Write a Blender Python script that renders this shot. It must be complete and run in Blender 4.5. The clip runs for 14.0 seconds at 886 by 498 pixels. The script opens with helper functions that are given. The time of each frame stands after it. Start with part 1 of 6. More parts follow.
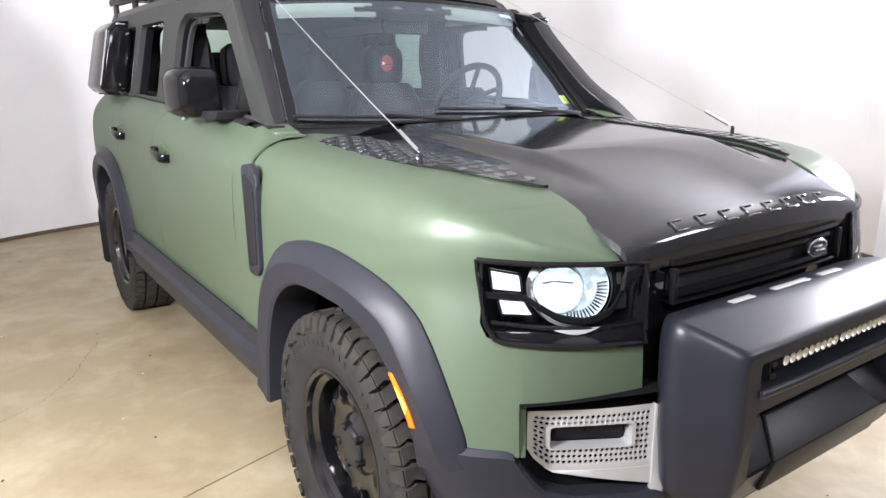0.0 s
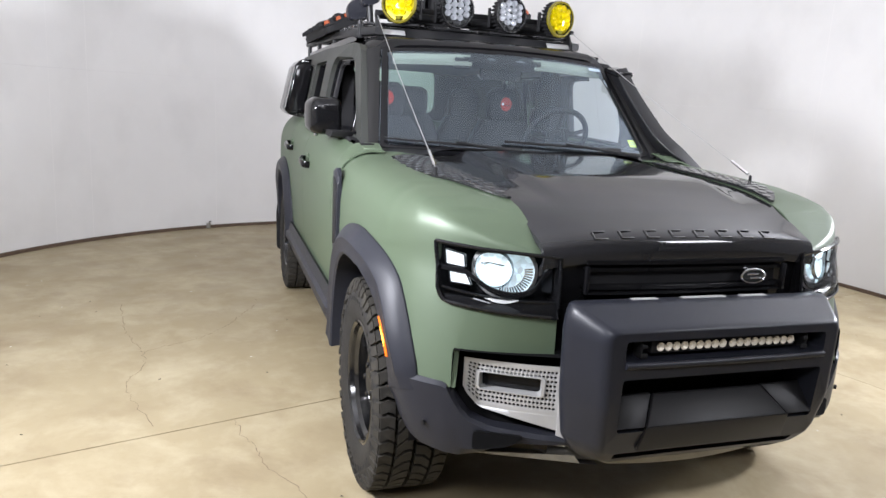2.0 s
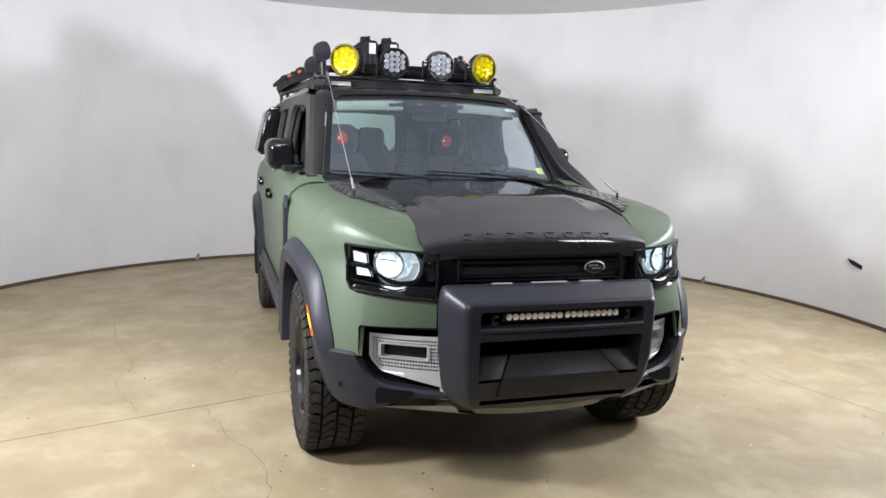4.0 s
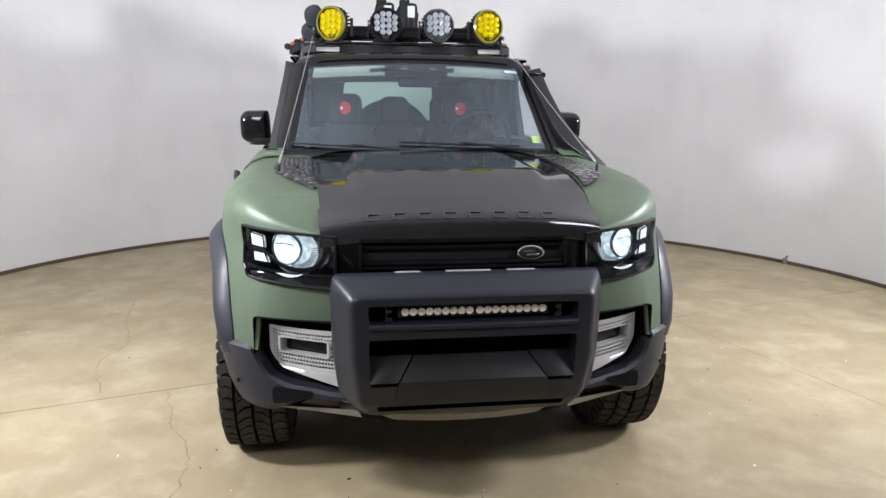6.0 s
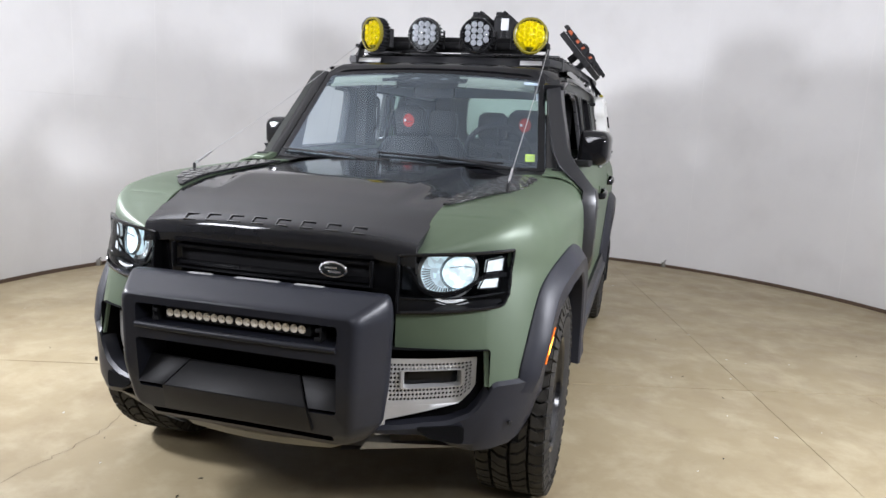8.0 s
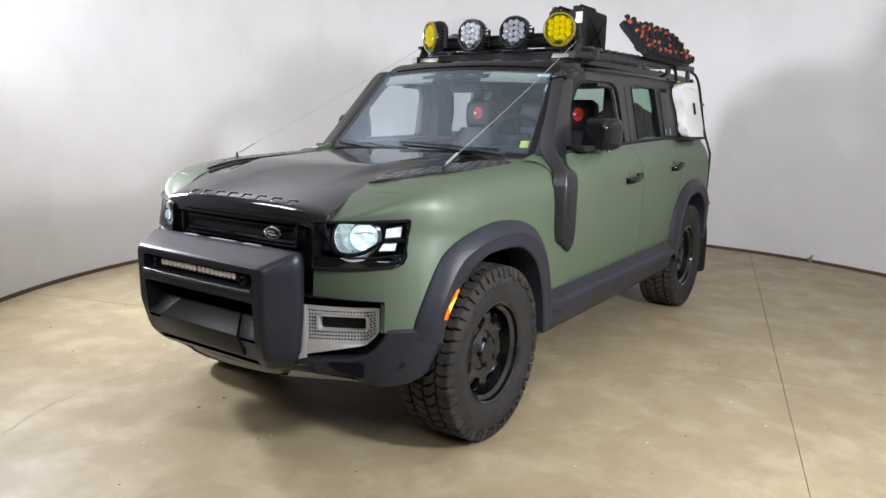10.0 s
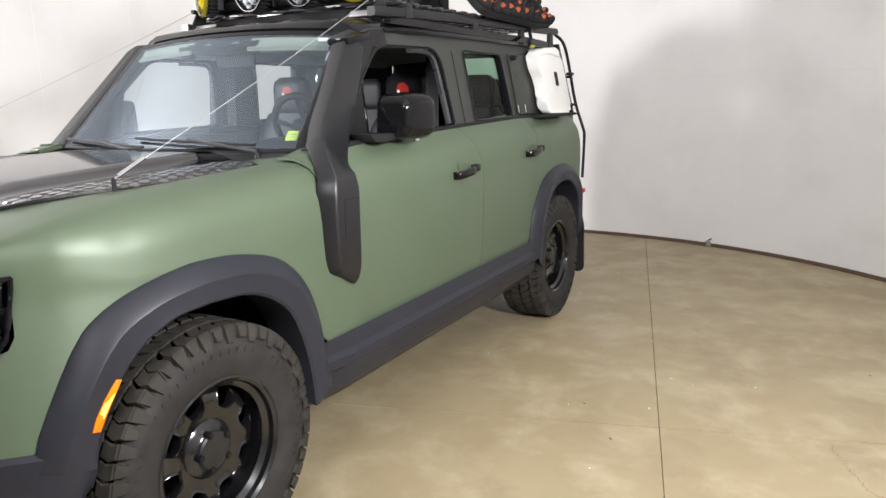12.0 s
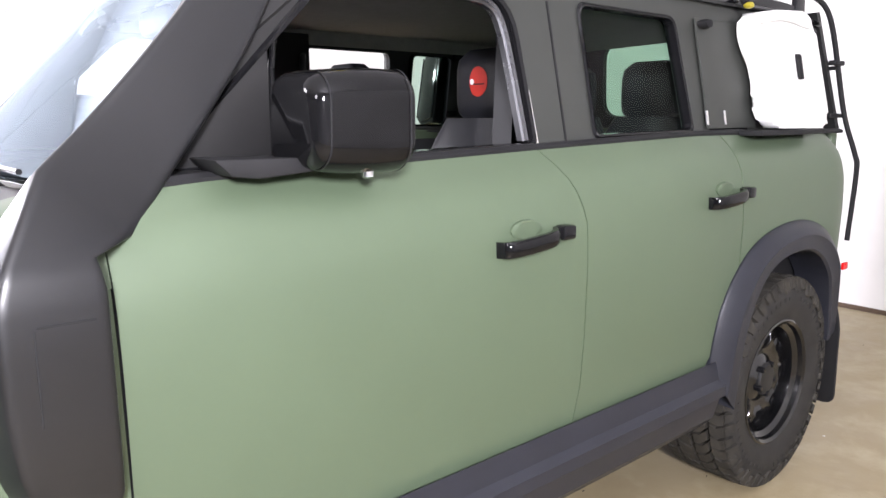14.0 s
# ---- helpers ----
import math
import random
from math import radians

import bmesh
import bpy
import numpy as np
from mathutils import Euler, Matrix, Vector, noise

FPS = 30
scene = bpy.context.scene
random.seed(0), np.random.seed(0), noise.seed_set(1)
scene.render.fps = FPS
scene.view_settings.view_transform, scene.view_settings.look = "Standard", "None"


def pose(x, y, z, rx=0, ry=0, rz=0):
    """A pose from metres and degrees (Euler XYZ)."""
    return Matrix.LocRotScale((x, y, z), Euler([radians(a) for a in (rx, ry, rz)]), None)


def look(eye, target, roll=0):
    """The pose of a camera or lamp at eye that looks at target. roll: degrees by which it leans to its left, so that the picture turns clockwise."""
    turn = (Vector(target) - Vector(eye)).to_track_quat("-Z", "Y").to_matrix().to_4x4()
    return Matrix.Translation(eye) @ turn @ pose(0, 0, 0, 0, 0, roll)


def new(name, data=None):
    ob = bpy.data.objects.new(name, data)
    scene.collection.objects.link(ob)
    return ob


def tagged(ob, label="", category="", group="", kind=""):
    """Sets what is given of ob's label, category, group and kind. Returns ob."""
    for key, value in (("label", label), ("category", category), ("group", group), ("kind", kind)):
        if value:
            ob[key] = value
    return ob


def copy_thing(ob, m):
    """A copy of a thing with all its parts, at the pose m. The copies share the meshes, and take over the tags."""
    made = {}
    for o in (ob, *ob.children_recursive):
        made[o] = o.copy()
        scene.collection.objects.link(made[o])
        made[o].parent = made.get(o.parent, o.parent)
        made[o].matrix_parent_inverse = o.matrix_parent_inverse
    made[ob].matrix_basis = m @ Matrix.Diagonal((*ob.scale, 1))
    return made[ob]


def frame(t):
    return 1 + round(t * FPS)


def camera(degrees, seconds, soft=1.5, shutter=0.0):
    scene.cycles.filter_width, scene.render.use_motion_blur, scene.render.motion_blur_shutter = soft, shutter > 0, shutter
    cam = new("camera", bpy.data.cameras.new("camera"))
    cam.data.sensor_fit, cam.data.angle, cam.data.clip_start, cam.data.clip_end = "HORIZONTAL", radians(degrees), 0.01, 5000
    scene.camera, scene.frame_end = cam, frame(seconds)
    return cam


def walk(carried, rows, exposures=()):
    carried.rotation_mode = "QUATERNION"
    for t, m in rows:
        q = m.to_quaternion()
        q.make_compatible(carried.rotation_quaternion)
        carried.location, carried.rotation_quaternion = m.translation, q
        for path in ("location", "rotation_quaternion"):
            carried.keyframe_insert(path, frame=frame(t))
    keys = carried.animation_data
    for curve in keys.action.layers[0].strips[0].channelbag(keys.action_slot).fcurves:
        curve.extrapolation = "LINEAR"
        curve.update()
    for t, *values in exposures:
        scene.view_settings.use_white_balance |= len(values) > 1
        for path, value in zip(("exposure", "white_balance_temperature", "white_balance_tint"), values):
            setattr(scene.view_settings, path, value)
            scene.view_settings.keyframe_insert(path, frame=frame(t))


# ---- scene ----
cam = camera(64.0, 14.0)
PATH = [
    (0, (-1.732, -1.696, 1.484), (-0.63, -0.102, 0.989), -0.4),
    (0.5, (-1.61, -1.889, 1.485), (-0.668, -0.19, 1.008), 1.7),
    (1, (-1.587, -2.154, 1.479), (-0.682, -0.456, 0.933), 4.8),
    (1.5, (-1.499, -2.374, 1.456), (-0.844, -0.543, 0.987), 6.1),
    (2, (-1.466, -2.577, 1.49), (-0.856, -0.715, 1.09), 3.2),
    (2.5, (-1.546, -2.807, 1.475), (-0.769, -1.007, 1.082), 3.4),
    (3, (-1.467, -3.032, 1.485), (-0.805, -1.173, 1.159), 1.9),
    (3.5, (-1.333, -3.212, 1.497), (-0.798, -1.312, 1.178), 3.1),
    (4, (-1.315, -3.382, 1.494), (-0.707, -1.499, 1.199), 1.8),
    (4.2, (-1.312, -3.448, 1.493), (-0.679, -1.581, 1.159), 1.9),
    (6.3, (-0.17, -3.161, 1.488), (-0.112, -1.198, 1.109), -0.7),
    (6.5, (0.008, -3.161, 1.495), (-0.107, -1.195, 1.149), -1.8),
    (7, (0.398, -3.064, 1.501), (0.21, -1.096, 1.204), -1.6),
    (7.5, (0.772, -2.867, 1.504), (0.521, -0.902, 1.229), -0.3),
    (8, (1.2, -2.82, 1.457), (0.676, -0.918, 1.126), 2.7),
    (8.2, (1.363, -2.801, 1.476), (0.793, -0.919, 1.11), 3.7),
    (10.3, (2.593, -2.681, 1.48), (1.452, -1.08, 1.113), 0.5),
    (10.5, (2.633, -2.625, 1.485), (1.504, -1.017, 1.11), -0.2),
    (11, (2.697, -2.297, 1.466), (1.423, -0.79, 1.14), -0.4),
    (11.5, (2.602, -1.936, 1.467), (1.394, -0.378, 1.133), -0.1),
    (12, (2.513, -1.432, 1.47), (1.568, 0.281, 1.053), -1.3),
    (12.5, (2.462, -0.962, 1.456), (1.356, 0.649, 1.029), -0.2),
    (13, (2.312, -0.492, 1.461), (1.213, 1.134, 1.072), 2.6),
    (13.5, (2.237, -0.005, 1.439), (1.066, 1.57, 1.055), -0.5),
    (14, (2.072, 0.414, 1.405), (0.568, 1.68, 1.038), -0.3),
]
walk(cam, [(t, look(eye, target, roll)) for t, eye, target, roll in PATH], exposures=[(0, 0.38, 6620, 13), (0.5, 0.40, 6580, 12), (1, 0.35, 6540, 11), (1.5, 0.26, 6520, 10), (2, 0.12, 6500, 10), (3, -0.02, 6500, 10), (4, 0.0, 6500, 10), (6.5, 0.0, 6480, 10), (7.5, 0.06, 6450, 10), (8, -0.02, 6450, 10), (10.5, -0.13, 6650, 10), (11, -0.08, 6750, 10), (11.5, 0.0, 6850, 10), (12, 0.18, 6950, 10), (12.5, 0.42, 6950, 10), (13, 0.56, 6900, 10), (13.5, 0.65, 6780, 12), (14, 0.84, 6640, 15)])

# ---- world and light ----
world = bpy.data.worlds.new("world")
scene.world = world
world.use_nodes = True
world.node_tree.nodes["Background"].inputs[0].default_value = (0.8, 0.85, 0.9, 1)
world.node_tree.nodes["Background"].inputs[1].default_value = 0.05


def area_lamp(name, eye, target, w, h, watts, colour=(1, 1, 1)):
    data = bpy.data.lights.new(name, "AREA")
    data.shape, data.size, data.size_y = "RECTANGLE", w, h
    data.energy, data.color = watts, colour
    ob = new(name, data)
    ob.matrix_world = look(eye, target)
    return ob


# studio lamps: one soft box on a stand beside each front corner of the car
COOL = (0.89, 0.905, 0.985)
for eye, watts in (((-2.95, -0.75, 2.05), 230), ((3.55, -0.45, 2.05), 218)):
    area_lamp("stand_lamp", eye, (0.1, 2.6, 2.1), 0.42, 0.42, watts, COOL)
# and a softer unseen pair ahead of the car, added under the ceiling as fill
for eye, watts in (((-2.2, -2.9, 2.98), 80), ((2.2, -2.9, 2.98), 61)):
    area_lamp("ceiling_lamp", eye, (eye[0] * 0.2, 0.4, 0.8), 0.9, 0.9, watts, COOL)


# ---- materials ----
def material(name, colour, rough=0.5, metal=0.0, coat=0.0, vary=0.0, scale=8.0, bump=0.0, bump_scale=120.0, spec=0.5, rough_vary=0.0, second=None):
    m = bpy.data.materials.new(name)
    m.use_nodes = True
    nt = m.node_tree
    b = nt.nodes["Principled BSDF"]
    b.inputs["Base Color"].default_value = (*colour, 1)
    b.inputs["Roughness"].default_value = rough
    b.inputs["Metallic"].default_value = metal
    b.inputs["Coat Weight"].default_value = coat
    b.inputs["Coat Roughness"].default_value = 0.08
    b.inputs["Specular IOR Level"].default_value = spec
    tc = nt.nodes.new("ShaderNodeTexCoord")
    if vary or rough_vary or second:
        n = nt.nodes.new("ShaderNodeTexNoise")
        n.inputs["Scale"].default_value, n.inputs["Detail"].default_value = scale, 7
        n.inputs["Roughness"].default_value = 0.62
        nt.links.new(tc.outputs["Object"], n.inputs["Vector"])
        if vary or second:
            mix = nt.nodes.new("ShaderNodeMix")
            mix.data_type = "RGBA"
            lo = tuple(c * (1 - vary) for c in colour)
            hi = second or tuple(min(1, c * (1 + vary)) for c in colour)
            mix.inputs[6].default_value, mix.inputs[7].default_value = (*lo, 1), (*hi, 1)
            ramp = nt.nodes.new("ShaderNodeMapRange")
            ramp.inputs[1].default_value, ramp.inputs[2].default_value = 0.3, 0.7
            nt.links.new(n.outputs["Fac"], ramp.inputs[0])
            nt.links.new(ramp.outputs[0], mix.inputs[0])
            nt.links.new(mix.outputs[2], b.inputs["Base Color"])
        if rough_vary:
            mr = nt.nodes.new("ShaderNodeMapRange")
            mr.inputs[3].default_value, mr.inputs[4].default_value = rough - rough_vary, rough + rough_vary
            nt.links.new(n.outputs["Fac"], mr.inputs[0])
            nt.links.new(mr.outputs[0], b.inputs["Roughness"])
    if bump:
        f = nt.nodes.new("ShaderNodeTexNoise")
        f.inputs["Scale"].default_value, f.inputs["Detail"].default_value = bump_scale, 4
        nt.links.new(tc.outputs["Object"], f.inputs["Vector"])
        bp = nt.nodes.new("ShaderNodeBump")
        bp.inputs["Strength"].default_value, bp.inputs["Distance"].default_value = bump, 0.004
        nt.links.new(f.outputs["Fac"], bp.inputs["Height"])
        nt.links.new(bp.outputs["Normal"], b.inputs["Normal"])
    return m


def glowing(name, colour, strength, base=(0.8, 0.8, 0.8)):
    m = material(name, base, 0.2)
    b = m.node_tree.nodes["Principled BSDF"]
    b.inputs["Emission Color"].default_value = (*colour, 1)
    b.inputs["Emission Strength"].default_value = strength
    # facets of the lens break the glow up
    nt = m.node_tree
    tc, v, r = (nt.nodes.new(k) for k in ("ShaderNodeTexCoord", "ShaderNodeTexVoronoi", "ShaderNodeMapRange"))
    v.inputs["Scale"].default_value = 55
    r.inputs[3].default_value, r.inputs[4].default_value = strength * 0.35, strength * 1.5
    nt.links.new(tc.outputs["Object"], v.inputs["Vector"])
    nt.links.new(v.outputs["Color"], r.inputs[0])
    nt.links.new(r.outputs[0], b.inputs["Emission Strength"])
    return m


def pane_glass(name, tint, gloss=0.12, sheen=(1, 1, 1)):
    """A thin pane: a tinted see-through layer with a mirror-like sheen."""
    m = bpy.data.materials.new(name)
    m.use_nodes = True
    nt = m.node_tree
    nt.nodes.remove(nt.nodes["Principled BSDF"])
    clear, shine, mix, fres = (nt.nodes.new(k) for k in ("ShaderNodeBsdfTransparent", "ShaderNodeBsdfGlossy", "ShaderNodeMixShader", "ShaderNodeFresnel"))
    clear.inputs[0].default_value = (*tint, 1)
    shine.inputs["Roughness"].default_value = 0.02
    shine.inputs["Color"].default_value = (*sheen, 1)
    fres.inputs["IOR"].default_value = 1.45 + gloss
    nt.links.new(fres.outputs[0], mix.inputs[0])
    nt.links.new(clear.outputs[0], mix.inputs[1])
    nt.links.new(shine.outputs[0], mix.inputs[2])
    nt.links.new(mix.outputs[0], nt.nodes["Material Output"].inputs[0])
    return m


GREEN = material("green_wrap", (0.083, 0.114, 0.071), 0.46, 0.2, vary=0.05, scale=1.5, bump=0.02, bump_scale=400, rough_vary=0.03)
PLASTIC = material("grey_plastic", (0.0180, 0.0190, 0.0248), 0.42, spec=0.27, vary=0.12, scale=6, bump=0.08, bump_scale=700, rough_vary=0.05)
SATIN = material("satin_black", (0.011, 0.0112, 0.0122), 0.41, vary=0.15, scale=3, rough_vary=0.06, spec=0.42)
PLATE = material("tread_plate_black", (0.013, 0.0132, 0.0142), 0.24, vary=0.12, scale=5, rough_vary=0.06, spec=0.5)
SNORKEL = material("intake_black", (0.0085, 0.0087, 0.0098), 0.36, vary=0.12, scale=4, rough_vary=0.05, spec=0.46)
FRAME = material("matte_grey_frame", (0.030, 0.032, 0.029), 0.5, vary=0.08, scale=4, rough_vary=0.05, spec=0.35)
PILLAR = material("pillar_black", (0.010, 0.0098, 0.010), 0.5, vary=0.1, scale=5, rough_vary=0.05, spec=0.33)
GLOSS = material("gloss_black", (0.007, 0.007, 0.0078), 0.08, rough_vary=0.03, spec=0.24)
# darker than the other blacks: paints the shade of openings into the colour
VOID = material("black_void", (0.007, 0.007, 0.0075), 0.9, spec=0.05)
PIANO = material("piano_black", (0.0045, 0.0045, 0.005), 0.09, rough_vary=0.03, spec=0.26)
BLACK = material("dull_black", (0.0105, 0.0105, 0.0115), 0.7, vary=0.2, spec=0.25)
RUBBER = material("tyre_rubber", (0.018, 0.0175, 0.017), 0.7, vary=0.3, scale=14, bump=0.15, bump_scale=300, second=(0.026, 0.0245, 0.0225), spec=0.3)
TREAD = material("tread_rubber", (0.024, 0.0228, 0.0208), 0.78, vary=0.4, scale=9, bump=0.2, bump_scale=260, second=(0.041, 0.037, 0.030), spec=0.25)
RIM = material("wheel_black", (0.0045, 0.0045, 0.005), 0.16, coat=0.35, rough_vary=0.04, spec=0.6)
APRON = material("apron_grey", (0.0155, 0.0152, 0.016), 0.42, spec=0.24, vary=0.1, scale=6, rough_vary=0.05)
GUARD = material("guard_black", (0.0150, 0.0163, 0.0222), 0.34, spec=0.27, vary=0.12, scale=5, bump=0.06, bump_scale=600, rough_vary=0.06)
HOOD = material("bonnet_black", (0.0165, 0.0167, 0.0185), 0.075, vary=0.12, scale=2.5, rough_vary=0.03, spec=0.55)
SILVER = material("brushed_silver", (0.47, 0.47, 0.465), 0.40, 0.45, vary=0.06, scale=12, rough_vary=0.05)
CHROME = material("chrome", (0.75, 0.75, 0.76), 0.12, 1.0, rough_vary=0.03)
STEEL = material("steel_cable", (0.45, 0.45, 0.45), 0.35, 0.6, bump=0.3, bump_scale=900)
FABRIC = material("black_leather", (0.010, 0.0104, 0.013), 0.5, spec=0.22, vary=0.2, scale=20, bump=0.03, bump_scale=150)
LINER = material("headliner", (0.38, 0.37, 0.345), 0.9, vary=0.08, scale=30, bump=0.1)
VISOR = material("visor_cloth", (0.24, 0.265, 0.22), 0.85, vary=0.05)
RED = material("red_patch", (0.42, 0.018, 0.008), 0.6, vary=0.1, scale=40)
WHITE = material("white_plastic", (0.7, 0.7, 0.68), 0.4, vary=0.03, scale=10, bump=0.05)
PAPER = material("white_paper", (0.75, 0.76, 0.78), 0.6)
INK = material("grey_ink", (0.25, 0.27, 0.33), 0.6)
LIME = material("lime_sticker", (0.62, 0.75, 0.08), 0.5, vary=0.06, scale=30)
YELLOW = material("yellow_tag", (0.32, 0.27, 0.02), 0.4)
ORANGE = material("orange_board", (0.33, 0.072, 0.024), 0.5, vary=0.15, scale=15)
LABEL = material("silver_label", (0.55, 0.56, 0.57), 0.3, 0.2, vary=0.1, scale=60)
BADGE = material("badge_black", (0.016, 0.018, 0.018), 0.25, 0.2)
MIRROR = material("mirror_glass", (0.85, 0.86, 0.87), 0.02, 1.0)
BEZEL = material("bezel_black", (0.006, 0.006, 0.0065), 0.25, spec=0.4)
SLAT = material("slat_black", (0.02, 0.02, 0.021), 0.2, spec=0.7, coat=0.3, rough_vary=0.06)
CHANNEL = material("window_channel", (0.075, 0.075, 0.08), 0.28, 0.7, rough_vary=0.05)
LOZENGE = material("lozenge_black", (0.014, 0.014, 0.015), 0.11, spec=0.85, coat=0.8, rough_vary=0.05)
LAMP_GLOW = glowing("headlamp_glow", (0.74, 0.93, 1.0), 1.0, (0.4, 0.42, 0.43))
BOWL = material("chrome_bowl", (0.6, 0.64, 0.67), 0.16, 0.9, bump=0.5, bump_scale=160, rough_vary=0.08)
DULL = material("smoked_lens", (0.05, 0.055, 0.062), 0.12, 0.5, spec=0.4)
AMBER_RING = material("yellow_ring", (0.15, 0.125, 0.012), 0.2, vary=0.15, scale=30, coat=0.3)
DRL_GLOW = glowing("running_light_glow", (0.78, 0.94, 1.0), 0.4, (0.55, 0.57, 0.58))
RING_GLOW = glowing("ring_glow", (0.70, 0.90, 1.0), 0.56, (0.34, 0.38, 0.41))
AMBER = glowing("amber_marker", (1.0, 0.14, 0.0), 0.48, (0.8, 0.16, 0.005))
AMBER_HOT = glowing("amber_bulb", (1.0, 0.50, 0.06), 5.0, (0.9, 0.4, 0.02))
REDLAMP = material("red_reflector", (0.6, 0.01, 0.01), 0.2)
SCREEN = pane_glass("windscreen_glass", (0.68, 0.765, 0.79), 0.72, (0.70, 0.83, 0.97))
TINT = pane_glass("green_tinted_glass", (0.50, 0.66, 0.56), -0.30)
CLEAR = pane_glass("lamp_cover_glass", (0.95, 0.97, 0.98), -0.3)
LENS_Y = material("yellow_lens", (0.34, 0.29, 0.006), 0.12, coat=0.4, vary=0.08, scale=30)
LENS_W = material("clear_lens", (0.42, 0.43, 0.45), 0.1, 0.5)
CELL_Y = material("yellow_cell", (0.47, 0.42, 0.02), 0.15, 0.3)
# faint glow stands in for light that the unlit yellow cups and lens return
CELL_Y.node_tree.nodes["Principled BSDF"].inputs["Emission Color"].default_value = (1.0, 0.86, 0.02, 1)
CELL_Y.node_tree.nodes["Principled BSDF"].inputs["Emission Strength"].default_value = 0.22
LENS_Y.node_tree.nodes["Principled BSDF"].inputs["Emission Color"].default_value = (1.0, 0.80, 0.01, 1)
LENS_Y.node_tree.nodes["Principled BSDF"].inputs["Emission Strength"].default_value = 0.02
CELL_W = material("reflector_cell", (0.40, 0.41, 0.43), 0.18, 0.45)
LED = material("led_reflector", (0.62, 0.57, 0.48), 0.25, 0.25)


def wall_paint():
    m = material("white_wall_paint", (0.655, 0.648, 0.641), 0.55, vary=0.03, scale=1.3, bump=0.05, bump_scale=60)
    nt = m.node_tree
    b = nt.nodes["Principled BSDF"]
    # faint rubbed scuffs, drawn out upright
    tc, mp, n, r, mix = (nt.nodes.new(k) for k in ("ShaderNodeTexCoord", "ShaderNodeMapping", "ShaderNodeTexNoise", "ShaderNodeMapRange", "ShaderNodeMix"))
    mp.inputs["Scale"].default_value = (0.8, 0.8, 0.7)
    n.inputs["Scale"].default_value, n.inputs["Detail"].default_value = 2.6, 8
    r.inputs[1].default_value, r.inputs[2].default_value, r.inputs[3].default_value, r.inputs[4].default_value = 0.48, 0.8, 0.0, 0.38
    mix.data_type = "RGBA"
    mix.inputs[7].default_value = (0.50, 0.49, 0.48, 1)
    old = b.inputs["Base Color"].links[0].from_socket
    nt.links.new(tc.outputs["Object"], mp.inputs[0])
    nt.links.new(mp.outputs[0], n.inputs["Vector"])
    nt.links.new(n.outputs["Fac"], r.inputs[0])
    nt.links.new(r.outputs[0], mix.inputs[0])
    nt.links.new(old, mix.inputs[6])
    nt.links.new(mix.outputs[2], b.inputs["Base Color"])
    return m


def concrete():
    m = bpy.data.materials.new("worn_concrete")
    m.use_nodes = True
    nt = m.node_tree
    b = nt.nodes["Principled BSDF"]
    tc = nt.nodes.new("ShaderNodeTexCoord")

    def noise_map(scale, lo, hi, detail=8, distort=0.0):
        n, r = nt.nodes.new("ShaderNodeTexNoise"), nt.nodes.new("ShaderNodeMapRange")
        n.inputs["Scale"].default_value, n.inputs["Detail"].default_value, n.inputs["Distortion"].default_value = scale, detail, distort
        n.inputs["Roughness"].default_value = 0.65
        r.inputs[1].default_value, r.inputs[2].default_value = lo, hi
        nt.links.new(tc.outputs["Object"], n.inputs["Vector"])
        nt.links.new(n.outputs["Fac"], r.inputs[0])
        return r.outputs[0]

    def blend(fac, a, c):
        mx = nt.nodes.new("ShaderNodeMix")
        mx.data_type = "RGBA"
        nt.links.new(fac, mx.inputs[0])
        for k, v in ((6, a), (7, c)):
            if isinstance(v, tuple):
                mx.inputs[k].default_value = (*v, 1)
            else:
                nt.links.new(v, mx.inputs[k])
        return mx.outputs[2]

    big = blend(noise_map(0.8, 0.3, 0.72, 6, 0.5), (0.279, 0.223, 0.130), (0.346, 0.287, 0.177))
    mid = blend(noise_map(2.6, 0.47, 0.84, 8, 0.3), big, (0.465, 0.402, 0.272))
    dark = blend(noise_map(1.7, 0.52, 0.88, 9, 0.35), mid, (0.20, 0.146, 0.084))
    fine = blend(noise_map(60, 0.66, 0.8, 3), dark, (0.2, 0.16, 0.12))
    nt.links.new(fine, b.inputs["Base Color"])
    rr = nt.nodes.new("ShaderNodeMapRange")
    rr.inputs[3].default_value, rr.inputs[4].default_value = 0.38, 0.62
    nt.links.new(noise_map(3.1, 0.3, 0.7), rr.inputs[0])
    nt.links.new(rr.outputs[0], b.inputs["Roughness"])
    bp = nt.nodes.new("ShaderNodeBump")
    bp.inputs["Strength"].default_value, bp.inputs["Distance"].default_value = 0.07, 0.004
    nt.links.new(noise_map(40, 0.2, 0.8), bp.inputs["Height"])
    nt.links.new(bp.outputs[0], b.inputs["Normal"])
    return m


WALL = wall_paint()
FLOOR = concrete()
CEIL = material("grey_ceiling", (0.66, 0.66, 0.67), 0.9, vary=0.04, scale=2)
JOINT = material("dark_joint", (0.19, 0.145, 0.095), 0.9, vary=0.2, scale=20)
BOUNCE = material("pale_wall_paint", (0.62, 0.635, 0.68), 0.7, vary=0.06, scale=2, bump=0.04)
DULL_METAL = material("dull_metal", (0.2, 0.19, 0.165), 0.5, 0.5, vary=0.15, scale=14, rough_vary=0.08)
SEAM = material("wall_seam", (0.69, 0.68, 0.67), 0.8)
BASE = material("base_gap", (0.085, 0.055, 0.036), 0.8, vary=0.2, scale=10)


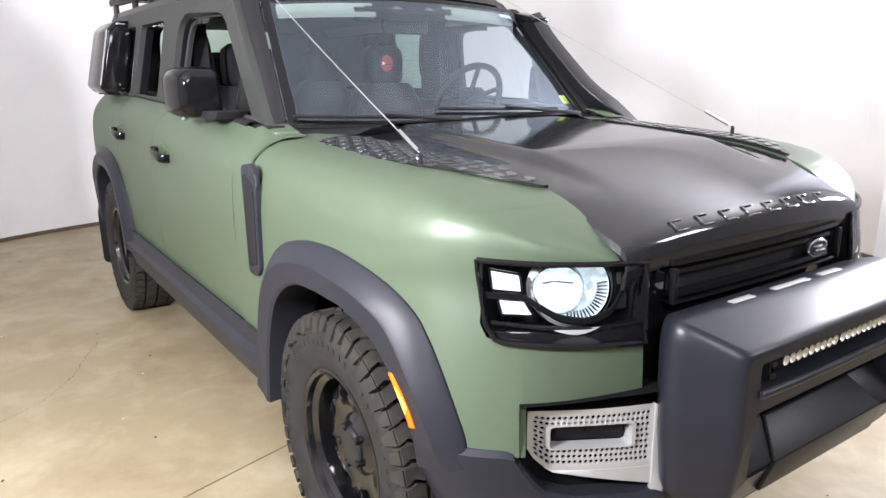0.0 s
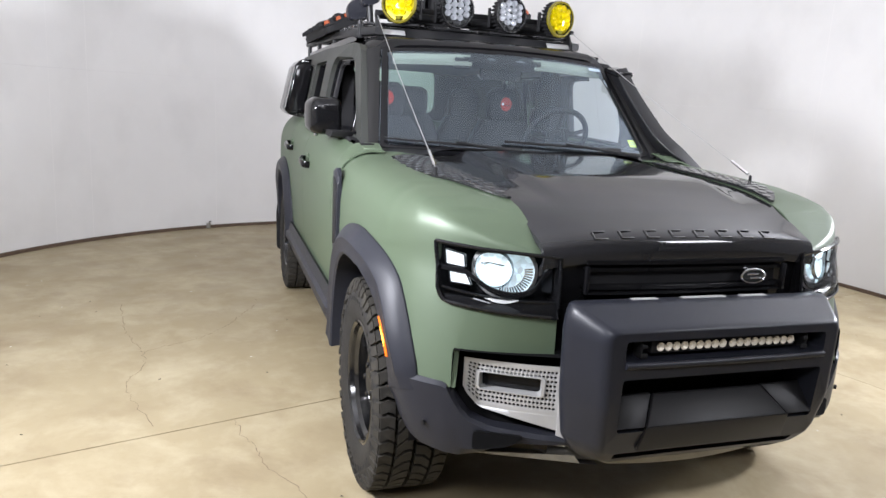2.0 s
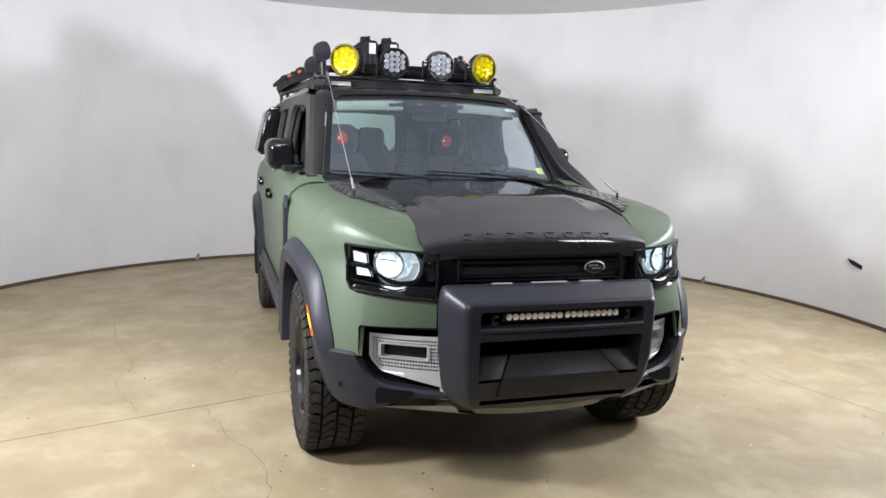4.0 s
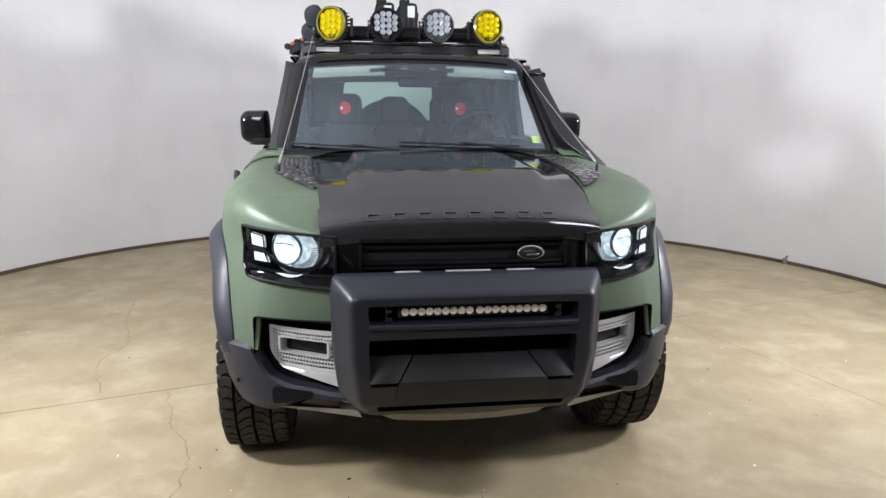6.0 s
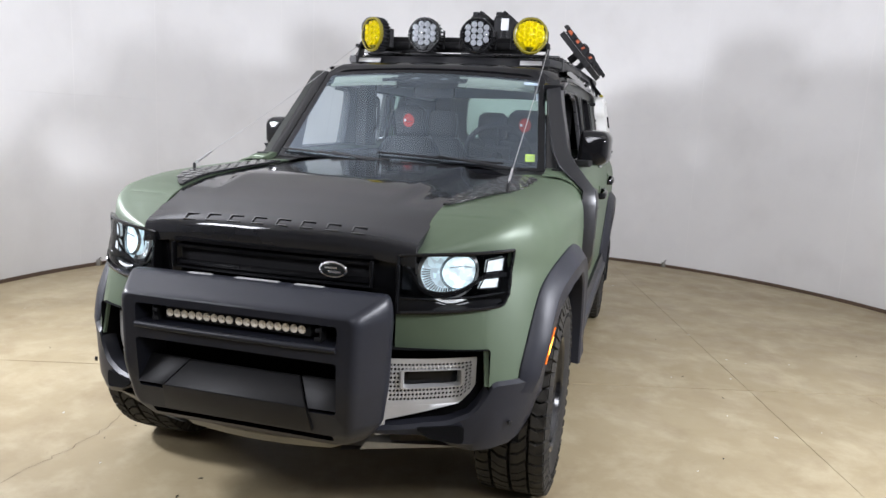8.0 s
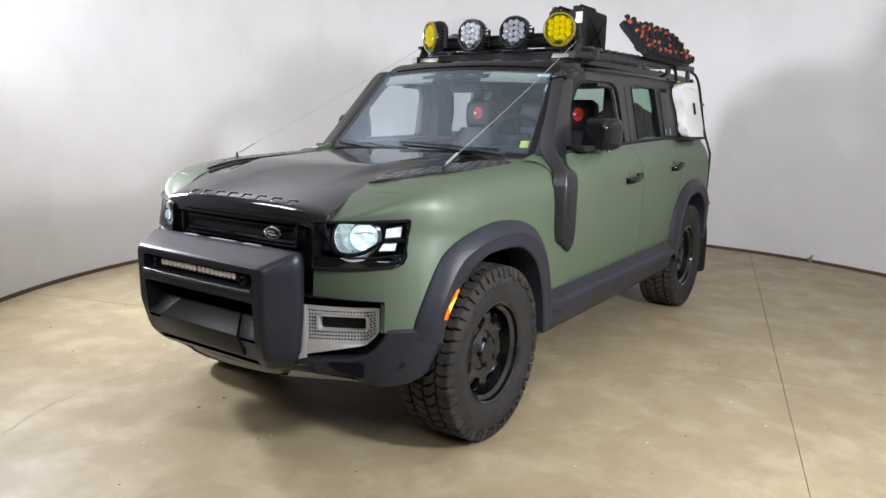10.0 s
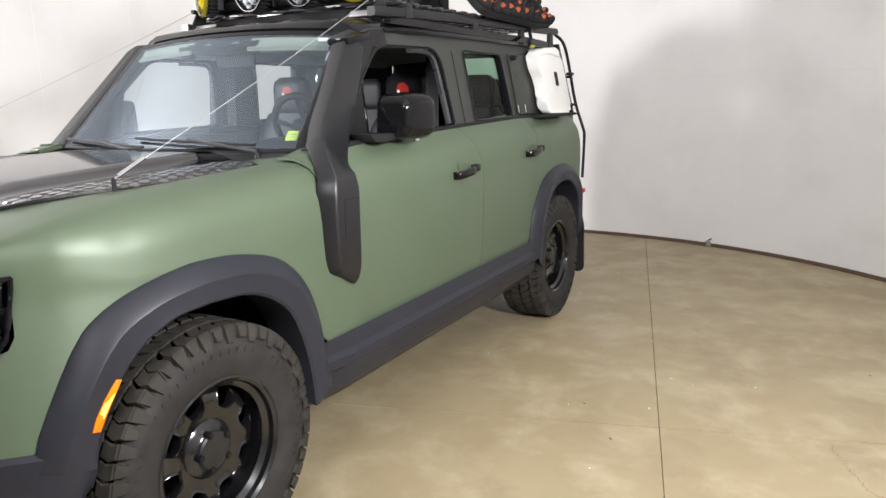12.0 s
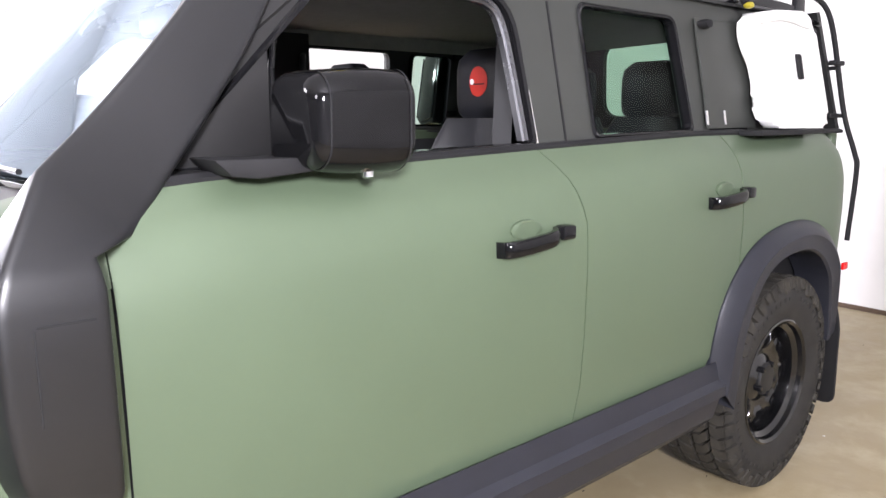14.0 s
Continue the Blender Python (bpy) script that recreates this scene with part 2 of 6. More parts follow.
# ---- building helpers ----
def mesh_object(name, bm, mat, smooth=True, angle=38):
    bmesh.ops.recalc_face_normals(bm, faces=bm.faces)
    me = bpy.data.meshes.new(name)
    bm.to_mesh(me)
    bm.free()
    me.materials.append(mat)
    if smooth:
        for p in me.polygons:
            p.use_smooth = True
        me.set_sharp_from_angle(angle=radians(angle))
    return new(name, me)


def part(name, bm, mat, parent, label="", smooth=True, angle=38):
    ob = mesh_object(name, bm, mat, smooth, angle)
    ob.parent = parent
    if label:
        tagged(ob, label)
    return ob


def thicken(ob, t, angle=38):
    """Give a sheet its thickness, on the side away from its normals, with crisp rims."""
    me = ob.data
    bm = bmesh.new()
    bm.from_mesh(me)
    bm.normal_update()
    faces = list(bm.faces)
    rim = [e for e in bm.edges if e.is_boundary]
    back = {v: bm.verts.new(v.co - v.normal * t) for v in list(bm.verts)}
    for e in rim:
        f = e.link_faces[0]
        a, b = e.verts
        loop = next(l for l in f.loops if l.edge == e)
        if loop.vert != a:
            a, b = b, a
        bm.faces.new((b, a, back[a], back[b]))
    for f in faces:
        bm.faces.new([back[v] for v in reversed(f.verts)])
    smooth = any(p.use_smooth for p in me.polygons)
    bm.to_mesh(me)
    bm.free()
    for p in me.polygons:
        p.use_smooth = smooth
    if smooth:
        me.set_sharp_from_angle(angle=radians(angle))
    return ob


def thing(name, label, category, group="", at=(0, 0, 0)):
    ob = new(name)
    ob.empty_display_size = 0.1
    ob.location = at
    return tagged(ob, label, category, group)


def lerp(a, b, t):
    return a + (b - a) * t


def poly(points, x):
    """Straight-line interpolation in a table of (key, value) pairs."""
    if x <= points[0][0]:
        return points[0][1]
    for (a, u), (b, v) in zip(points, points[1:]):
        if x <= b:
            return lerp(u, v, (x - a) / (b - a))
    return points[-1][1]


def smooth_line(points, n):
    """n + 1 points along a Catmull-Rom curve through the given ones."""
    p = [Vector(q) for q in points]
    p = [2 * p[0] - p[1], *p, 2 * p[-1] - p[-2]]
    out = []
    for k in range(n + 1):
        s = k / n * (len(p) - 3)
        i = min(int(s), len(p) - 4)
        t = s - i
        a, b, c, d = p[i : i + 4]
        out.append(0.5 * (2 * b + (c - a) * t + (2 * a - 5 * b + 4 * c - d) * t * t + (3 * b - a - 3 * c + d) * t ** 3))
    return out


def sheet(bm, rows, close=False):
    """Quads over a table of points."""
    vs = [[bm.verts.new(p) for p in r] for r in rows]
    for a, b in zip(vs, vs[1:]):
        m = len(a)
        for j in range(m if close else m - 1):
            k = (j + 1) % m
            q = []
            for v in (a[j], a[k], b[k], b[j]):
                if all((v.co - w.co).length > 1e-6 for w in q):
                    q.append(v)
            if len(q) > 2:
                bm.faces.new(q)
    return vs


def box(bm, c, s, bevel=0.0, m=None, seg=2):
    mat = Matrix.Translation(c) @ (m or Matrix()) @ Matrix.Diagonal((*s, 1))
    r = bmesh.ops.create_cube(bm, size=1, matrix=mat)
    if bevel:
        es = list({e for v in r["verts"] for e in v.link_edges})
        bmesh.ops.bevel(bm, geom=es, offset=bevel, segments=seg, affect="EDGES", profile=0.5)


def prism(bm, outline, place, a, b, bevel=0.0, seg=2):
    """An outline (u, v) extruded from depth a to b; place(u, v, d) gives the point."""
    lo = [bm.verts.new(place(u, v, a)) for u, v in outline]
    hi = [bm.verts.new(place(u, v, b)) for u, v in outline]
    n = len(outline)
    fs = [bm.faces.new(lo), bm.faces.new(hi[::-1])]
    for i in range(n):
        fs.append(bm.faces.new((lo[i], lo[(i + 1) % n], hi[(i + 1) % n], hi[i])))
    if bevel:
        bmesh.ops.bevel(bm, geom=list({e for f in fs for e in f.edges}), offset=bevel, segments=seg, affect="EDGES", profile=0.5)


def tube(bm, pts, r, n=8, cap=True):
    pts = [Vector(p) for p in pts]
    rings = []
    for i, p in enumerate(pts):
        d = (pts[min(i + 1, len(pts) - 1)] - pts[max(i - 1, 0)]).normalized()
        u = d.cross(Vector((0.13, 0.2, 0.97)))
        u = u.normalized() if u.length > 1e-4 else Vector((1, 0, 0))
        v = d.cross(u)
        rad = r[i] if isinstance(r, (list, tuple)) else r
        rings.append([p + rad * (math.cos(2 * math.pi * k / n) * u + math.sin(2 * math.pi * k / n) * v) for k in range(n)])
    vs = sheet(bm, rings, close=True)
    if cap:
        bm.faces.new(vs[0])
        bm.faces.new(vs[-1][::-1])


def lathe(bm, profile, n, place, cap=True):
    """profile: (radius, depth) pairs turned about an axis; place(u, v, d)."""
    rings = [[place(r * math.cos(2 * math.pi * k / n), r * math.sin(2 * math.pi * k / n), d) for k in range(n)] for r, d in profile]
    vs = sheet(bm, rings, close=True)
    if cap:
        for ring in (vs[0], vs[-1]):
            if (ring[0].co - ring[n // 2].co).length > 1e-4:
                bm.faces.new(ring)


def plate(bm, outline, holes, place):
    """A flat sheet with holes, mapped by place(u, v)."""
    es = []
    for loop in (outline, *holes):
        vs = [bm.verts.new((u, v, 0)) for u, v in loop]
        es += [bm.edges.new((vs[i], vs[(i + 1) % len(vs)])) for i in range(len(vs))]
    bmesh.ops.triangle_fill(bm, use_beauty=True, use_dissolve=False, edges=es)
    for v in bm.verts:
        v.co = place(v.co.x, v.co.y)


def rounded(points, r, n=5):
    """A closed outline with its corners rounded."""
    out = []
    m = len(points)
    for i in range(m):
        a, b, c = Vector(points[i - 1]), Vector(points[i]), Vector(points[(i + 1) % m])
        rr = r[i] if isinstance(r, (list, tuple)) else r
        d0, d1 = (a - b), (c - b)
        k = min(rr, d0.length * 0.48, d1.length * 0.48)
        p, q = b + d0.normalized() * k, b + d1.normalized() * k
        for j in range(n + 1):
            t = j / n
            out.append(tuple((1 - t) ** 2 * p + 2 * t * (1 - t) * b + t * t * q))
    return out


def pieces(name, bm, mat, parent, places, label=""):
    """Alike pieces: objects of their own on one mesh."""
    first = part(name, bm, mat, parent, label, smooth=False)
    first.matrix_basis = places[0]
    for m in places[1:]:
        ob = new(name, first.data)
        ob.parent = parent
        ob.matrix_basis = m
        if label:
            tagged(ob, label)

# ---- the booth ----
CX, CY, RAD, HIGH = 0.146, 1.863, 4.10, 3.15
START, STOP = -15, 219          # the curved wall, in degrees about its centre


def ring_point(deg, z=0.0, r=RAD):
    a = radians(deg)
    return Vector((CX + r * math.cos(a), CY + r * math.sin(a), z))


def build_booth():
    # floor slabs, cut by two saw joints that cross near the car
    ax = Matrix.Rotation(radians(16.4), 4, "Z") @ Vector((1, 0, 0))
    ay = Matrix.Rotation(radians(13.8), 4, "Z") @ Vector((0, 1, 0))
    cross = Vector((1.926, 1.605, 0))
    bm = bmesh.new()
    gap, wide = 0.0015, 0.0042
    for u0, u1 in ((-11, -gap), (gap, 9)):
        for v0, v1 in ((-11, -wide), (wide, 9)):
            vs = []
            for z in (0, -0.08):
                vs.append([bm.verts.new(cross + ax * u + ay * v + Vector((0, 0, z))) for u, v in ((u0, v0), (u1, v0), (u1, v1), (u0, v1))])
            bm.faces.new(vs[0])
            for k in range(4):
                bm.faces.new((vs[0][k], vs[0][(k + 1) % 4], vs[1][(k + 1) % 4], vs[1][k]))
    tagged(mesh_object("floor", bm, FLOOR, False), "worn tan concrete floor with saw-cut joints and hairline cracks", "floor", kind="structure")
    bm = bmesh.new()
    box(bm, (0, 0, -0.05), (22, 22, 0.06))
    tagged(mesh_object("floor_joint", bm, JOINT, False), "dark dirt filling the joints of the concrete floor", "floor", kind="structure")
    # hairline cracks: shallow dark ribbons that wander over the slab
    rnd = random.Random(4)
    bm = bmesh.new()
    for line in (((-1.385, 0.626), (-1.363, 0.451), (-1.311, 0.328), (-1.291, 0.189), (-1.183, -0.009), (-1.118, -0.242), (-1.118, -0.511), (-1.13, -0.72), (-1.04, -1.07), (-0.9, -1.35)),
                 ((-2.1, 2.6), (-2.0, 2.0), (-1.85, 1.5), (-1.9, 1.1), (-1.75, 0.62)), ((-1.9, 1.6), (-1.5, 1.9), (-1.2, 2.5)),
                 ((2.6, 1.75), (2.75, 1.4), (3.0, 1.2))):
        pts = smooth_line([(x, y, 0.0012) for x, y in line], 60)
        pts = [p + Vector((rnd.uniform(-0.012, 0.012), rnd.uniform(-0.012, 0.012), 0)) for p in pts]
        rows = []
        for i, p in enumerate(pts):
            d = (pts[min(i + 1, 60)] - pts[max(i - 1, 0)]).normalized()
            w = 0.0022 * rnd.uniform(0.3, 1.0)
            rows.append([p + Vector((-d.y, d.x, 0)) * w, p - Vector((-d.y, d.x, 0)) * w])
        sheet(bm, rows)
    tagged(mesh_object("floor_crack", bm, JOINT, False), "thin jagged cracks running across the concrete floor", "crack", kind="structure")
    # curved wall in two courses of panels, with a gap at its foot
    n = 92
    degs = [START + (STOP - START) * k / n for k in range(n + 1)]
    for z0, z1 in ((0.03, 1.6197), (1.6203, HIGH)):
        bm = bmesh.new()
        sheet(bm, [[ring_point(d, z0), ring_point(d, z1), ring_point(d, z1, RAD + 0.1), ring_point(d, z0, RAD + 0.1)] for d in degs], close=True)
        tagged(mesh_object("wall_curved", bm, WALL, True, 60), "curved white painted booth wall, softly scuffed", "wall", kind="structure")
    bm = bmesh.new()
    sheet(bm, [[ring_point(d, 0.0, RAD + 0.012), ring_point(d, 0.2, RAD + 0.012)] for d in degs])
    tagged(mesh_object("base_gap", bm, BASE), "dark gap along the foot of the curved wall", "trim", kind="structure")
    bm = bmesh.new()
    sheet(bm, [[ring_point(d, 0.0, RAD - 0.012), ring_point(d, 0.03, RAD - 0.012), ring_point(d, 0.034, RAD + 0.005)] for d in degs])
    tagged(mesh_object("baseboard", bm, BASE), "low dark brown strip at the foot of the wall", "baseboard", kind="structure")
    # upright seams between the panels
    bm = bmesh.new()
    for d in (16, 43.5, 67, 90, 113, 132, 137.3, 157, 169, 188, 207, 2, -12):
        sheet(bm, [[ring_point(d - 0.035, 0.03, RAD - 0.002), ring_point(d - 0.035, HIGH, RAD - 0.002)], [ring_point(d + 0.035, 0.03, RAD - 0.002), ring_point(d + 0.035, HIGH, RAD - 0.002)]])
    tagged(mesh_object("wall_seam", bm, SEAM, False), "fine upright seams between the wall panels", "trim", kind="structure")
    # crumbs and flakes lying about on the slabs
    rnd = random.Random(11)
    for mat, n, word in ((WHITE, 70, "pale"), (BLACK, 60, "dark")):
        bm = bmesh.new()
        for k in range(n):
            a, r = rnd.uniform(0, 2 * math.pi), rnd.uniform(1.3, 4.0)
            c = Vector((0.1 + r * math.cos(a), 0.9 + 1.1 * r * math.sin(a), 0.002))
            q = rnd.uniform(0, math.pi)
            w, l = rnd.uniform(0.002, 0.005), rnd.uniform(0.003, 0.012)
            u, v = Vector((math.cos(q), math.sin(q), 0)), Vector((-math.sin(q), math.cos(q), 0))
            base = [bm.verts.new(c + u * l * i + v * w * j) for i, j in ((-1, -0.6), (0.7, -1), (1, 0.5), (-0.6, 1))]
            tip = bm.verts.new(c + Vector((0, 0, 0.003)))
            for i in range(4):
                bm.faces.new((base[i], base[(i + 1) % 4], tip))
        tagged(mesh_object("floor_debris", bm, mat, False), "tiny " + word + " crumbs and flakes scattered over the concrete floor", "debris", kind="stuff")
    # unseen walls that close the open front, added to bounce cool light back
    for s, d in ((1, START), (-1, STOP)):
        p = ring_point(d)
        bm = bmesh.new()
        box(bm, (s * 4.85, (p.y - 8) / 2, HIGH / 2), (0.1, p.y + 8, HIGH))
        box(bm, ((p.x + s * 4.9) / 2, p.y - 0.05, HIGH / 2), (abs(s * 4.9 - p.x), 0.1, HIGH))
        tagged(mesh_object("wall_west" if s < 0 else "wall_east", bm, BOUNCE, False), "unseen pale blue-grey side wall, added to bounce light", "wall", kind="structure")
    bm = bmesh.new()
    box(bm, (0, -8.1, HIGH / 2), (10, 0.2, HIGH))
    tagged(mesh_object("wall_south", bm, BOUNCE, False), "unseen pale blue-grey end wall, added to bounce light", "wall", kind="structure")
    bm = bmesh.new()
    box(bm, (0, -0.5, HIGH + 0.06), (12, 16, 0.12))
    tagged(mesh_object("ceiling", bm, CEIL, False), "plain grey ceiling over the booth", "ceiling", kind="structure")
    # small cable clips at the foot of the wall
    for d in (114.5, 70.3, 166.6, 20.4):
        p = ring_point(d, 0.0, RAD - 0.03)
        t = thing("cable_clip", "small grey cable clip at the foot of the wall", "cable clip", "clips along the wall foot", p)
        bm = bmesh.new()
        box(bm, (0, 0, 0.03), (0.045, 0.03, 0.06), 0.008)
        part("body", bm, DULL_METAL, t)
        bm = bmesh.new()
        tube(bm, [(0, 0, 0.05), (0.01, 0, 0.075), (0.03, 0, 0.08)], 0.006, 6)
        part("cable_end", bm, BLACK, t)
    # a torn black flap on the wall
    t = thing("wall_flap", "small torn black flap stuck to the white wall", "flap", at=ring_point(-4.5, 0.52, RAD - 0.004))
    a = radians(-4.5)
    bm = bmesh.new()
    prism(bm, [(-0.09, 0.04), (0.0, 0.022), (0.075, 0.0), (0.08, -0.035), (0.02, -0.02), (-0.04, -0.005)],
          lambda u, v, d: Vector((-math.sin(a) * -u - math.cos(a) * d, math.cos(a) * -u - math.sin(a) * d, v)), 0.0, 0.012)
    part("rubber_tongue", bm, BLACK, t, smooth=False)


# ---- the car ----
car = thing("off_road_car", "green off-road car with black trim, lit headlamps and open front windows", "car")

PLAN = [(0.955, 0.702), (0.955, 0.35), (0.953, 0.1), (0.942, -0.1), (0.915, -0.25), (0.872, -0.37), (0.825, -0.445), (0.765, -0.515), (0.69, -0.575), (0.61, -0.617), (0.53, -0.648), (0.458, -0.67)]
TOP = [(-0.66, 1.060), (-0.635, 1.078), (-0.60, 1.103), (-0.56, 1.129), (-0.52, 1.152), (-0.47, 1.174), (-0.4, 1.195), (-0.3, 1.212), (-0.2, 1.222), (0.1, 1.236), (0.4, 1.249), (0.72, 1.262)]
ROLL = [(-0.64, 0.16), (-0.5, 0.42), (-0.25, 1.0)]     # how widely the wing's upper edge is rounded
SIDE = [(0.40, 0.925), (0.62, 0.938), (0.85, 0.953), (1.02, 0.957), (1.12, 0.952), (1.18, 0.94), (1.225, 0.92), (1.26, 0.893), (1.30, 0.852)]
LINE = smooth_line([(x, y, 0) for x, y in PLAN], 60)


def plan_at(f):
    """The front wing's outline from above at f in 0 (door) to 1 (grille), and its outward normal."""
    s = f * 60
    i = min(int(s), 59)
    p = LINE[i].lerp(LINE[i + 1], s - i)
    d = (LINE[i + 1] - LINE[i]).normalized()
    return p, Vector((-d.y, d.x, 0))


def plan_find(y):
    for i in range(60):
        if LINE[i].y >= y >= LINE[i + 1].y:
            return (i + (LINE[i].y - y) / max(1e-6, LINE[i].y - LINE[i + 1].y)) / 60
    return 0.0 if y > LINE[0].y else 1.0


def skin(f, z, out=0.0, s=1):
    """A point on the wing's upright face."""
    p, n = plan_at(f)
    h = poly(TOP, p.y)
    k = poly(ROLL, p.y)
    o = poly([(0.4, 0.015), (0.7, 0.004), (0.86, 0.0), (h - 0.2 * k, 0.0), (h - 0.12 * k, 0.008 * k), (h - 0.06 * k, 0.03 * k), (h - 0.025 * k, 0.068 * k), (h, 0.13 * k)], z)
    # the front corner leans out towards its foot
    o -= 0.20 * max(0.0, 1.0 - z) * poly([(-0.67, 0.45), (-0.61, 0.75), (-0.55, 1.0), (-0.44, 1.0), (-0.36, 0.72), (-0.25, 0.3), (-0.1, 0.0)], p.y)
    q = p + n * (out - o)
    return Vector((s * q.x, q.y, z))


def lamp_top(u):
    return lerp(1.070, 1.049, u)


def lamp_bottom(u):
    return poly([(0, 0.925), (0.012, 0.905), (0.035, 0.893), (0.08, 0.887), (0.5, 0.872), (1.0, 0.862)], u)


def lamp_face(u, z, out, s):
    """A point of the headlamp's front: u runs from the outer end to the grille."""
    f0 = plan_find(poly([(0.88, -0.503), (1.06, -0.480)], z))
    return skin(lerp(f0, 0.998, u), z, out, s)


FRONT_OUT = [(-0.477, 0.590), (-0.473, 0.645), (-0.457, 0.705), (-0.423, 0.80), (-0.395, 0.866), (-0.359, 0.921), (-0.296, 0.967), (-0.215, 1.0), (-0.12, 1.022), (-0.03, 1.03), (0.12, 1.018), (0.285, 0.968), (0.405, 0.855), (0.472, 0.69), (0.505, 0.50)]
FRONT_IN = [(-0.412, 0.560), (-0.394, 0.62), (-0.372, 0.68), (-0.330, 0.76), (-0.29, 0.815), (-0.245, 0.860), (-0.20, 0.887), (-0.15, 0.905), (-0.085, 0.911), (-0.02, 0.912), (0.10, 0.9), (0.215, 0.85), (0.30, 0.765), (0.362, 0.60), (0.387, 0.42)]
REAR_OUT = [(2.495, 0.54), (2.53, 0.78), (2.63, 0.92), (2.76, 0.995), (2.94, 1.03), (3.12, 1.022), (3.28, 0.965), (3.40, 0.85), (3.46, 0.70), (3.49, 0.56)]
REAR_IN = [(2.605, 0.43), (2.65, 0.68), (2.73, 0.83), (2.83, 0.90), (2.97, 0.925), (3.10, 0.912), (3.22, 0.86), (3.31, 0.77), (3.365, 0.64), (3.39, 0.5)]


def arch_bottom(y):
    """The lower edge of the green panels: the sill, rising over the wheels."""
    best = 0.60
    for line in (FRONT_OUT, REAR_OUT):
        if line[0][0] <= y <= line[-1][0]:
            best = max(best, poly(line, y) - 0.025)
    return best


BELT = [(0.7, 1.285), (0.9, 1.30), (1.76, 1.325), (2.5, 1.345), (3.7, 1.335)]


def side_x(y, z):
    lift = poly(BELT, y) - 1.30
    x = poly(SIDE, z - (lift if z > 1.1 else lift * max(0, (z - 0.9) / 0.2)))
    if y > 3.35:
        x -= 0.22 * ((y - 3.35) / 0.38) ** 2.2
    return x


def build_wing(s):
    bm = bmesh.new()
    rows = []
    fl, fr = plan_find(-0.487), plan_find(-0.557)
    cuts = sorted([k / 70 for k in range(71)] + [fl, fr - 0.0004, fr + 0.0004, fr - 0.008, fr + 0.008])
    for f in cuts:
        p, n = plan_at(f)
        h = poly(TOP, p.y) if p.x > 0.525 else lerp(1.048, 1.062, max(0, (p.x - 0.505) / 0.02))
        zb = arch_bottom(p.y) if p.y > -0.476 else (0.622 if f < fr else 0.743)
        row = []
        e = poly(ROLL, p.y)
        u = max(0.0, (f - fl) / (0.998 - fl))
        lo, hi = lamp_bottom(u), min(lamp_top(u), h - 0.014 * e)
        e2 = poly([(-0.48, 1), (-0.40, 0)], p.y)
        hi = lerp(h - 0.16 * e, hi, e2)
        lo = lerp(lerp(zb, hi, 0.55), lo, e2)
        for z in [lerp(zb, lo, j / 5) for j in range(6)] + [lerp(lo, hi, j / 4) for j in range(1, 5)] + [lerp(hi, h - 0.004 * e, j / 7) for j in range(1, 8)]:
            row.append(skin(f, z, 0, s))
        inner = Vector((s * min(poly([(-0.66, 0.508), (-0.4, 0.532), (0.0, 0.572), (0.72, 0.59)], p.y), p.x - 0.004), p.y if p.y > -0.5 else lerp(-0.5, -0.645, (p.y + 0.5) / -0.17), h + 0.001 if p.x > 0.525 else h))
        last = row[-1]
        row += [last.lerp(inner, 0.35) + Vector((0, 0, 0.004)), last.lerp(inner, 0.7) + Vector((0, 0, 0.004)), inner]
        rows.append(row)
    # open where the headlamp sits
    a = cuts.index(fl)
    sheet(bm, rows[:a + 1])
    sheet(bm, [r[:6] for r in rows[a:]])
    sheet(bm, [r[9:] for r in rows[a:]])
    bmesh.ops.remove_doubles(bm, verts=bm.verts, dist=0.0001)
    thicken(part("front_wing", bm, GREEN, car, "satin green front wing"), 0.01)


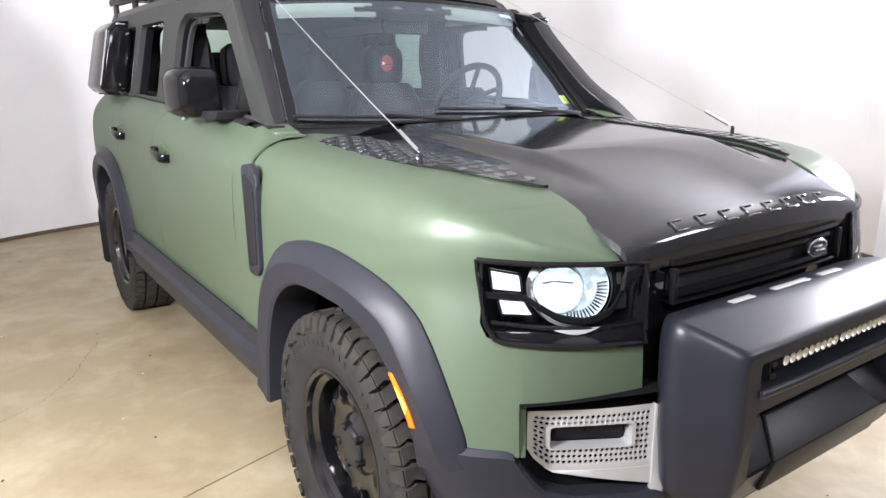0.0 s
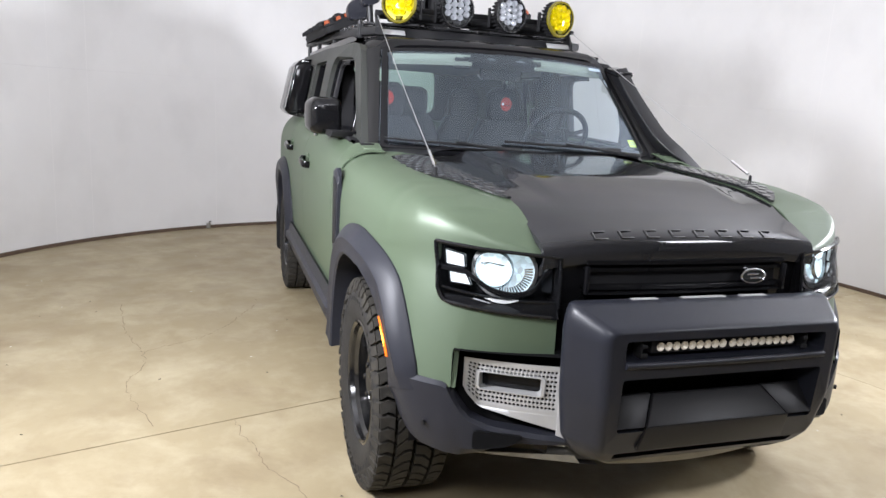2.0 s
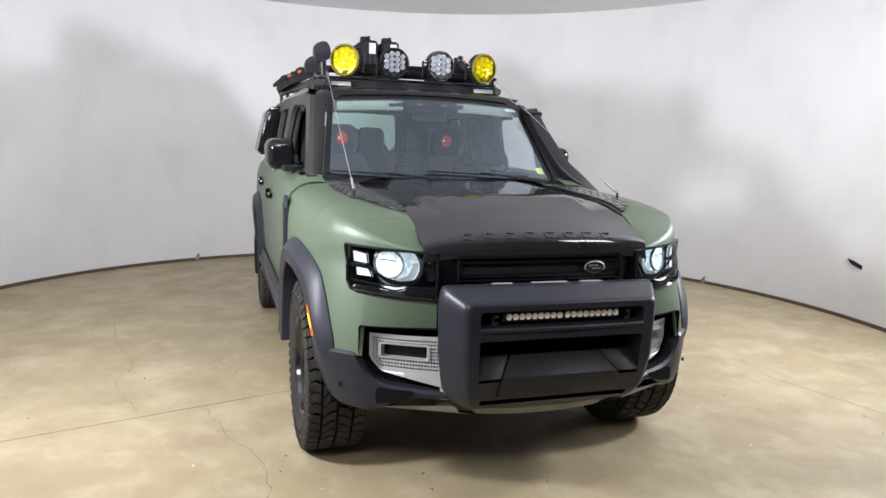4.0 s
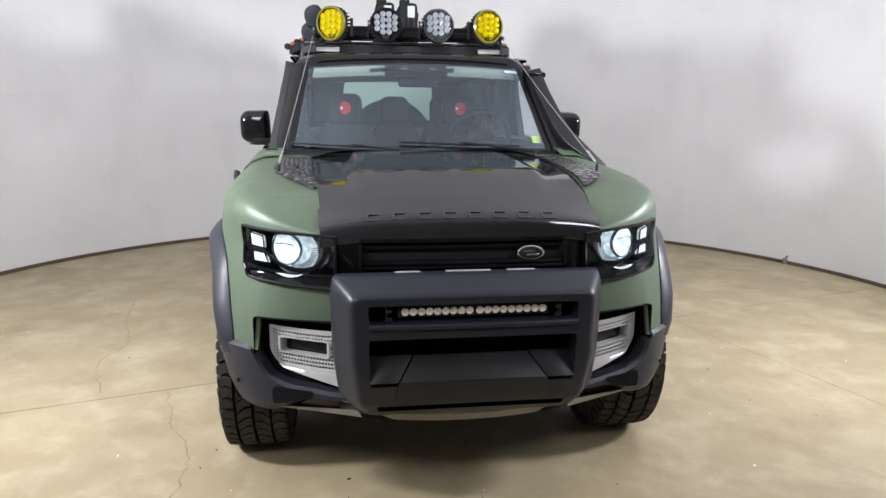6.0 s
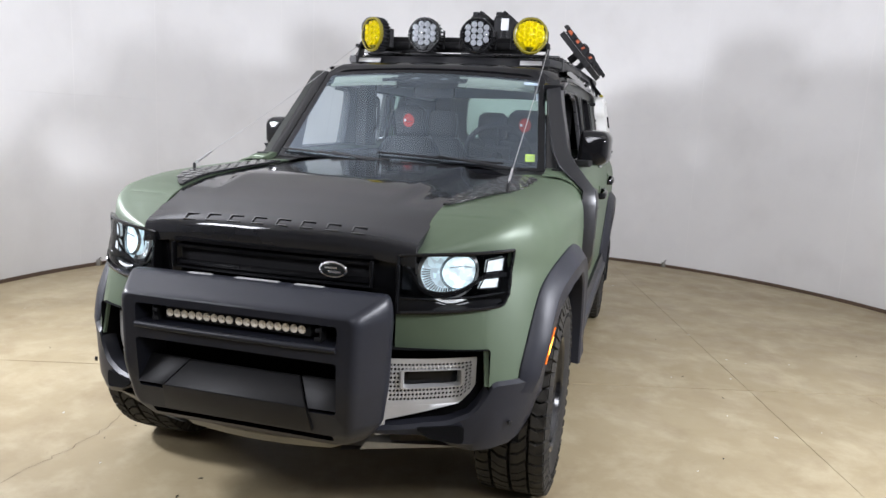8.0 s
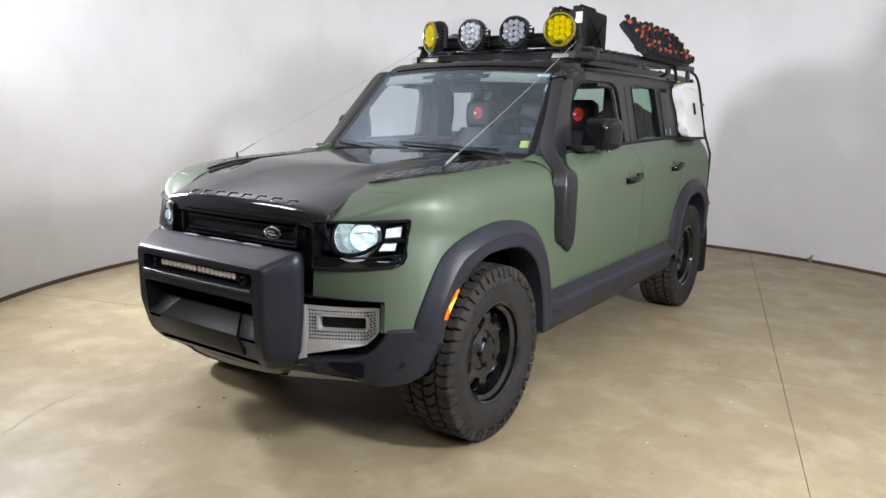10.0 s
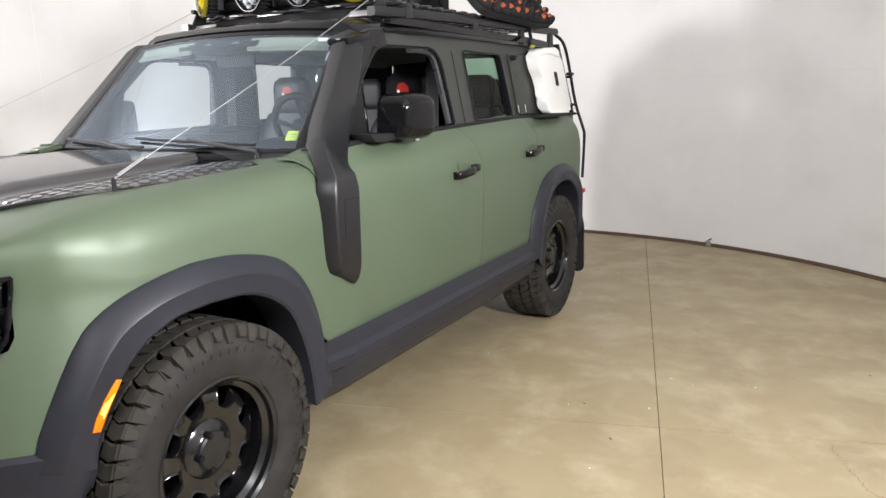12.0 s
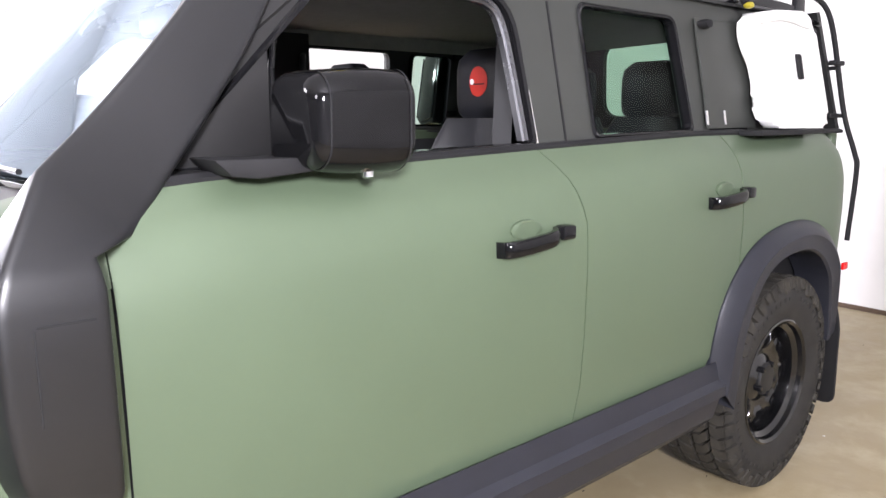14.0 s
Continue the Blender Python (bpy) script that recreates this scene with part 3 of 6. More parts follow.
def build_side(s):
    def panel(name, y0, y1, label=""):
        bm = bmesh.new()
        rows = []
        for k in range(29):
            f = k / 28
            row = []
            for j in range(19):
                g = j / 18
                g = 1 - (1 - g) ** 1.25
                z0 = arch_bottom(lerp(y0(0.8), y1(0.8), f))
                yy = lerp(y0(0.8), y1(0.8), f)
                z = lerp(z0, poly(BELT, yy), g)
                y = lerp(y0(z), y1(z), f)
                row.append((s * side_x(y, z), y, z))
            rows.append(row)
        sheet(bm, rows)
        return thicken(part(name, bm, GREEN, car, label), 0.012)

    split = lambda z: 1.835 - 0.07 * max(0, (z - 1.1) / 0.2) ** 2 - 0.03 * max(0, (0.7 - z) / 0.15)
    front = panel("front_door", lambda z: 0.707, lambda z: split(z) - 0.002, "satin green front door with its window down")
    rear = panel("rear_door", lambda z: split(z) + 0.002, lambda z: 2.625, "satin green rear door")
    panel("rear_quarter_panel", lambda z: 2.631, lambda z: 3.73)
    # narrow black strip along the door edge, painting the dark of the gap
    bm = bmesh.new()
    sheet(bm, [[(s * (side_x(0.705, z) + (0.0012 if s > 0 else -0.002)), y, z) for y in (0.7032, 0.7064)] for z in [lerp(0.59, 1.16, k / 14) for k in range(15)]])
    part("door_seal", bm, VOID, front, "thin black strip that draws the dark door gap")
    # door handles: a black bar with a cap, over a shallow cup
    for door, y0, z in ((front, 1.50, 1.118), (rear, 2.40, 1.15)):
        x = side_x(y0 + 0.1, z)
        bm = bmesh.new()
        pts = [(s * (x - 0.005), y0 + 0.012, z - 0.008), (s * (x + 0.028), y0 + 0.03, z - 0.006), (s * (x + 0.036), y0 + 0.11, z), (s * (x + 0.030), y0 + 0.18, z + 0.006), (s * (x - 0.004), y0 + 0.21, z + 0.008)]
        rows = []
        for p in smooth_line(pts, 14):
            rows.append([p + Vector((s * a, 0, b)) for a, b in ((-0.008, -0.017), (0.006, -0.019), (0.012, -0.008), (0.012, 0.010), (0.006, 0.018), (-0.008, 0.017))])
        vs = sheet(bm, rows, close=True)
        bm.faces.new(vs[0])
        bm.faces.new(vs[-1])
        part("door_handle", bm, PIANO, door, "gloss black door handle")
        bm = bmesh.new()
        box(bm, (s * (x + 0.008), y0 + 0.235, z + 0.010), (0.042, 0.048, 0.036), 0.008)
        part("handle_cap", bm, GLOSS, door)
        bm = bmesh.new()
        lathe(bm, [(0.001, 0.003), (0.03, 0.0035), (0.045, 0.0045), (0.052, 0.002), (0.052, -0.01)], 20, lambda u, v, d: Vector((s * (x + d), y0 + 0.11 + 1.0 * u, z + 0.028 + 0.45 * v)))
        part("handle_cup", bm, GREEN, door)
    # sill
    bm = bmesh.new()
    prof = [(0.60, 0.945), (0.615, 0.958), (0.555, 0.968), (0.535, 0.985), (0.50, 0.985), (0.485, 0.965), (0.41, 0.945), (0.36, 0.90), (0.38, 0.80), (0.6, 0.85)]
    rows = [[(s * (x - (0.0 if z > 0.58 else poly([(0.40, 0.026), (0.52, 0.02), (0.62, 0.0)], y))), y, z) for z, x in prof] for y in [0.40, 0.46, 0.52, 0.62, 0.7, 1.0, 1.4, 1.8, 2.2, 2.48, 2.54]]
    vs = sheet(bm, rows, close=True)
    bm.faces.new(vs[0])
    bm.faces.new(vs[-1])
    part("sill", bm, PLASTIC, car, "dark grey plastic sill", angle=25)
    # wheel arch trims
    for outer, inner, front_arch in ((FRONT_OUT, FRONT_IN, True), (REAR_OUT, REAR_IN, False)):
        o = smooth_line([(y, z, 0) for y, z in outer], 44)
        i = smooth_line([(y, z, 0) for y, z in inner], 44)
        def ends(a, b):
            if front_arch:
                pa = skin(plan_find(a.x), a.y, 0.006) if a.x < 0.5 else Vector((0.961, a.x, a.y))
                return Vector((pa.x, pa.y, a.y)), Vector((poly([(-0.41, 0.926), (-0.372, 0.936), (-0.29, 0.958), (-0.2, 0.985), (-0.1, 1.0), (0.0, 1.003), (0.4, 0.995)], b.x), b.x, b.y))
            return Vector((side_x(a.x, a.y) + 0.006, a.x, a.y)), Vector((poly([(2.6, 0.99), (3.0, 1.0), (3.3, 0.985), (3.4, 0.965)], b.x), b.x, b.y))

        lifts = ((0, -0.02), (0, 0.0), (0.05, 0.008), (0.2, 0.018), (0.40, 0.027), (0.46, 0.027), (0.7, 0.012), (0.93, 0.002), (1.0, -0.008))

        def on_arch(k, g, out):
            i0 = min(int(k), 43)
            a, b = ends(o[i0].lerp(o[i0 + 1], k - i0), i[i0].lerp(i[i0 + 1], k - i0))
            e = poly([(-0.44, 1.0), (-0.18, 0.0)], b.y) if front_arch else 0.0
            q = a.lerp(b, g) + Vector((lerp(1.0, 0.88, e), -0.47 * e, 0)) * out
            return Vector((s * q.x, q.y, q.z))

        def swell(k):
            return poly([(0, 0.5), (3, 1.2), (8, 1.5), (16, 1.0)], k) if front_arch else 1.0
        rows = []
        for k in range(45):
            row = [on_arch(k, g, lift * swell(k)) for g, lift in lifts]
            b = ends(o[k], i[k])[1]
            row += [(s * (b.x - 0.03), b.y, b.z + 0.002), (s * 0.84, b.y, b.z + 0.01)]
            rows.append(row)
        bm = bmesh.new()
        sheet(bm, rows)
        arch = part("wheel_arch_trim", bm, PLASTIC, car, "dark grey plastic wheel arch trim", angle=24)
        if front_arch:
            # the amber side marker set into the front of the trim
            def at_height(z):
                for k in range(44):
                    if i[k].y <= z <= i[k + 1].y:
                        return k + (z - i[k].y) / (i[k + 1].y - i[k].y)
                return 0.0

            def marker(z, g, out):
                k = at_height(z)
                return on_arch(k, g, out + poly([(0.7, 0.012), (0.93, 0.002), (1.0, -0.004)], g) * swell(k))
            bm = bmesh.new()
            prism(bm, [(0.657, 0.78), (0.655, 0.93), (0.69, 0.945), (0.73, 0.955), (0.775, 0.955), (0.775, 0.84), (0.73, 0.78), (0.69, 0.765)], marker, -0.008, 0.0025, 0.001)
            part("side_marker", bm, AMBER, arch, "glowing amber side marker lamp")
            bm = bmesh.new()
            prism(bm, [(0.700, 0.805), (0.697, 0.875), (0.685, 0.905), (0.712, 0.915), (0.745, 0.935), (0.728, 0.87), (0.722, 0.815)], marker, 0.001, 0.0034, 0.0008)
            part("marker_bulb", bm, AMBER_HOT, arch, "bright amber bulb")
    # wheel wells, in the near-black that paints shade into openings
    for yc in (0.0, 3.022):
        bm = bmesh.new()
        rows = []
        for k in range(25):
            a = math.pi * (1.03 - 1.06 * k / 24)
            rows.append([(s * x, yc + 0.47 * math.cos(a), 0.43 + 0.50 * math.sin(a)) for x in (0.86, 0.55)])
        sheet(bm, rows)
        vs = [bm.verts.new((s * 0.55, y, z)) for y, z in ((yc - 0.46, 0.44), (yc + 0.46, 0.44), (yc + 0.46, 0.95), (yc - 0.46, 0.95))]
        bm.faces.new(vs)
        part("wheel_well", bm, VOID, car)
    # mud flap behind the rear wheel
    bm = bmesh.new()
    prism(bm, rounded([(0.70, 0.20), (0.97, 0.20), (0.98, 0.55), (0.95, 0.72), (0.72, 0.72)], 0.04), lambda u, v, d: Vector((s * u, 3.44 + d + (0.6 - v) * 0.12, v)), 0, 0.016, 0.004)
    part("mud_flap", bm, BLACK, car, "black rubber mud flap")
    bm = bmesh.new()
    box(bm, (s * 0.965, 3.48, 0.80), (0.012, 0.045, 0.03), 0.004)
    part("rear_reflector", bm, REDLAMP, car, "small red reflector")


def taper(y):
    """How far the cabin draws in towards the windscreen."""
    return poly([(0.70, 0.055), (1.0, 0.05), (1.2, 0.035), (1.4, 0.01), (1.6, 0.0)], y)


def tumble(y, z, s, out=0.0):
    """The upright face of the cabin above the belt line."""
    x = 0.832 - (z - 1.335) * 0.19 + out - taper(y)
    if y > 3.4:
        x -= 0.12 * ((y - 3.4) / 0.3) ** 2
    return Vector((s * x, y, z))


WINDOWS = {
    "front": [(0.835, 1.312), (1.232, 1.70), (1.735, 1.708), (1.765, 1.335)],
    "rear": [(2.005, 1.348), (1.995, 1.708), (2.465, 1.708), (2.505, 1.355)],
    "quarter": [(2.600, 1.358), (2.592, 1.706), (2.85, 1.705), (2.86, 1.354)],
}


def build_cabin(s):
    outline = [(0.70, 1.288), (0.82, 1.30), (1.76, 1.327), (2.5, 1.347), (3.66, 1.337), (3.60, 1.775), (3.3, 1.785), (2.2, 1.785), (1.30, 1.778), (1.20, 1.768), (1.14, 1.735)]
    holes = [rounded(WINDOWS["front"], [0.02, 0.06, 0.11, 0.02], 6), rounded(WINDOWS["rear"], [0.02, 0.035, 0.035, 0.02]), rounded(WINDOWS["quarter"], 0.03)]
    bm = bmesh.new()
    plate(bm, outline, holes, lambda u, v: tumble(u, v, s))
    cab = thicken(part("cabin_frame", bm, FRAME, car, "matte grey cabin side frame with window openings", False), 0.035)
    # the darker front post of the door frame
    bm = bmesh.new()
    prism(bm, [(0.705, 1.291), (0.825, 1.309), (1.223, 1.70), (1.31, 1.712), (1.30, 1.772), (1.20, 1.765), (1.142, 1.733)], lambda u, v, d: tumble(u, v, s, d), -0.01, 0.003)
    part("front_post", bm, PILLAR, cab, smooth=False)
    # seals round the openings
    for loop in holes:
        bm = bmesh.new()
        pts = [tumble(u, v, s, 0.004) for u, v in loop]
        mid = sum(pts, Vector()) / len(pts)
        rows = [[p + (mid - p).normalized() * a + Vector((s * b, 0, 0)) for a, b in ((-0.007, 0.0), (0.0, 0.005), (0.009, 0.002), (0.012, -0.03))] for p in pts + pts[:1]]
        sheet(bm, rows)
        part("window_seal", bm, GLOSS, cab)
    # the front windows are down, and so is the rear one of the car's right
    for key in (("rear", "quarter") if s > 0 else ("quarter",)):
        bm = bmesh.new()
        bm.faces.new([bm.verts.new(tumble(u, v, s, -0.018)) for u, v in WINDOWS[key]])
        g = part("window_pane", bm, TINT, cab, "green-tinted window glass", False)
        g.visible_shadow = False
    # dividing line between the doors, and upright gloss strips on the door frame
    for y, w, m in ((1.885, 0.003, BLACK), (1.768, 0.008, CHROME)):
        bm = bmesh.new()
        z0 = 1.335
        prism(bm, [(y - w, z0), (y + w, z0), (y + w - 0.012, 1.70 if m is BLACK else 1.47), (y - w - 0.012, 1.70 if m is BLACK else 1.47)], lambda u, v, d: tumble(u, v, s, d), 0.0, 0.003)
        part("door_frame_line", bm, m, cab)
    # the sill strip under the windows
    bm = bmesh.new()
    rows = []
    for k in range(30):
        y = lerp(0.78, 3.62, k / 29)
        z = poly(BELT, y)
        rows.append([(s * (0.852 + a), y, z + b) for a, b in ((0.004, -0.006), (0.006, 0.004), (-0.004, 0.012), (-0.03 - taper(y), 0.012))])
    sheet(bm, rows)
    part("window_strip", bm, BLACK, cab)
    # mirror triangle and door mirror
    bm = bmesh.new()
    prism(bm, [(0.81, 1.302), (1.055, 1.312), (1.078, 1.552), (1.05, 1.530)], lambda u, v, d: tumble(u, v, s, d), -0.02, 0.006, 0.003)
    part("mirror_triangle", bm, PILLAR, cab, "satin black sail panel at the mirror")
    bm = bmesh.new()
    tube(bm, [tumble(1.062, 1.325, s, 0.002), tumble(1.080, 1.50, s, 0.002), tumble(1.098, 1.572, s, 0.002), tumble(1.225, 1.692, s, 0.002)], 0.007, 8)
    part("sail_seal", bm, PIANO, cab)
    # housing: rounded sections swept backwards, a joint band, the glass behind
    base = rounded([(-0.086, -0.094), (0.040, -0.098), (0.086, -0.066), (0.088, 0.060), (0.058, 0.094), (-0.074, 0.098)], [0.03, 0.04, 0.03, 0.03, 0.04, 0.03], 5)
    at = lambda y, w, g=0.0: [(s * (lerp(0.928, 0.936, g) + u * w), y - 0.02 * max(0, -u) / 0.08 * (1 - g), 1.398 + v * w) for u, v in base]
    bm = bmesh.new()
    secs = [at(lerp(1.034, 1.238, f), w, f) for f, w in ((0, 0.60), (0.015, 0.70), (0.05, 0.80), (0.10, 0.87), (0.20, 0.93), (0.40, 0.98), (0.65, 1.0), (0.88, 0.99), (0.96, 0.96), (1.0, 0.91))]
    vs = sheet(bm, secs, close=True)
    bm.faces.new(vs[0])
    mirror = part("door_mirror", bm, PIANO, car, "gloss black door mirror housing", angle=48)
    bm = bmesh.new()
    bm.faces.new([bm.verts.new((s * (0.936 + u * 0.87), 1.232, 1.398 + v * 0.87)) for u, v in base])
    part("mirror_glass", bm, MIRROR, mirror, smooth=False)
    bm = bmesh.new()
    prism(bm, [(0.885, 1.336), (1.085, 1.334), (1.105, 1.312), (0.965, 1.300), (0.915, 1.306)], lambda u, v, d: Vector((s * (0.825 + d + 0.06 * (u - 0.88)), u, v)), -0.02, 0.10, 0.004)
    part("mirror_arm", bm, BLACK, mirror)
    for y, w in ((1.060, 0.905), (1.222, 0.995)):
        bm = bmesh.new()
        f = (y - 1.034) / 0.204
        sheet(bm, [at(y, w * 1.004, f), at(y + 0.0035, w * 1.007, f)], close=True)
        part("mirror_joint", bm, BLACK, mirror)
    bm = bmesh.new()
    lathe(bm, [(0.012, 0.0), (0.012, 0.010), (0.007, 0.013), (0.001, 0.014)], 12, lambda u, v, d: Vector((s * 0.968 + u, 1.16 + v, 1.306 - d)))
    part("mirror_camera", bm, CHROME, mirror)
    # bright run channel round the rear of the open front window
    bm = bmesh.new()
    line = smooth_line([(1.46, 1.694, 0), (1.60, 1.694, 0), (1.675, 1.683, 0), (1.712, 1.640, 0), (1.730, 1.54, 0), (1.748, 1.345, 0)], 26)
    rows = []
    for i, p in enumerate(line):
        d = (line[min(i + 1, 26)] - line[max(i - 1, 0)]).normalized()
        n = Vector((d.y, -d.x, 0))
        rows.append([tumble(p.x + n.x * a, p.y + n.y * a, s, o) for a, o in ((-0.004, -0.026), (-0.004, -0.008), (0.004, -0.012), (0.010, -0.008), (0.016, -0.012), (0.016, -0.03))])
    sheet(bm, rows)
    part("window_channel", bm, CHANNEL, cab, "bright metal window channel")


def screen_point(f, g, out=0.0):
    """f: -1 (car's right) to 1 (left); g: 0 (foot) to 1 (head)."""
    x = f * lerp(0.755, 0.66, g)
    y = lerp(0.60, 1.085, g) + (f * f) * lerp(0.10, 0.065, g)
    z = lerp(1.262, 1.79, g) - f * f * lerp(-0.005, 0.028, g)
    return Vector((x, y - out * 0.7, z + out * 0.7))


def build_screen():
    bm = bmesh.new()
    sheet(bm, [[screen_point(lerp(-0.975, 0.975, k / 24), lerp(0.02, 0.965, j / 10)) for j in range(11)] for k in range(25)])
    g = part("windscreen", bm, SCREEN, car, "clear raked windscreen")
    g.visible_shadow = False
    # black frit band round the glass, and the screen pillars
    bm = bmesh.new()
    loop = lambda a, b, o: [screen_point(lerp(-a, a, k / 24), 1 - b, o) for k in range(25)] + [screen_point(a, lerp(1 - b, b, k / 12), o) for k in range(1, 12)] + [screen_point(lerp(a, -a, k / 24), b, o) for k in range(25)] + [screen_point(-a, lerp(b, 1 - b, k / 12), o) for k in range(1, 12)]
    rows = [loop(0.915, 0.06, -0.002), loop(0.935, 0.035, 0.003), loop(0.97, 0.02, 0.003)]
    sheet(bm, rows, close=True)
    part("windscreen_band", bm, GLOSS, g, "gloss black band round the windscreen")
    for s in (-1, 1):
        bm = bmesh.new()
        rows = []
        for k in range(15):
            v = k / 14
            a = screen_point(s * 0.982, v, 0.002)
            o = tumble(lerp(0.715, 1.15, v), lerp(1.292, 1.738, v), s, 0.005)
            mid = a.lerp(o, 0.5) + Vector((s * 0.006, -0.010, 0.004))
            rows.append([a + Vector((0, 0.03, -0.02)), a, a.lerp(mid, 0.6) + Vector((s * 0.004, -0.006, 0.002)), mid, mid.lerp(o, 0.5) + Vector((s * 0.008, -0.004, 0)), o, o + Vector((-s * 0.03, 0.02, 0))])
        sheet(bm, rows)
        part("windscreen_pillar", bm, PILLAR, car, "satin black windscreen pillar", angle=60)


def build_roof():
    bm = bmesh.new()
    rows = []
    ys = [1.10, 1.125, 1.16, 1.22, 1.32, 1.5, 2.0, 2.6, 3.2, 3.5, 3.62, 3.68]
    zs = [1.795, 1.815, 1.828, 1.838, 1.846, 1.852, 1.862, 1.862, 1.855, 1.845, 1.83, 1.80]
    for y, z in zip(ys, zs):
        w = poly([(1.10, 0.655), (1.2, 0.705), (1.3, 0.735), (1.5, 0.748), (3.5, 0.748), (3.68, 0.70)], y)
        row = []
        for k in range(25):
            f = -1 + 2 * k / 24
            yy = y + (f * f * 0.06 if y < 1.15 else f * f * 0.03 * max(0, 1 - (y - 1.15) / 0.2))
            drop = 0.025 * f * f + 0.055 * max(0, (abs(f) - 0.8) / 0.2) ** 2
            row.append((f * w, yy, z - drop))
        rows.append(row)
    sheet(bm, rows)
    roof = thicken(part("roof", bm, GLOSS, car, "gloss black roof panel"), 0.02)
    bm = bmesh.new()
    rows = [[(-0.716, y, 1.712)] + [(f * 0.70, y, z - 0.07 - 0.02 * f * f) for f in (-1, -0.6, 0, 0.6, 1)] + [(0.716, y, 1.712)] for y, z in zip(ys[2:-1], zs[2:-1])]
    sheet(bm, rows)
    part("headliner", bm, LINER, car, "pale grey cloth headliner")
    for s in (-1, 1):
        bm = bmesh.new()
        tube(bm, smooth_line([(s * 0.728, 1.30, 1.768), (s * 0.752, 1.55, 1.776), (s * 0.757, 2.2, 1.782), (s * 0.757, 3.2, 1.782), (s * 0.72, 3.62, 1.775)], 30), 0.013, 8)
        part("roof_gutter", bm, GLOSS, roof)
        bm = bmesh.new()
        rows = []
        for k in range(30):
            y = lerp(1.35, 3.45, k / 29)
            h = 0.035 * math.sin(math.pi * min(1, (k + 1) / 4) / 2) * math.sin(math.pi * min(1, (30 - k) / 4) / 2)
            rows.append([(s * x, y, 1.80 + z * h) for x, z in ((0.735, 0), (0.735, 0.9), (0.715, 1.15), (0.69, 0.95), (0.685, 0))])
        sheet(bm, rows)
        part("roof_rail", bm, GLOSS, roof, "gloss black raised roof rail")


def build_rear():
    bm = bmesh.new()
    box(bm, (0, 3.70, 0.98), (1.60, 0.06, 0.72), 0.02)
    part("tailgate", bm, GREEN, car, "satin green tailgate")
    bm = bmesh.new()
    plate(bm, [(-0.80, 1.335), (0.80, 1.335), (0.70, 1.83), (-0.70, 1.83)], [rounded([(-0.43, 1.40), (0.43, 1.40), (0.41, 1.78), (-0.41, 1.78)], 0.09)], lambda u, v: Vector((u, 3.70 - (v - 1.335) * 0.12, v)))
    thicken(part("tailgate_frame", bm, PILLAR, car, smooth=False), 0.03)
    bm = bmesh.new()
    bm.faces.new([bm.verts.new((u, 3.71 - (v - 1.335) * 0.12, v)) for u, v in ((-0.63, 1.39), (0.63, 1.39), (0.59, 1.78), (-0.59, 1.78))])
    part("rear_pane", bm, TINT, car, "green-tinted rear window", False).visible_shadow = False
    bm = bmesh.new()
    box(bm, (0, 3.68, 0.50), (1.72, 0.22, 0.26), 0.05)
    part("rear_bumper", bm, PLASTIC, car)
    # the dark underside that closes the car from below
    bm = bmesh.new()
    box(bm, (0, 1.5, 0.46), (1.08, 4.1, 0.14), 0.03)
    for yc in (0.0, 3.022):
        tube(bm, [(-0.75, yc, 0.41), (0.75, yc, 0.41)], 0.05, 10)
    box(bm, (0, 1.5, 0.53), (1.70, 1.95, 0.10), 0.02)
    part("chassis", bm, BLACK, car, "black underbody and axles")
    # ladder tubes at the rear corner of the driver's side
    bm = bmesh.new()
    for dx in (0.0, -0.26):
        tube(bm, smooth_line([(0.70 + dx, 3.56, 1.90), (0.75 + dx, 3.66, 1.80), (0.80 + dx, 3.755, 1.42), (0.85 + dx, 3.785, 1.24), (0.865 + dx, 3.785, 1.16), (0.865 + dx, 3.755, 0.86)], 30), 0.011, 8)
    for z, x, y in ((1.60, 0.775, 3.71), (1.40, 0.80, 3.757)):
        tube(bm, [(x, y, z), (x - 0.26, y, z)], 0.009, 8)
    for z in (1.62, 1.40):
        box(bm, (0.775, 3.70, z), (0.03, 0.10, 0.02), 0.004)
    part("rear_ladder", bm, BLACK, car, "black tubular ladder on the tailgate")


# ---- the car's front ----
def hood_z(x, y):
    base = poly([(-0.694, 1.062), (-0.692, 1.078), (-0.688, 1.092), (-0.682, 1.102), (-0.672, 1.111), (-0.655, 1.120), (-0.63, 1.130), (-0.60, 1.141), (-0.56, 1.156), (-0.52, 1.170), (-0.47, 1.183), (-0.4, 1.198), (-0.3, 1.214), (-0.2, 1.224), (0.1, 1.240), (0.5, 1.259), (0.62, 1.262)], y)
    # the front edge drops away towards its corners
    base -= 0.022 * (abs(x) / 0.52) ** 4 * min(1.0, max(0.0, (-0.46 - y) / 0.16))
    a = abs(x)
    crown = 0.012 * (1 - (a / 0.6) ** 2)
    # the raised middle, with sloping flanks that fade out to the front
    rise = 0.026 * min(1, max(0, (y + 0.48) / 0.26))
    step = min(1, max(0, (poly([(-0.45, 0.40), (-0.2, 0.435), (0.5, 0.43)], y) - a) / 0.06))
    step = step * step * (3 - 2 * step)
    return base + crown + rise * step - 0.004


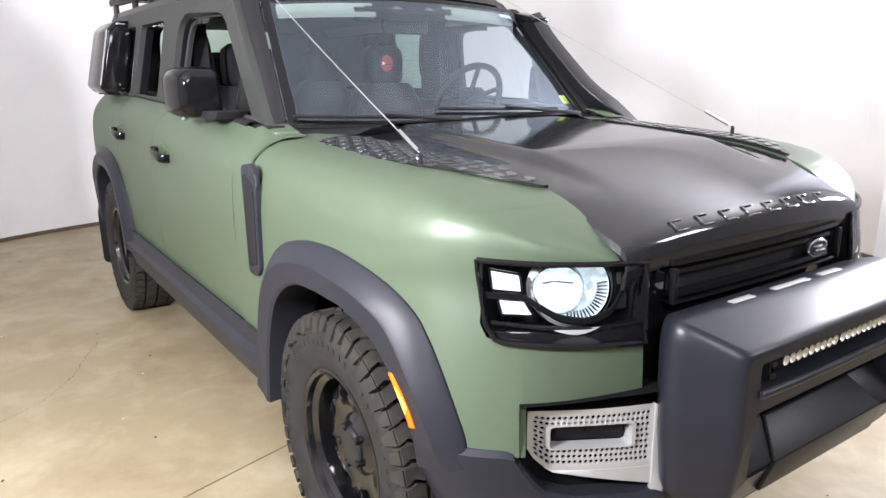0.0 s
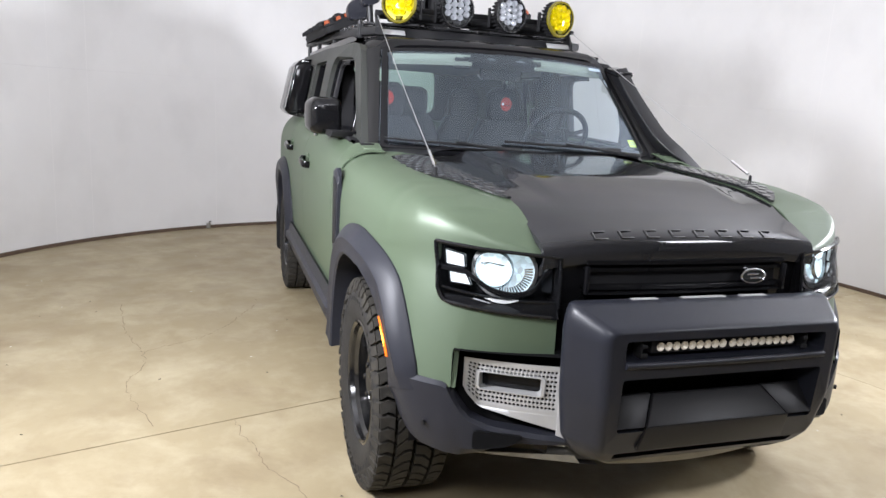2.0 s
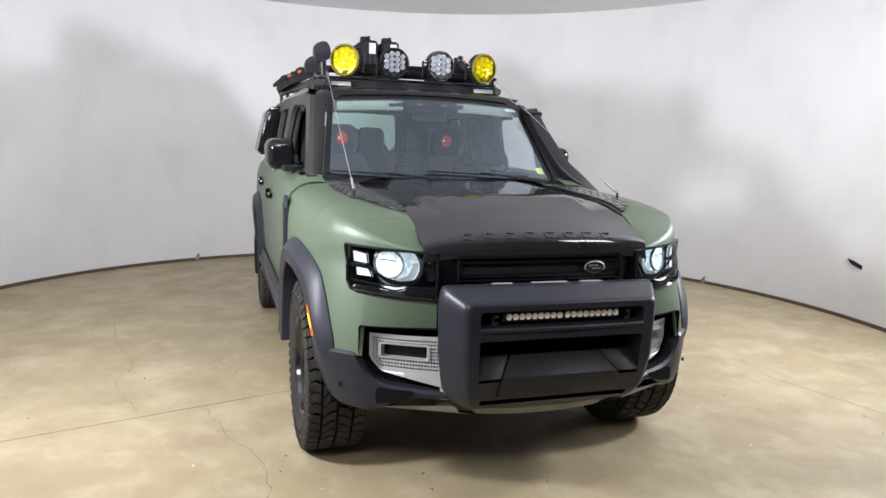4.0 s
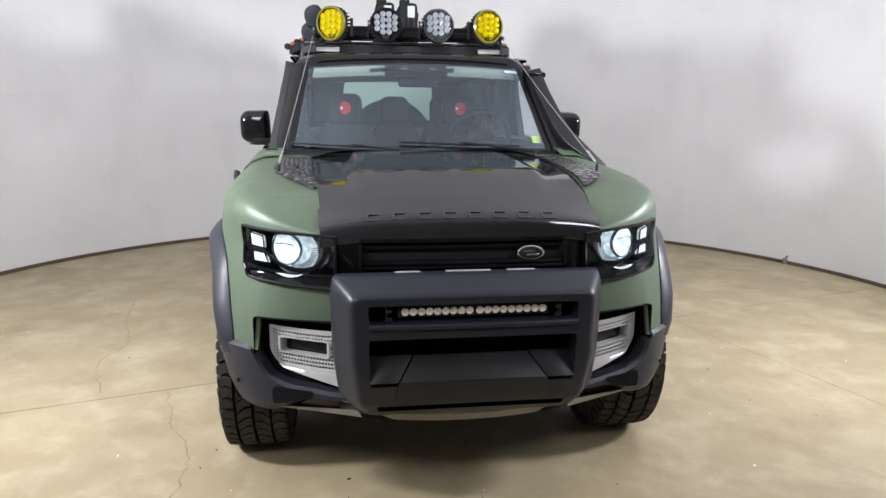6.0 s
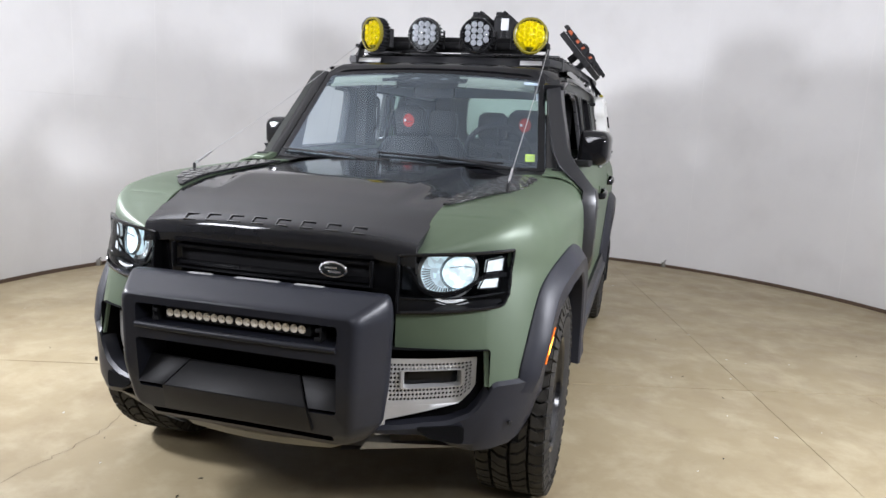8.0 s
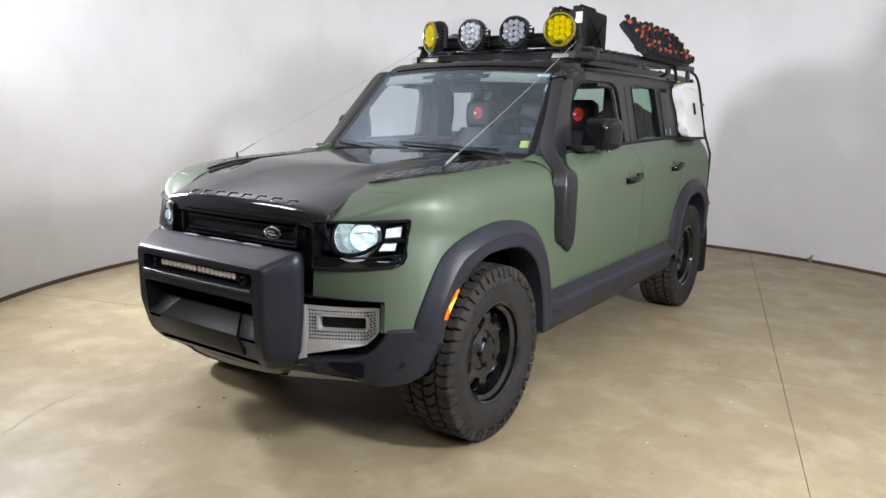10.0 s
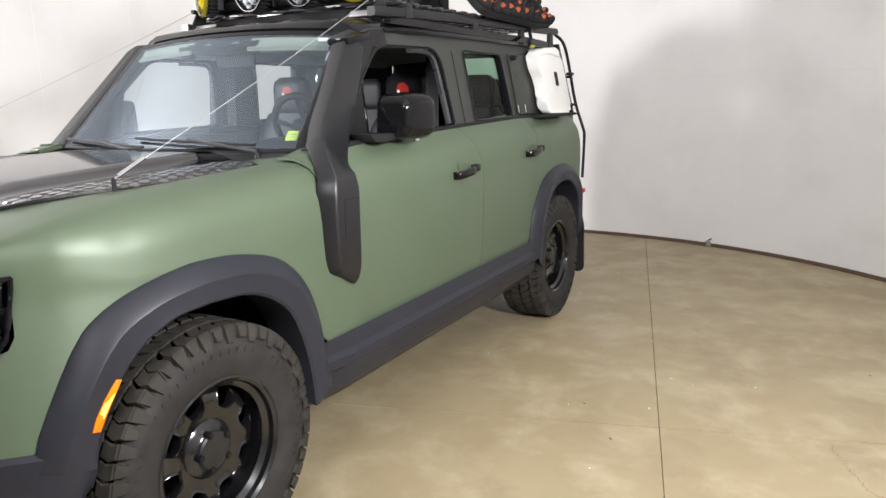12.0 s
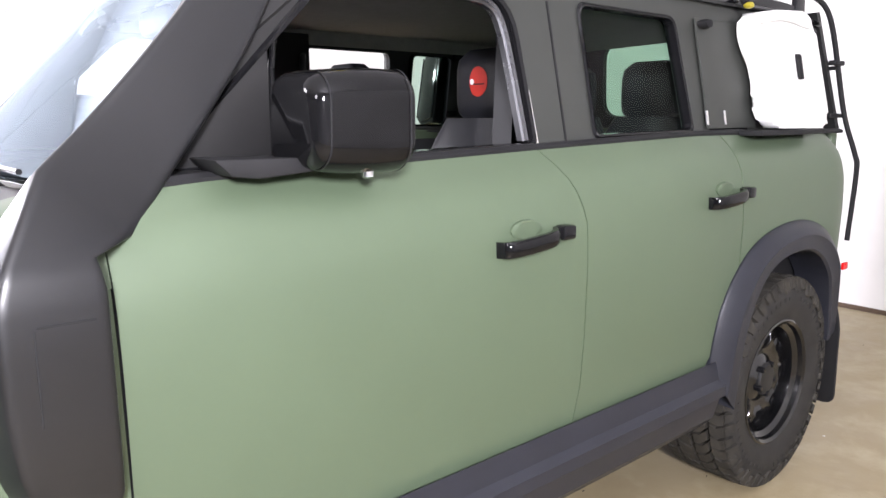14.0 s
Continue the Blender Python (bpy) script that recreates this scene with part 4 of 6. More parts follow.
def build_hood():
    bm = bmesh.new()
    rows = []
    ys = [-0.694, -0.692, -0.688, -0.682, -0.672, -0.655, -0.63, -0.60] + [lerp(-0.55, 0.50, k / 24) for k in range(25)]
    for y in ys:
        w = poly([(-0.69, 0.516), (-0.4, 0.542), (0.0, 0.582), (0.5, 0.594)], y)
        bow = lambda x: 0.03 * (x / 0.55) ** 2 if y < -0.5 else 0.03 * (x / 0.55) ** 2 * max(0, (-y) / 0.5)
        row = [(x, y + bow(x), hood_z(x, y)) for x in [w * (-1 + 2 * k / 44) for k in range(45)]]
        row = [(row[0][0] - 0.002, row[0][1], row[0][2] - 0.02), *row, (row[-1][0] + 0.002, row[-1][1], row[-1][2] - 0.02)]
        rows.append(row)
    first = [(x, y + 0.004, z - 0.03) for x, y, z in rows[0]]
    sheet(bm, [first, *rows])
    hood = thicken(part("bonnet", bm, HOOD, car, "satin black bonnet with a raised middle"), 0.01)
    # eight raised plain marks along its front edge, each of slim bars
    for k in range(8):
        x = -0.326 + 0.640 * k / 7
        bm = bmesh.new()
        for dx, dy, w, d in ((0, -0.680, 0.046, 0.0045), (0, -0.652, 0.046, 0.0045), (-0.021, -0.666, 0.005, 0.026)):
            z = hood_z(x + dx, dy)
            box(bm, (x + dx, dy + 0.03 * (x / 0.55) ** 2, z + 0.0015), (w, d, 0.006), 0.001, Matrix.Rotation(radians(32), 4, "X"))
        part("bonnet_mark", bm, LOZENGE, hood)
    # tread plates on the wing tops, with raised lozenges
    for s in (-1, 1):
        def top(u, v, up):
            x = lerp(poly([(-0.42, 0.532), (0.0, 0.574), (0.5, 0.586)], v), poly([(-0.42, 0.545), (-0.405, 0.562), (-0.37, 0.592), (-0.28, 0.645), (-0.1, 0.712), (0.2, 0.755), (0.5, 0.775)], v), u)
            return Vector((s * x, v, poly(TOP, v) + 0.010 - 0.03 * max(0, (x - 0.66) / 0.12) ** 2 + up))
        bm = bmesh.new()
        rows = [[top(j / 6, lerp(-0.42, 0.46, k / 24), 0.004) for j in range(7)] for k in range(25)]
        sheet(bm, rows)
        pl = thicken(part("tread_plate", bm, PLATE, car, "black tread plate with raised lozenges on the wing top"), 0.008)
        spots = []
        for r in range(18):
            v = lerp(-0.37, 0.43, r / 17)
            n = 1 if v < -0.34 else (2 if v < -0.25 else (3 if v < -0.12 else 4))
            for c in range(n):
                u = (c + 0.5 + (0.25 if r % 2 else -0.25)) / n
                if 0.06 < u < 0.94:
                    e = top(u, v, 0.0035)
                    d = (top(u, v + 0.01, 0.0035) - e).normalized()
                    q = (top(u + 0.02, v, 0.0035) - e).normalized() * s
                    up = q.cross(d).normalized()
                    spots.append(Matrix((q, d, up)).transposed().to_4x4())
                    spots[-1].translation = e
        bm = bmesh.new()
        lathe(bm, [(1.0, 0.0), (0.86, 0.0030), (0.001, 0.0036)], 10, lambda p, q, d: Vector((p * 0.0165, q * 0.0195, d)), cap=False)
        pieces("lozenge", bm, LOZENGE, pl, spots)
    # cowl below the windscreen
    bm = bmesh.new()
    rows = []
    for k in range(25):
        f = -1 + 2 * k / 24
        e = screen_point(f * 0.985, 0.03, -0.004)
        x = f * 0.76
        yf = 0.505 if abs(x) < 0.6 else lerp(0.505, 0.44, (abs(x) - 0.6) / 0.16)
        zf = (hood_z(0.59 * f, 0.5) if abs(x) < 0.6 else poly(TOP, 0.5) + 0.012 - 0.02 * (abs(x) - 0.6) / 0.16)
        rows.append([(x, yf, zf + 0.002), (x, lerp(yf, e.y, 0.4), zf - 0.006), (lerp(x, e.x, 0.8), lerp(yf, e.y, 0.75), lerp(zf, e.z, 0.6) - 0.008), (e.x, e.y, e.z)])
    sheet(bm, rows)
    part("cowl", bm, SATIN, car, "black cowl panel below the windscreen")
    # the shoulder from wing to door, and a low green cap at the pillar's foot
    wing_edge = [(0.74, 1.268), (0.80, 1.267), (0.825, 1.263), (0.860, 1.252), (0.887, 1.238), (0.910, 1.219), (0.927, 1.202), (0.950, 1.142)]
    door_edge = [(0.74, 1.294), (0.80, 1.293), (0.840, 1.291), (0.868, 1.277), (0.896, 1.248), (0.911, 1.231), (0.924, 1.212), (0.947, 1.150)]
    for s in (-1, 1):
        bm = bmesh.new()
        rows = []
        for k in range(15):
            y = lerp(0.545, 0.703, k / 14)
            e = min(1, max(0, (y - 0.555) / 0.148))
            e = e * e * (3 - 2 * e)
            rows.append([(s * (lerp(a, c, e) + 0.002), y, lerp(b, d, e) + 0.002) for (a, b), (c, d) in zip(wing_edge, door_edge)])
        sheet(bm, rows)
        thicken(part("wing_corner", bm, GREEN, car, "satin green shoulder below the pillar", angle=60), 0.006)
        if s > 0:
            continue
        bm = bmesh.new()
        prism(bm, rounded([(0.742, 0.585), (0.828, 0.60), (0.835, 0.73), (0.742, 0.73)], 0.012, 3), lambda u, v, d: Vector((s * u, v, d + 0.09 * (v - 0.6))), 1.258, 1.279, 0.004)
        part("corner_cap", bm, GREEN, car, "low green cap at the foot of the pillar")
    # wipers: a hooked arm and a blade each
    def wiper(pivot, elbow):
        bm = bmesh.new()
        p, q = Vector(pivot), Vector(elbow)
        tube(bm, [p, p + Vector((0, 0, 0.022)), p.lerp(q, 0.25) + Vector((0, 0, 0.02)), q + Vector((0, 0, 0.012))], [0.014, 0.012, 0.008, 0.006], 8)
        return part("wiper", bm, SATIN, car, "black windscreen wiper")
    for pivot, elbow in (((0.60, 0.60, 1.262), (0.20, 0.63, 1.315)), ((-0.06, 0.555, 1.262), (-0.38, 0.63, 1.305))):
        wp = wiper(pivot, elbow)
        bm = bmesh.new()
        c = Vector(elbow)
        span = 0.33
        pts = [screen_point((c.x + d * span) / 0.75, lerp(0.075, 0.03, (d + 1) / 2) + (0.03 if pivot[0] > 0 else 0.01), 0.016) for d in (-1, -0.6, -0.2, 0.2, 0.6, 1)]
        tube(bm, smooth_line(pts, 16), 0.0065, 6)
        part("wiper_blade", bm, SATIN, wp)


def build_nose():
    # black grille panel between the headlamps
    bm = bmesh.new()
    rows = []
    for k in range(21):
        f = -1 + 2 * k / 20
        x = f * 0.452
        y = -0.674 + 0.03 * (x / 0.55) ** 2
        rows.append([(x, y + d, z) for d, z in ((0.03, 1.068), (0.0, 1.052), (0.004, 1.03), (0.006, 0.90), (0.02, 0.86), (0.05, 0.62), (0.05, 0.42))])
    sheet(bm, rows)
    grille = thicken(part("grille_panel", bm, GLOSS, car, "gloss black grille panel"), 0.02)
    for z, h, dep in ((1.035, 0.012, 0.018), (0.955, 0.014, 0.014), (0.938, 0.008, 0.022), (1.012, 0.01, 0.014)):
        bm = bmesh.new()
        pts = [(x, -0.682 + 0.03 * (x / 0.55) ** 2, z) for x in [-0.375 + 0.75 * k / 12 for k in range(13)]]
        rows = [[Vector(p) + Vector((0, a, b)) for a, b in ((0.01, -h / 2), (-dep, -h / 2), (-dep, h / 2), (0.01, h / 2))] for p in pts]
        vs = sheet(bm, rows, close=True)
        bm.faces.new(vs[0])
        bm.faces.new(vs[-1])
        part("grille_bar", bm, GLOSS, grille)
    for s in (-1, 1):
        bm = bmesh.new()
        box(bm, (s * 0.375, -0.688, 0.98), (0.012, 0.02, 0.09), 0.003)
        part("grille_end", bm, GLOSS, grille)
    bm = bmesh.new()
    sheet(bm, [[(x, -0.672 + 0.03 * (x / 0.55) ** 2, z) for z in (0.962, 1.006)] for x in (-0.365, -0.2, 0, 0.2, 0.365)])
    part("grille_mesh", bm, BLACK, grille)
    # oval badge with two plain bars
    def oval(rx, rz, d0, d1):
        b = bmesh.new()
        lathe(b, [(1.0, d0), (1.0, d1 - 0.002), (0.94, d1), (0.001, d1)], 28, lambda u, v, d: Vector((0.243 + u * rx, -0.694 - d, 0.985 + v * rz)))
        return b
    part("badge_rim", oval(0.051, 0.027, 0, 0.010), CHROME, grille, "silver oval badge rim")
    part("badge", oval(0.045, 0.022, 0.002, 0.012), BADGE, grille, "near-black oval badge")
    bm = bmesh.new()
    box(bm, (0.236, -0.7065, 0.992), (0.045, 0.002, 0.007), 0.001)
    box(bm, (0.250, -0.7065, 0.979), (0.045, 0.002, 0.007), 0.001)
    part("badge_bars", bm, CHROME, grille)
    # headlamps
    for s in (-1, 1):
        def face(u, z, out):
            return lamp_face(u, z, out, s)
        # housing: a gloss black box sunk into the wing, with a rim that laps over the green
        bm = bmesh.new()
        loop = [(u, lamp_top(u)) for u in [k / 20 for k in range(21)]] + [(1.0, lerp(lamp_top(1), lamp_bottom(1), k / 6)) for k in range(1, 6)] + [(u, lamp_bottom(u)) for u in [1 - k / 24 for k in range(25)]] + [(0.0, lerp(lamp_bottom(0), lamp_top(0), k / 6)) for k in range(1, 6)]
        back = lambda u, z: Vector((lerp(0.86, 0.97, min(1, max(0, u))) * face(u, z, 0).x, face(u, z, 0).y + lerp(0.06, 0.10, min(1, u)), z))
        mid = lambda z: lerp(0.968, z, 0.97)
        sheet(bm, [[face(u, z + (0.005 if z > 0.97 else -0.005), -0.004), face(u, z, 0.010), face(u, z, 0.002), back(u, mid(z))] for u, z in loop + loop[:1]])
        sheet(bm, [[back(k / 20, mid(lerp(lamp_bottom(k / 20), lamp_top(k / 20), j / 8))) for j in range(9)] for k in range(21)])
        lamp = part("headlamp", bm, GLOSS, car, "lit round headlamp in a gloss black housing")
        # glossy lower part of the unit, a shelf under the reflector
        bm = bmesh.new()
        sheet(bm, [[face(u, lamp_bottom(u), 0.003), face(u, lerp(lamp_bottom(u), 0.908, 0.5), 0.006), face(u, 0.908 - 0.012 * math.exp(-((u - 0.5) / 0.16) ** 2), 0.002), face(u, 0.906 - 0.012 * math.exp(-((u - 0.5) / 0.16) ** 2), -0.02), face(u, 0.904, -0.075)] for u in [k / 30 for k in range(31)]])
        part("lamp_shelf", bm, GLOSS, lamp)
        # raised rim round the unit
        bm = bmesh.new()
        pts = [face(u, z, 0.012) for u, z in loop]
        tube(bm, pts + pts[:1], 0.0065, 6, cap=False)
        part("headlamp_rim", bm, GLOSS, lamp)
        # round reflector, cut flat at the top: a chrome bowl with a bright lens set towards the outer side
        def disc(uc, zc, ru, rz, r0, r1, o0, o1, n=40, top=1.046):
            b = bmesh.new()
            rr = []
            for k in range(n + 1):
                a = 2 * math.pi * k / n
                rr.append([face(uc + ru * r * math.cos(a), min(top, zc + rz * r * math.sin(a)), o) for r, o in ((r0, o0), (lerp(r0, r1, 0.5), (o0 + o1) / 2), (r1, o1))])
            sheet(b, rr)
            return b
        part("reflector_bowl", disc(0.525, 0.992, 0.270, 0.087, 0.0, 0.93, -0.046, -0.030), RING_GLOW, lamp, "silver reflector bowl")
        part("reflector_lens", disc(0.43, 0.996, 0.155, 0.056, 0.0, 0.97, -0.016, -0.024), LAMP_GLOW, lamp, "bright white headlamp lens")
        part("lens_ring", disc(0.43, 0.996, 0.155, 0.056, 0.97, 1.10, -0.016, -0.026), BOWL, lamp)
        part("lamp_bezel", disc(0.525, 0.992, 0.270, 0.087, 0.92, 1.05, -0.018, -0.032), SILVER, lamp, "silver ring round the lamp")
        for k in range(17):
            a = math.pi * (1.42 + 0.62 * k / 16)
            p, q = [face(0.525 + 0.270 * r * math.cos(a), 0.992 + 0.087 * r * math.sin(a), -0.030) for r in (0.60, 0.88)]
            bm = bmesh.new()
            tube(bm, [p, q], 0.0026, 5)
            part("reflector_rib", bm, CHROME, lamp)
        bm = bmesh.new()
        pts = [face(u, z, -0.014) for u, z in ((0.33, 1.012), (0.40, 1.016), (0.52, 1.010))]
        tube(bm, pts, 0.002, 5)
        part("lens_facets", bm, BOWL, lamp)
        # two small running lights: an upper box, and a lower one with a slanted inner side
        for out in ([(0.055, 0.998), (0.215, 0.994), (0.215, 1.036), (0.058, 1.046)], [(0.092, 0.944), (0.262, 0.942), (0.222, 0.976), (0.08, 0.979)]):
            bm = bmesh.new()
            out = rounded(out, 0.006, 3)
            prism(bm, out, lambda u, v, d: face(u, v, d), -0.014, -0.003)
            part("running_light", bm, DRL_GLOW, lamp, "small bright running light", smooth=False)
            bm = bmesh.new()
            pts = [face(u, v, -0.002) for u, v in out]
            tube(bm, pts + pts[:1], 0.003, 5, cap=False)
            part("running_light_frame", bm, GLOSS, lamp)
        # black brow that sweeps under the reflector
        bm = bmesh.new()
        pts = [face(u, z, poly([(0.2, 0.006), (0.45, -0.008), (0.9, -0.012)], u)) for u, z in ((0.0, 0.987), (0.13, 0.987), (0.22, 0.984), (0.31, 0.960), (0.41, 0.935), (0.56, 0.921), (0.70, 0.928), (0.78, 0.945), (0.86, 0.985), (0.93, 1.0))]
        rows = []
        for p in smooth_line(pts, 40):
            rows.append([p + Vector((0, b * 0.4, a)) for a, b in ((-0.009, 0.012), (-0.007, 0.0), (0.007, 0.0), (0.009, 0.012))])
        sheet(bm, rows)
        part("lamp_brow", bm, GLOSS, lamp)
        bm = bmesh.new()
        pts = [face(u, z, 0.004) for u, z in ((0.03, 0.928), (0.3, 0.918), (0.62, 0.908), (1.0, 0.908))]
        tube(bm, smooth_line(pts, 20), 0.005, 6)
        part("lamp_ledge", bm, GLOSS, lamp)
        # pale crescent below the brow
        bm = bmesh.new()
        sheet(bm, [[face(lerp(0.36, 0.64, k / 16), 0.912 - 0.013 * math.sin(math.pi * k / 16) * j / 2, 0.0075 + 0.001 * j) for j in range(3)] for k in range(17)])
        part("lower_crescent", bm, SILVER, lamp, "pale crescent below the reflector")
        # dim second reflector at the foot
        bm = bmesh.new()
        sheet(bm, [[face(lerp(0.30, 0.68, k / 16), 0.880 - 0.008 * k / 16 + 0.020 * math.sin(math.pi * k / 16) * j / 2, 0.0075 + 0.002 * j) for j in range(3)] for k in range(17)])
        part("lower_reflector", bm, DULL, lamp)
        bm = bmesh.new()
        prism(bm, rounded([(0.86, 0.925), (0.965, 0.925), (0.965, 1.022), (0.86, 1.026)], 0.012, 3), lambda u, v, d: face(u, v, d), -0.07, -0.055)
        part("turn_lamp", bm, DULL, lamp, "dark turn lamp lens", smooth=False)
        # pale chip that paints a fixed glint onto the dark lens
        bm = bmesh.new()
        prism(bm, [(0.885, 0.985), (0.915, 0.985), (0.92, 1.014), (0.88, 1.014)], lambda u, v, d: face(u, v, d), -0.055, -0.052)
        part("turn_lamp_glint", bm, CELL_W, lamp, smooth=False)
        # clear cover
        bm = bmesh.new()
        sheet(bm, [[face(k / 20, lerp(lamp_bottom(k / 20) + 0.006, lamp_top(k / 20) - 0.004, j / 8), 0.020 - 0.012 * (abs(j / 4 - 1)) ** 4) for j in range(9)] for k in range(21)])
        part("lamp_cover", bm, CLEAR, lamp, "clear headlamp cover").visible_shadow = False


BUMP = smooth_line([(x, y, 0) for x, y in ((0.922, -0.405), (0.917, -0.446), (0.889, -0.500), (0.835, -0.560), (0.77, -0.612), (0.66, -0.664), (0.56, -0.70), (0.46, -0.735), (0.30, -0.765), (0.0, -0.78))], 54)


def bump_point(f, z, out, s):
    k = f * 54
    i = min(int(k), 53)
    p = BUMP[i].lerp(BUMP[i + 1], k - i)
    d = (BUMP[i + 1] - BUMP[i]).normalized()
    q = p + Vector((-d.y, d.x, 0)) * out
    return Vector((s * q.x, q.y, z))


def build_bumper():
    for s in (-1, 1):
        # outer corner below the wing, up to the lamp recess, and a lower lip across the front
        bm = bmesh.new()
        rows = []
        for k in range(41):
            f = k / 40
            lip = poly([(0, 0.578), (0.03, 0.598), (0.08, 0.618), (0.17, 0.638), (0.26, 0.636), (0.42, 0.636), (0.441, 0.610), (0.46, 0.575), (0.50, 0.530), (0.56, 0.505), (0.7, 0.49), (1.0, 0.47)], f)
            e = max(0, 1 - f / 0.42)
            low = poly([(0, 0.470), (0.12, 0.42), (0.3, 0.38), (0.48, 0.372), (0.55, 0.395), (0.66, 0.442), (1, 0.455)], f)
            rows.append([bump_point(f, z, o, s) for z, o in ((lip, -0.06), (lip, -0.012), (lip - 0.012, 0.0), (lerp(lip, low, 0.35), -0.010 * e), (lerp(lip, low, 0.7), -0.002 - 0.032 * e), (low + 0.02, -0.02 - 0.04 * e), (low, -0.06 - 0.04 * e), (low, -0.16))])
        back = [Vector((p.x - s * 0.10, p.y + 0.012, p.z)) for p in rows[0]]
        sheet(bm, [back, *rows])
        bumper = part("bumper_corner", bm, PLASTIC, car, "dark grey plastic bumper corner", angle=28)
        # black recess round the fog lamp panel
        bm = bmesh.new()
        fr = 0.440
        rows = [[bump_point(fr, z, o, s) for z, o in ((0.735, -0.006), (0.735, -0.006), (0.60, -0.006), (0.49, -0.006))]]
        for k in range(25):
            f = lerp(fr + 0.001, 0.86, k / 24)
            rows.append([bump_point(f, z, o, s) for z, o in ((0.746, -0.010), (0.744, -0.085), (0.60, -0.085), (0.47, -0.07))])
        sheet(bm, rows)
        part("fog_recess", bm, VOID, bumper)
        # lower air slot, a raised near-black block painting its shade, and a parking sensor
        bm = bmesh.new()
        prism(bm, rounded([(0.515, 0.428), (0.63, 0.450), (0.68, 0.484), (0.515, 0.496)], 0.018, 3), lambda u, v, d: bump_point(u, v, d, s), -0.02, 0.010)
        part("air_slot", bm, VOID, bumper, smooth=False)
        bm = bmesh.new()
        lathe(bm, [(0.009, 0.0), (0.009, 0.010), (0.001, 0.011)], 12, lambda u, v, d: bump_point(0.33 + u * 1.0, 0.49 + v, d, s))
        part("parking_sensor", bm, SATIN, bumper)
        # perforated silver fog lamp surround: a real grid of holes over the recess
        za = lambda u: poly([(0, 0.612), (0.05, 0.585), (0.16, 0.553), (1.0, 0.547)], u)
        zb = lambda u: lerp(0.708, 0.712, u)

        def fog(u, w, out):
            x, y = lerp(0.716, 0.445, u), lerp(-0.568, -0.718, u) - 0.012 * math.sin(math.pi * u)
            return Vector((s * (x + 0.48 * out), y - 0.87 * out, lerp(za(u), zb(u), w)))
        bm = bmesh.new()
        nu, nw = 24, 11
        for i in range(nu):
            for j in range(nw):
                u, w = (i + 0.5) / nu, (j + 0.5) / nw
                if 0.13 < u < 0.83 and 0.36 < w < 0.76:
                    continue
                su, sw = 0.5 / nu, 0.5 / nw
                sq = [(u + a * su, w + b * sw) for a, b in ((-1, -1), (0, -1), (1, -1), (1, 0), (1, 1), (0, 1), (-1, 1), (-1, 0))]
                edge = i in (0, nu - 1) or j in (0, nw - 1)
                if edge:
                    bm.faces.new([bm.verts.new(fog(a, b, 0.0)) for a, b in sq])
                    continue
                du = 0.18 * su if j % 2 else -0.18 * su
                hole = [(u + du + 0.74 * (a - u) / (1 if k % 2 else 1.4), w + 0.68 * (b - w) / (1 if k % 2 else 1.35)) for k, (a, b) in enumerate(sq)]
                o = [bm.verts.new(fog(a, b, 0.0)) for a, b in sq]
                h = [bm.verts.new(fog(a, b, -0.001)) for a, b in hole]
                d = [bm.verts.new(fog(a, b, -0.006)) for a, b in hole]
                for k in range(8):
                    m = (k + 1) % 8
                    bm.faces.new((o[k], o[m], h[m], h[k]))
                    bm.faces.new((h[k], h[m], d[m], d[k]))
        bmesh.ops.remove_doubles(bm, verts=bm.verts, dist=0.0003)
        part("fog_lamp_panel", bm, SILVER, bumper, "perforated brushed silver fog lamp panel", angle=40)
        # smooth border strips and the lamp slot with its raised silver rim
        bm = bmesh.new()
        sheet(bm, [[fog(u, w, o) for w, o in ((0.02, -0.004), (0.0, 0.001), (-0.32 * (u - 0.12), 0.003), (-0.36 * (u - 0.12), -0.012))] for u in [lerp(0.13, 1.0, k / 14) for k in range(15)]])
        sheet(bm, [[fog(u, w, o) for u, o in ((0.985, -0.006), (0.995, 0.006), (1.10, 0.010), (1.12, -0.03))] for w in (1.0, 0.6, 0.0, -0.3, -0.58)])
        part("panel_border", bm, SILVER, bumper, "brushed silver border strip", angle=50)
        # dull wedge of the skid plate below the corner
        bm = bmesh.new()
        sheet(bm, [[Vector((s * x, y, z)) for x, y, z in ((lerp(0.40, 0.70, t), lerp(-0.760, -0.615, t), lerp(0.432, 0.405, t)), (lerp(0.38, 0.70, t), lerp(-0.765, -0.615, t), lerp(0.405, 0.402, t)), (lerp(0.30, 0.69, t), lerp(-0.740, -0.600, t), lerp(0.378, 0.396, t)), (lerp(0.28, 0.66, t), lerp(-0.66, -0.56, t), lerp(0.374, 0.394, t)))] for t in [k / 12 for k in range(13)]])
        part("skid_wedge", bm, DULL_METAL, bumper, "dull silver wedge beside the skid plate", angle=50)
        bm = bmesh.new()
        slot = rounded([(0.14, 0.365), (0.82, 0.365), (0.82, 0.755), (0.14, 0.755)], 0.06, 4)
        rows = [[fog(lerp(0.48, u, e), lerp(0.56, w, e), o) for e, o in ((1.06, -0.002), (1.03, 0.006), (0.94, 0.006), (0.90, -0.005), (0.88, -0.03))] for u, w in slot + slot[:1]]
        sheet(bm, rows)
        part("slot_rim", bm, SILVER, bumper, "silver rim round the fog lamp slot")
        bm = bmesh.new()
        prism(bm, [(0.16, 0.40), (0.80, 0.40), (0.80, 0.72), (0.16, 0.72)], lambda u, v, d: fog(u, v, d), -0.04, -0.032)
        prism(bm, [(0.45, 0.55), (0.74, 0.55), (0.74, 0.71), (0.45, 0.71)], lambda u, v, d: fog(u, v, d), -0.03, -0.018)
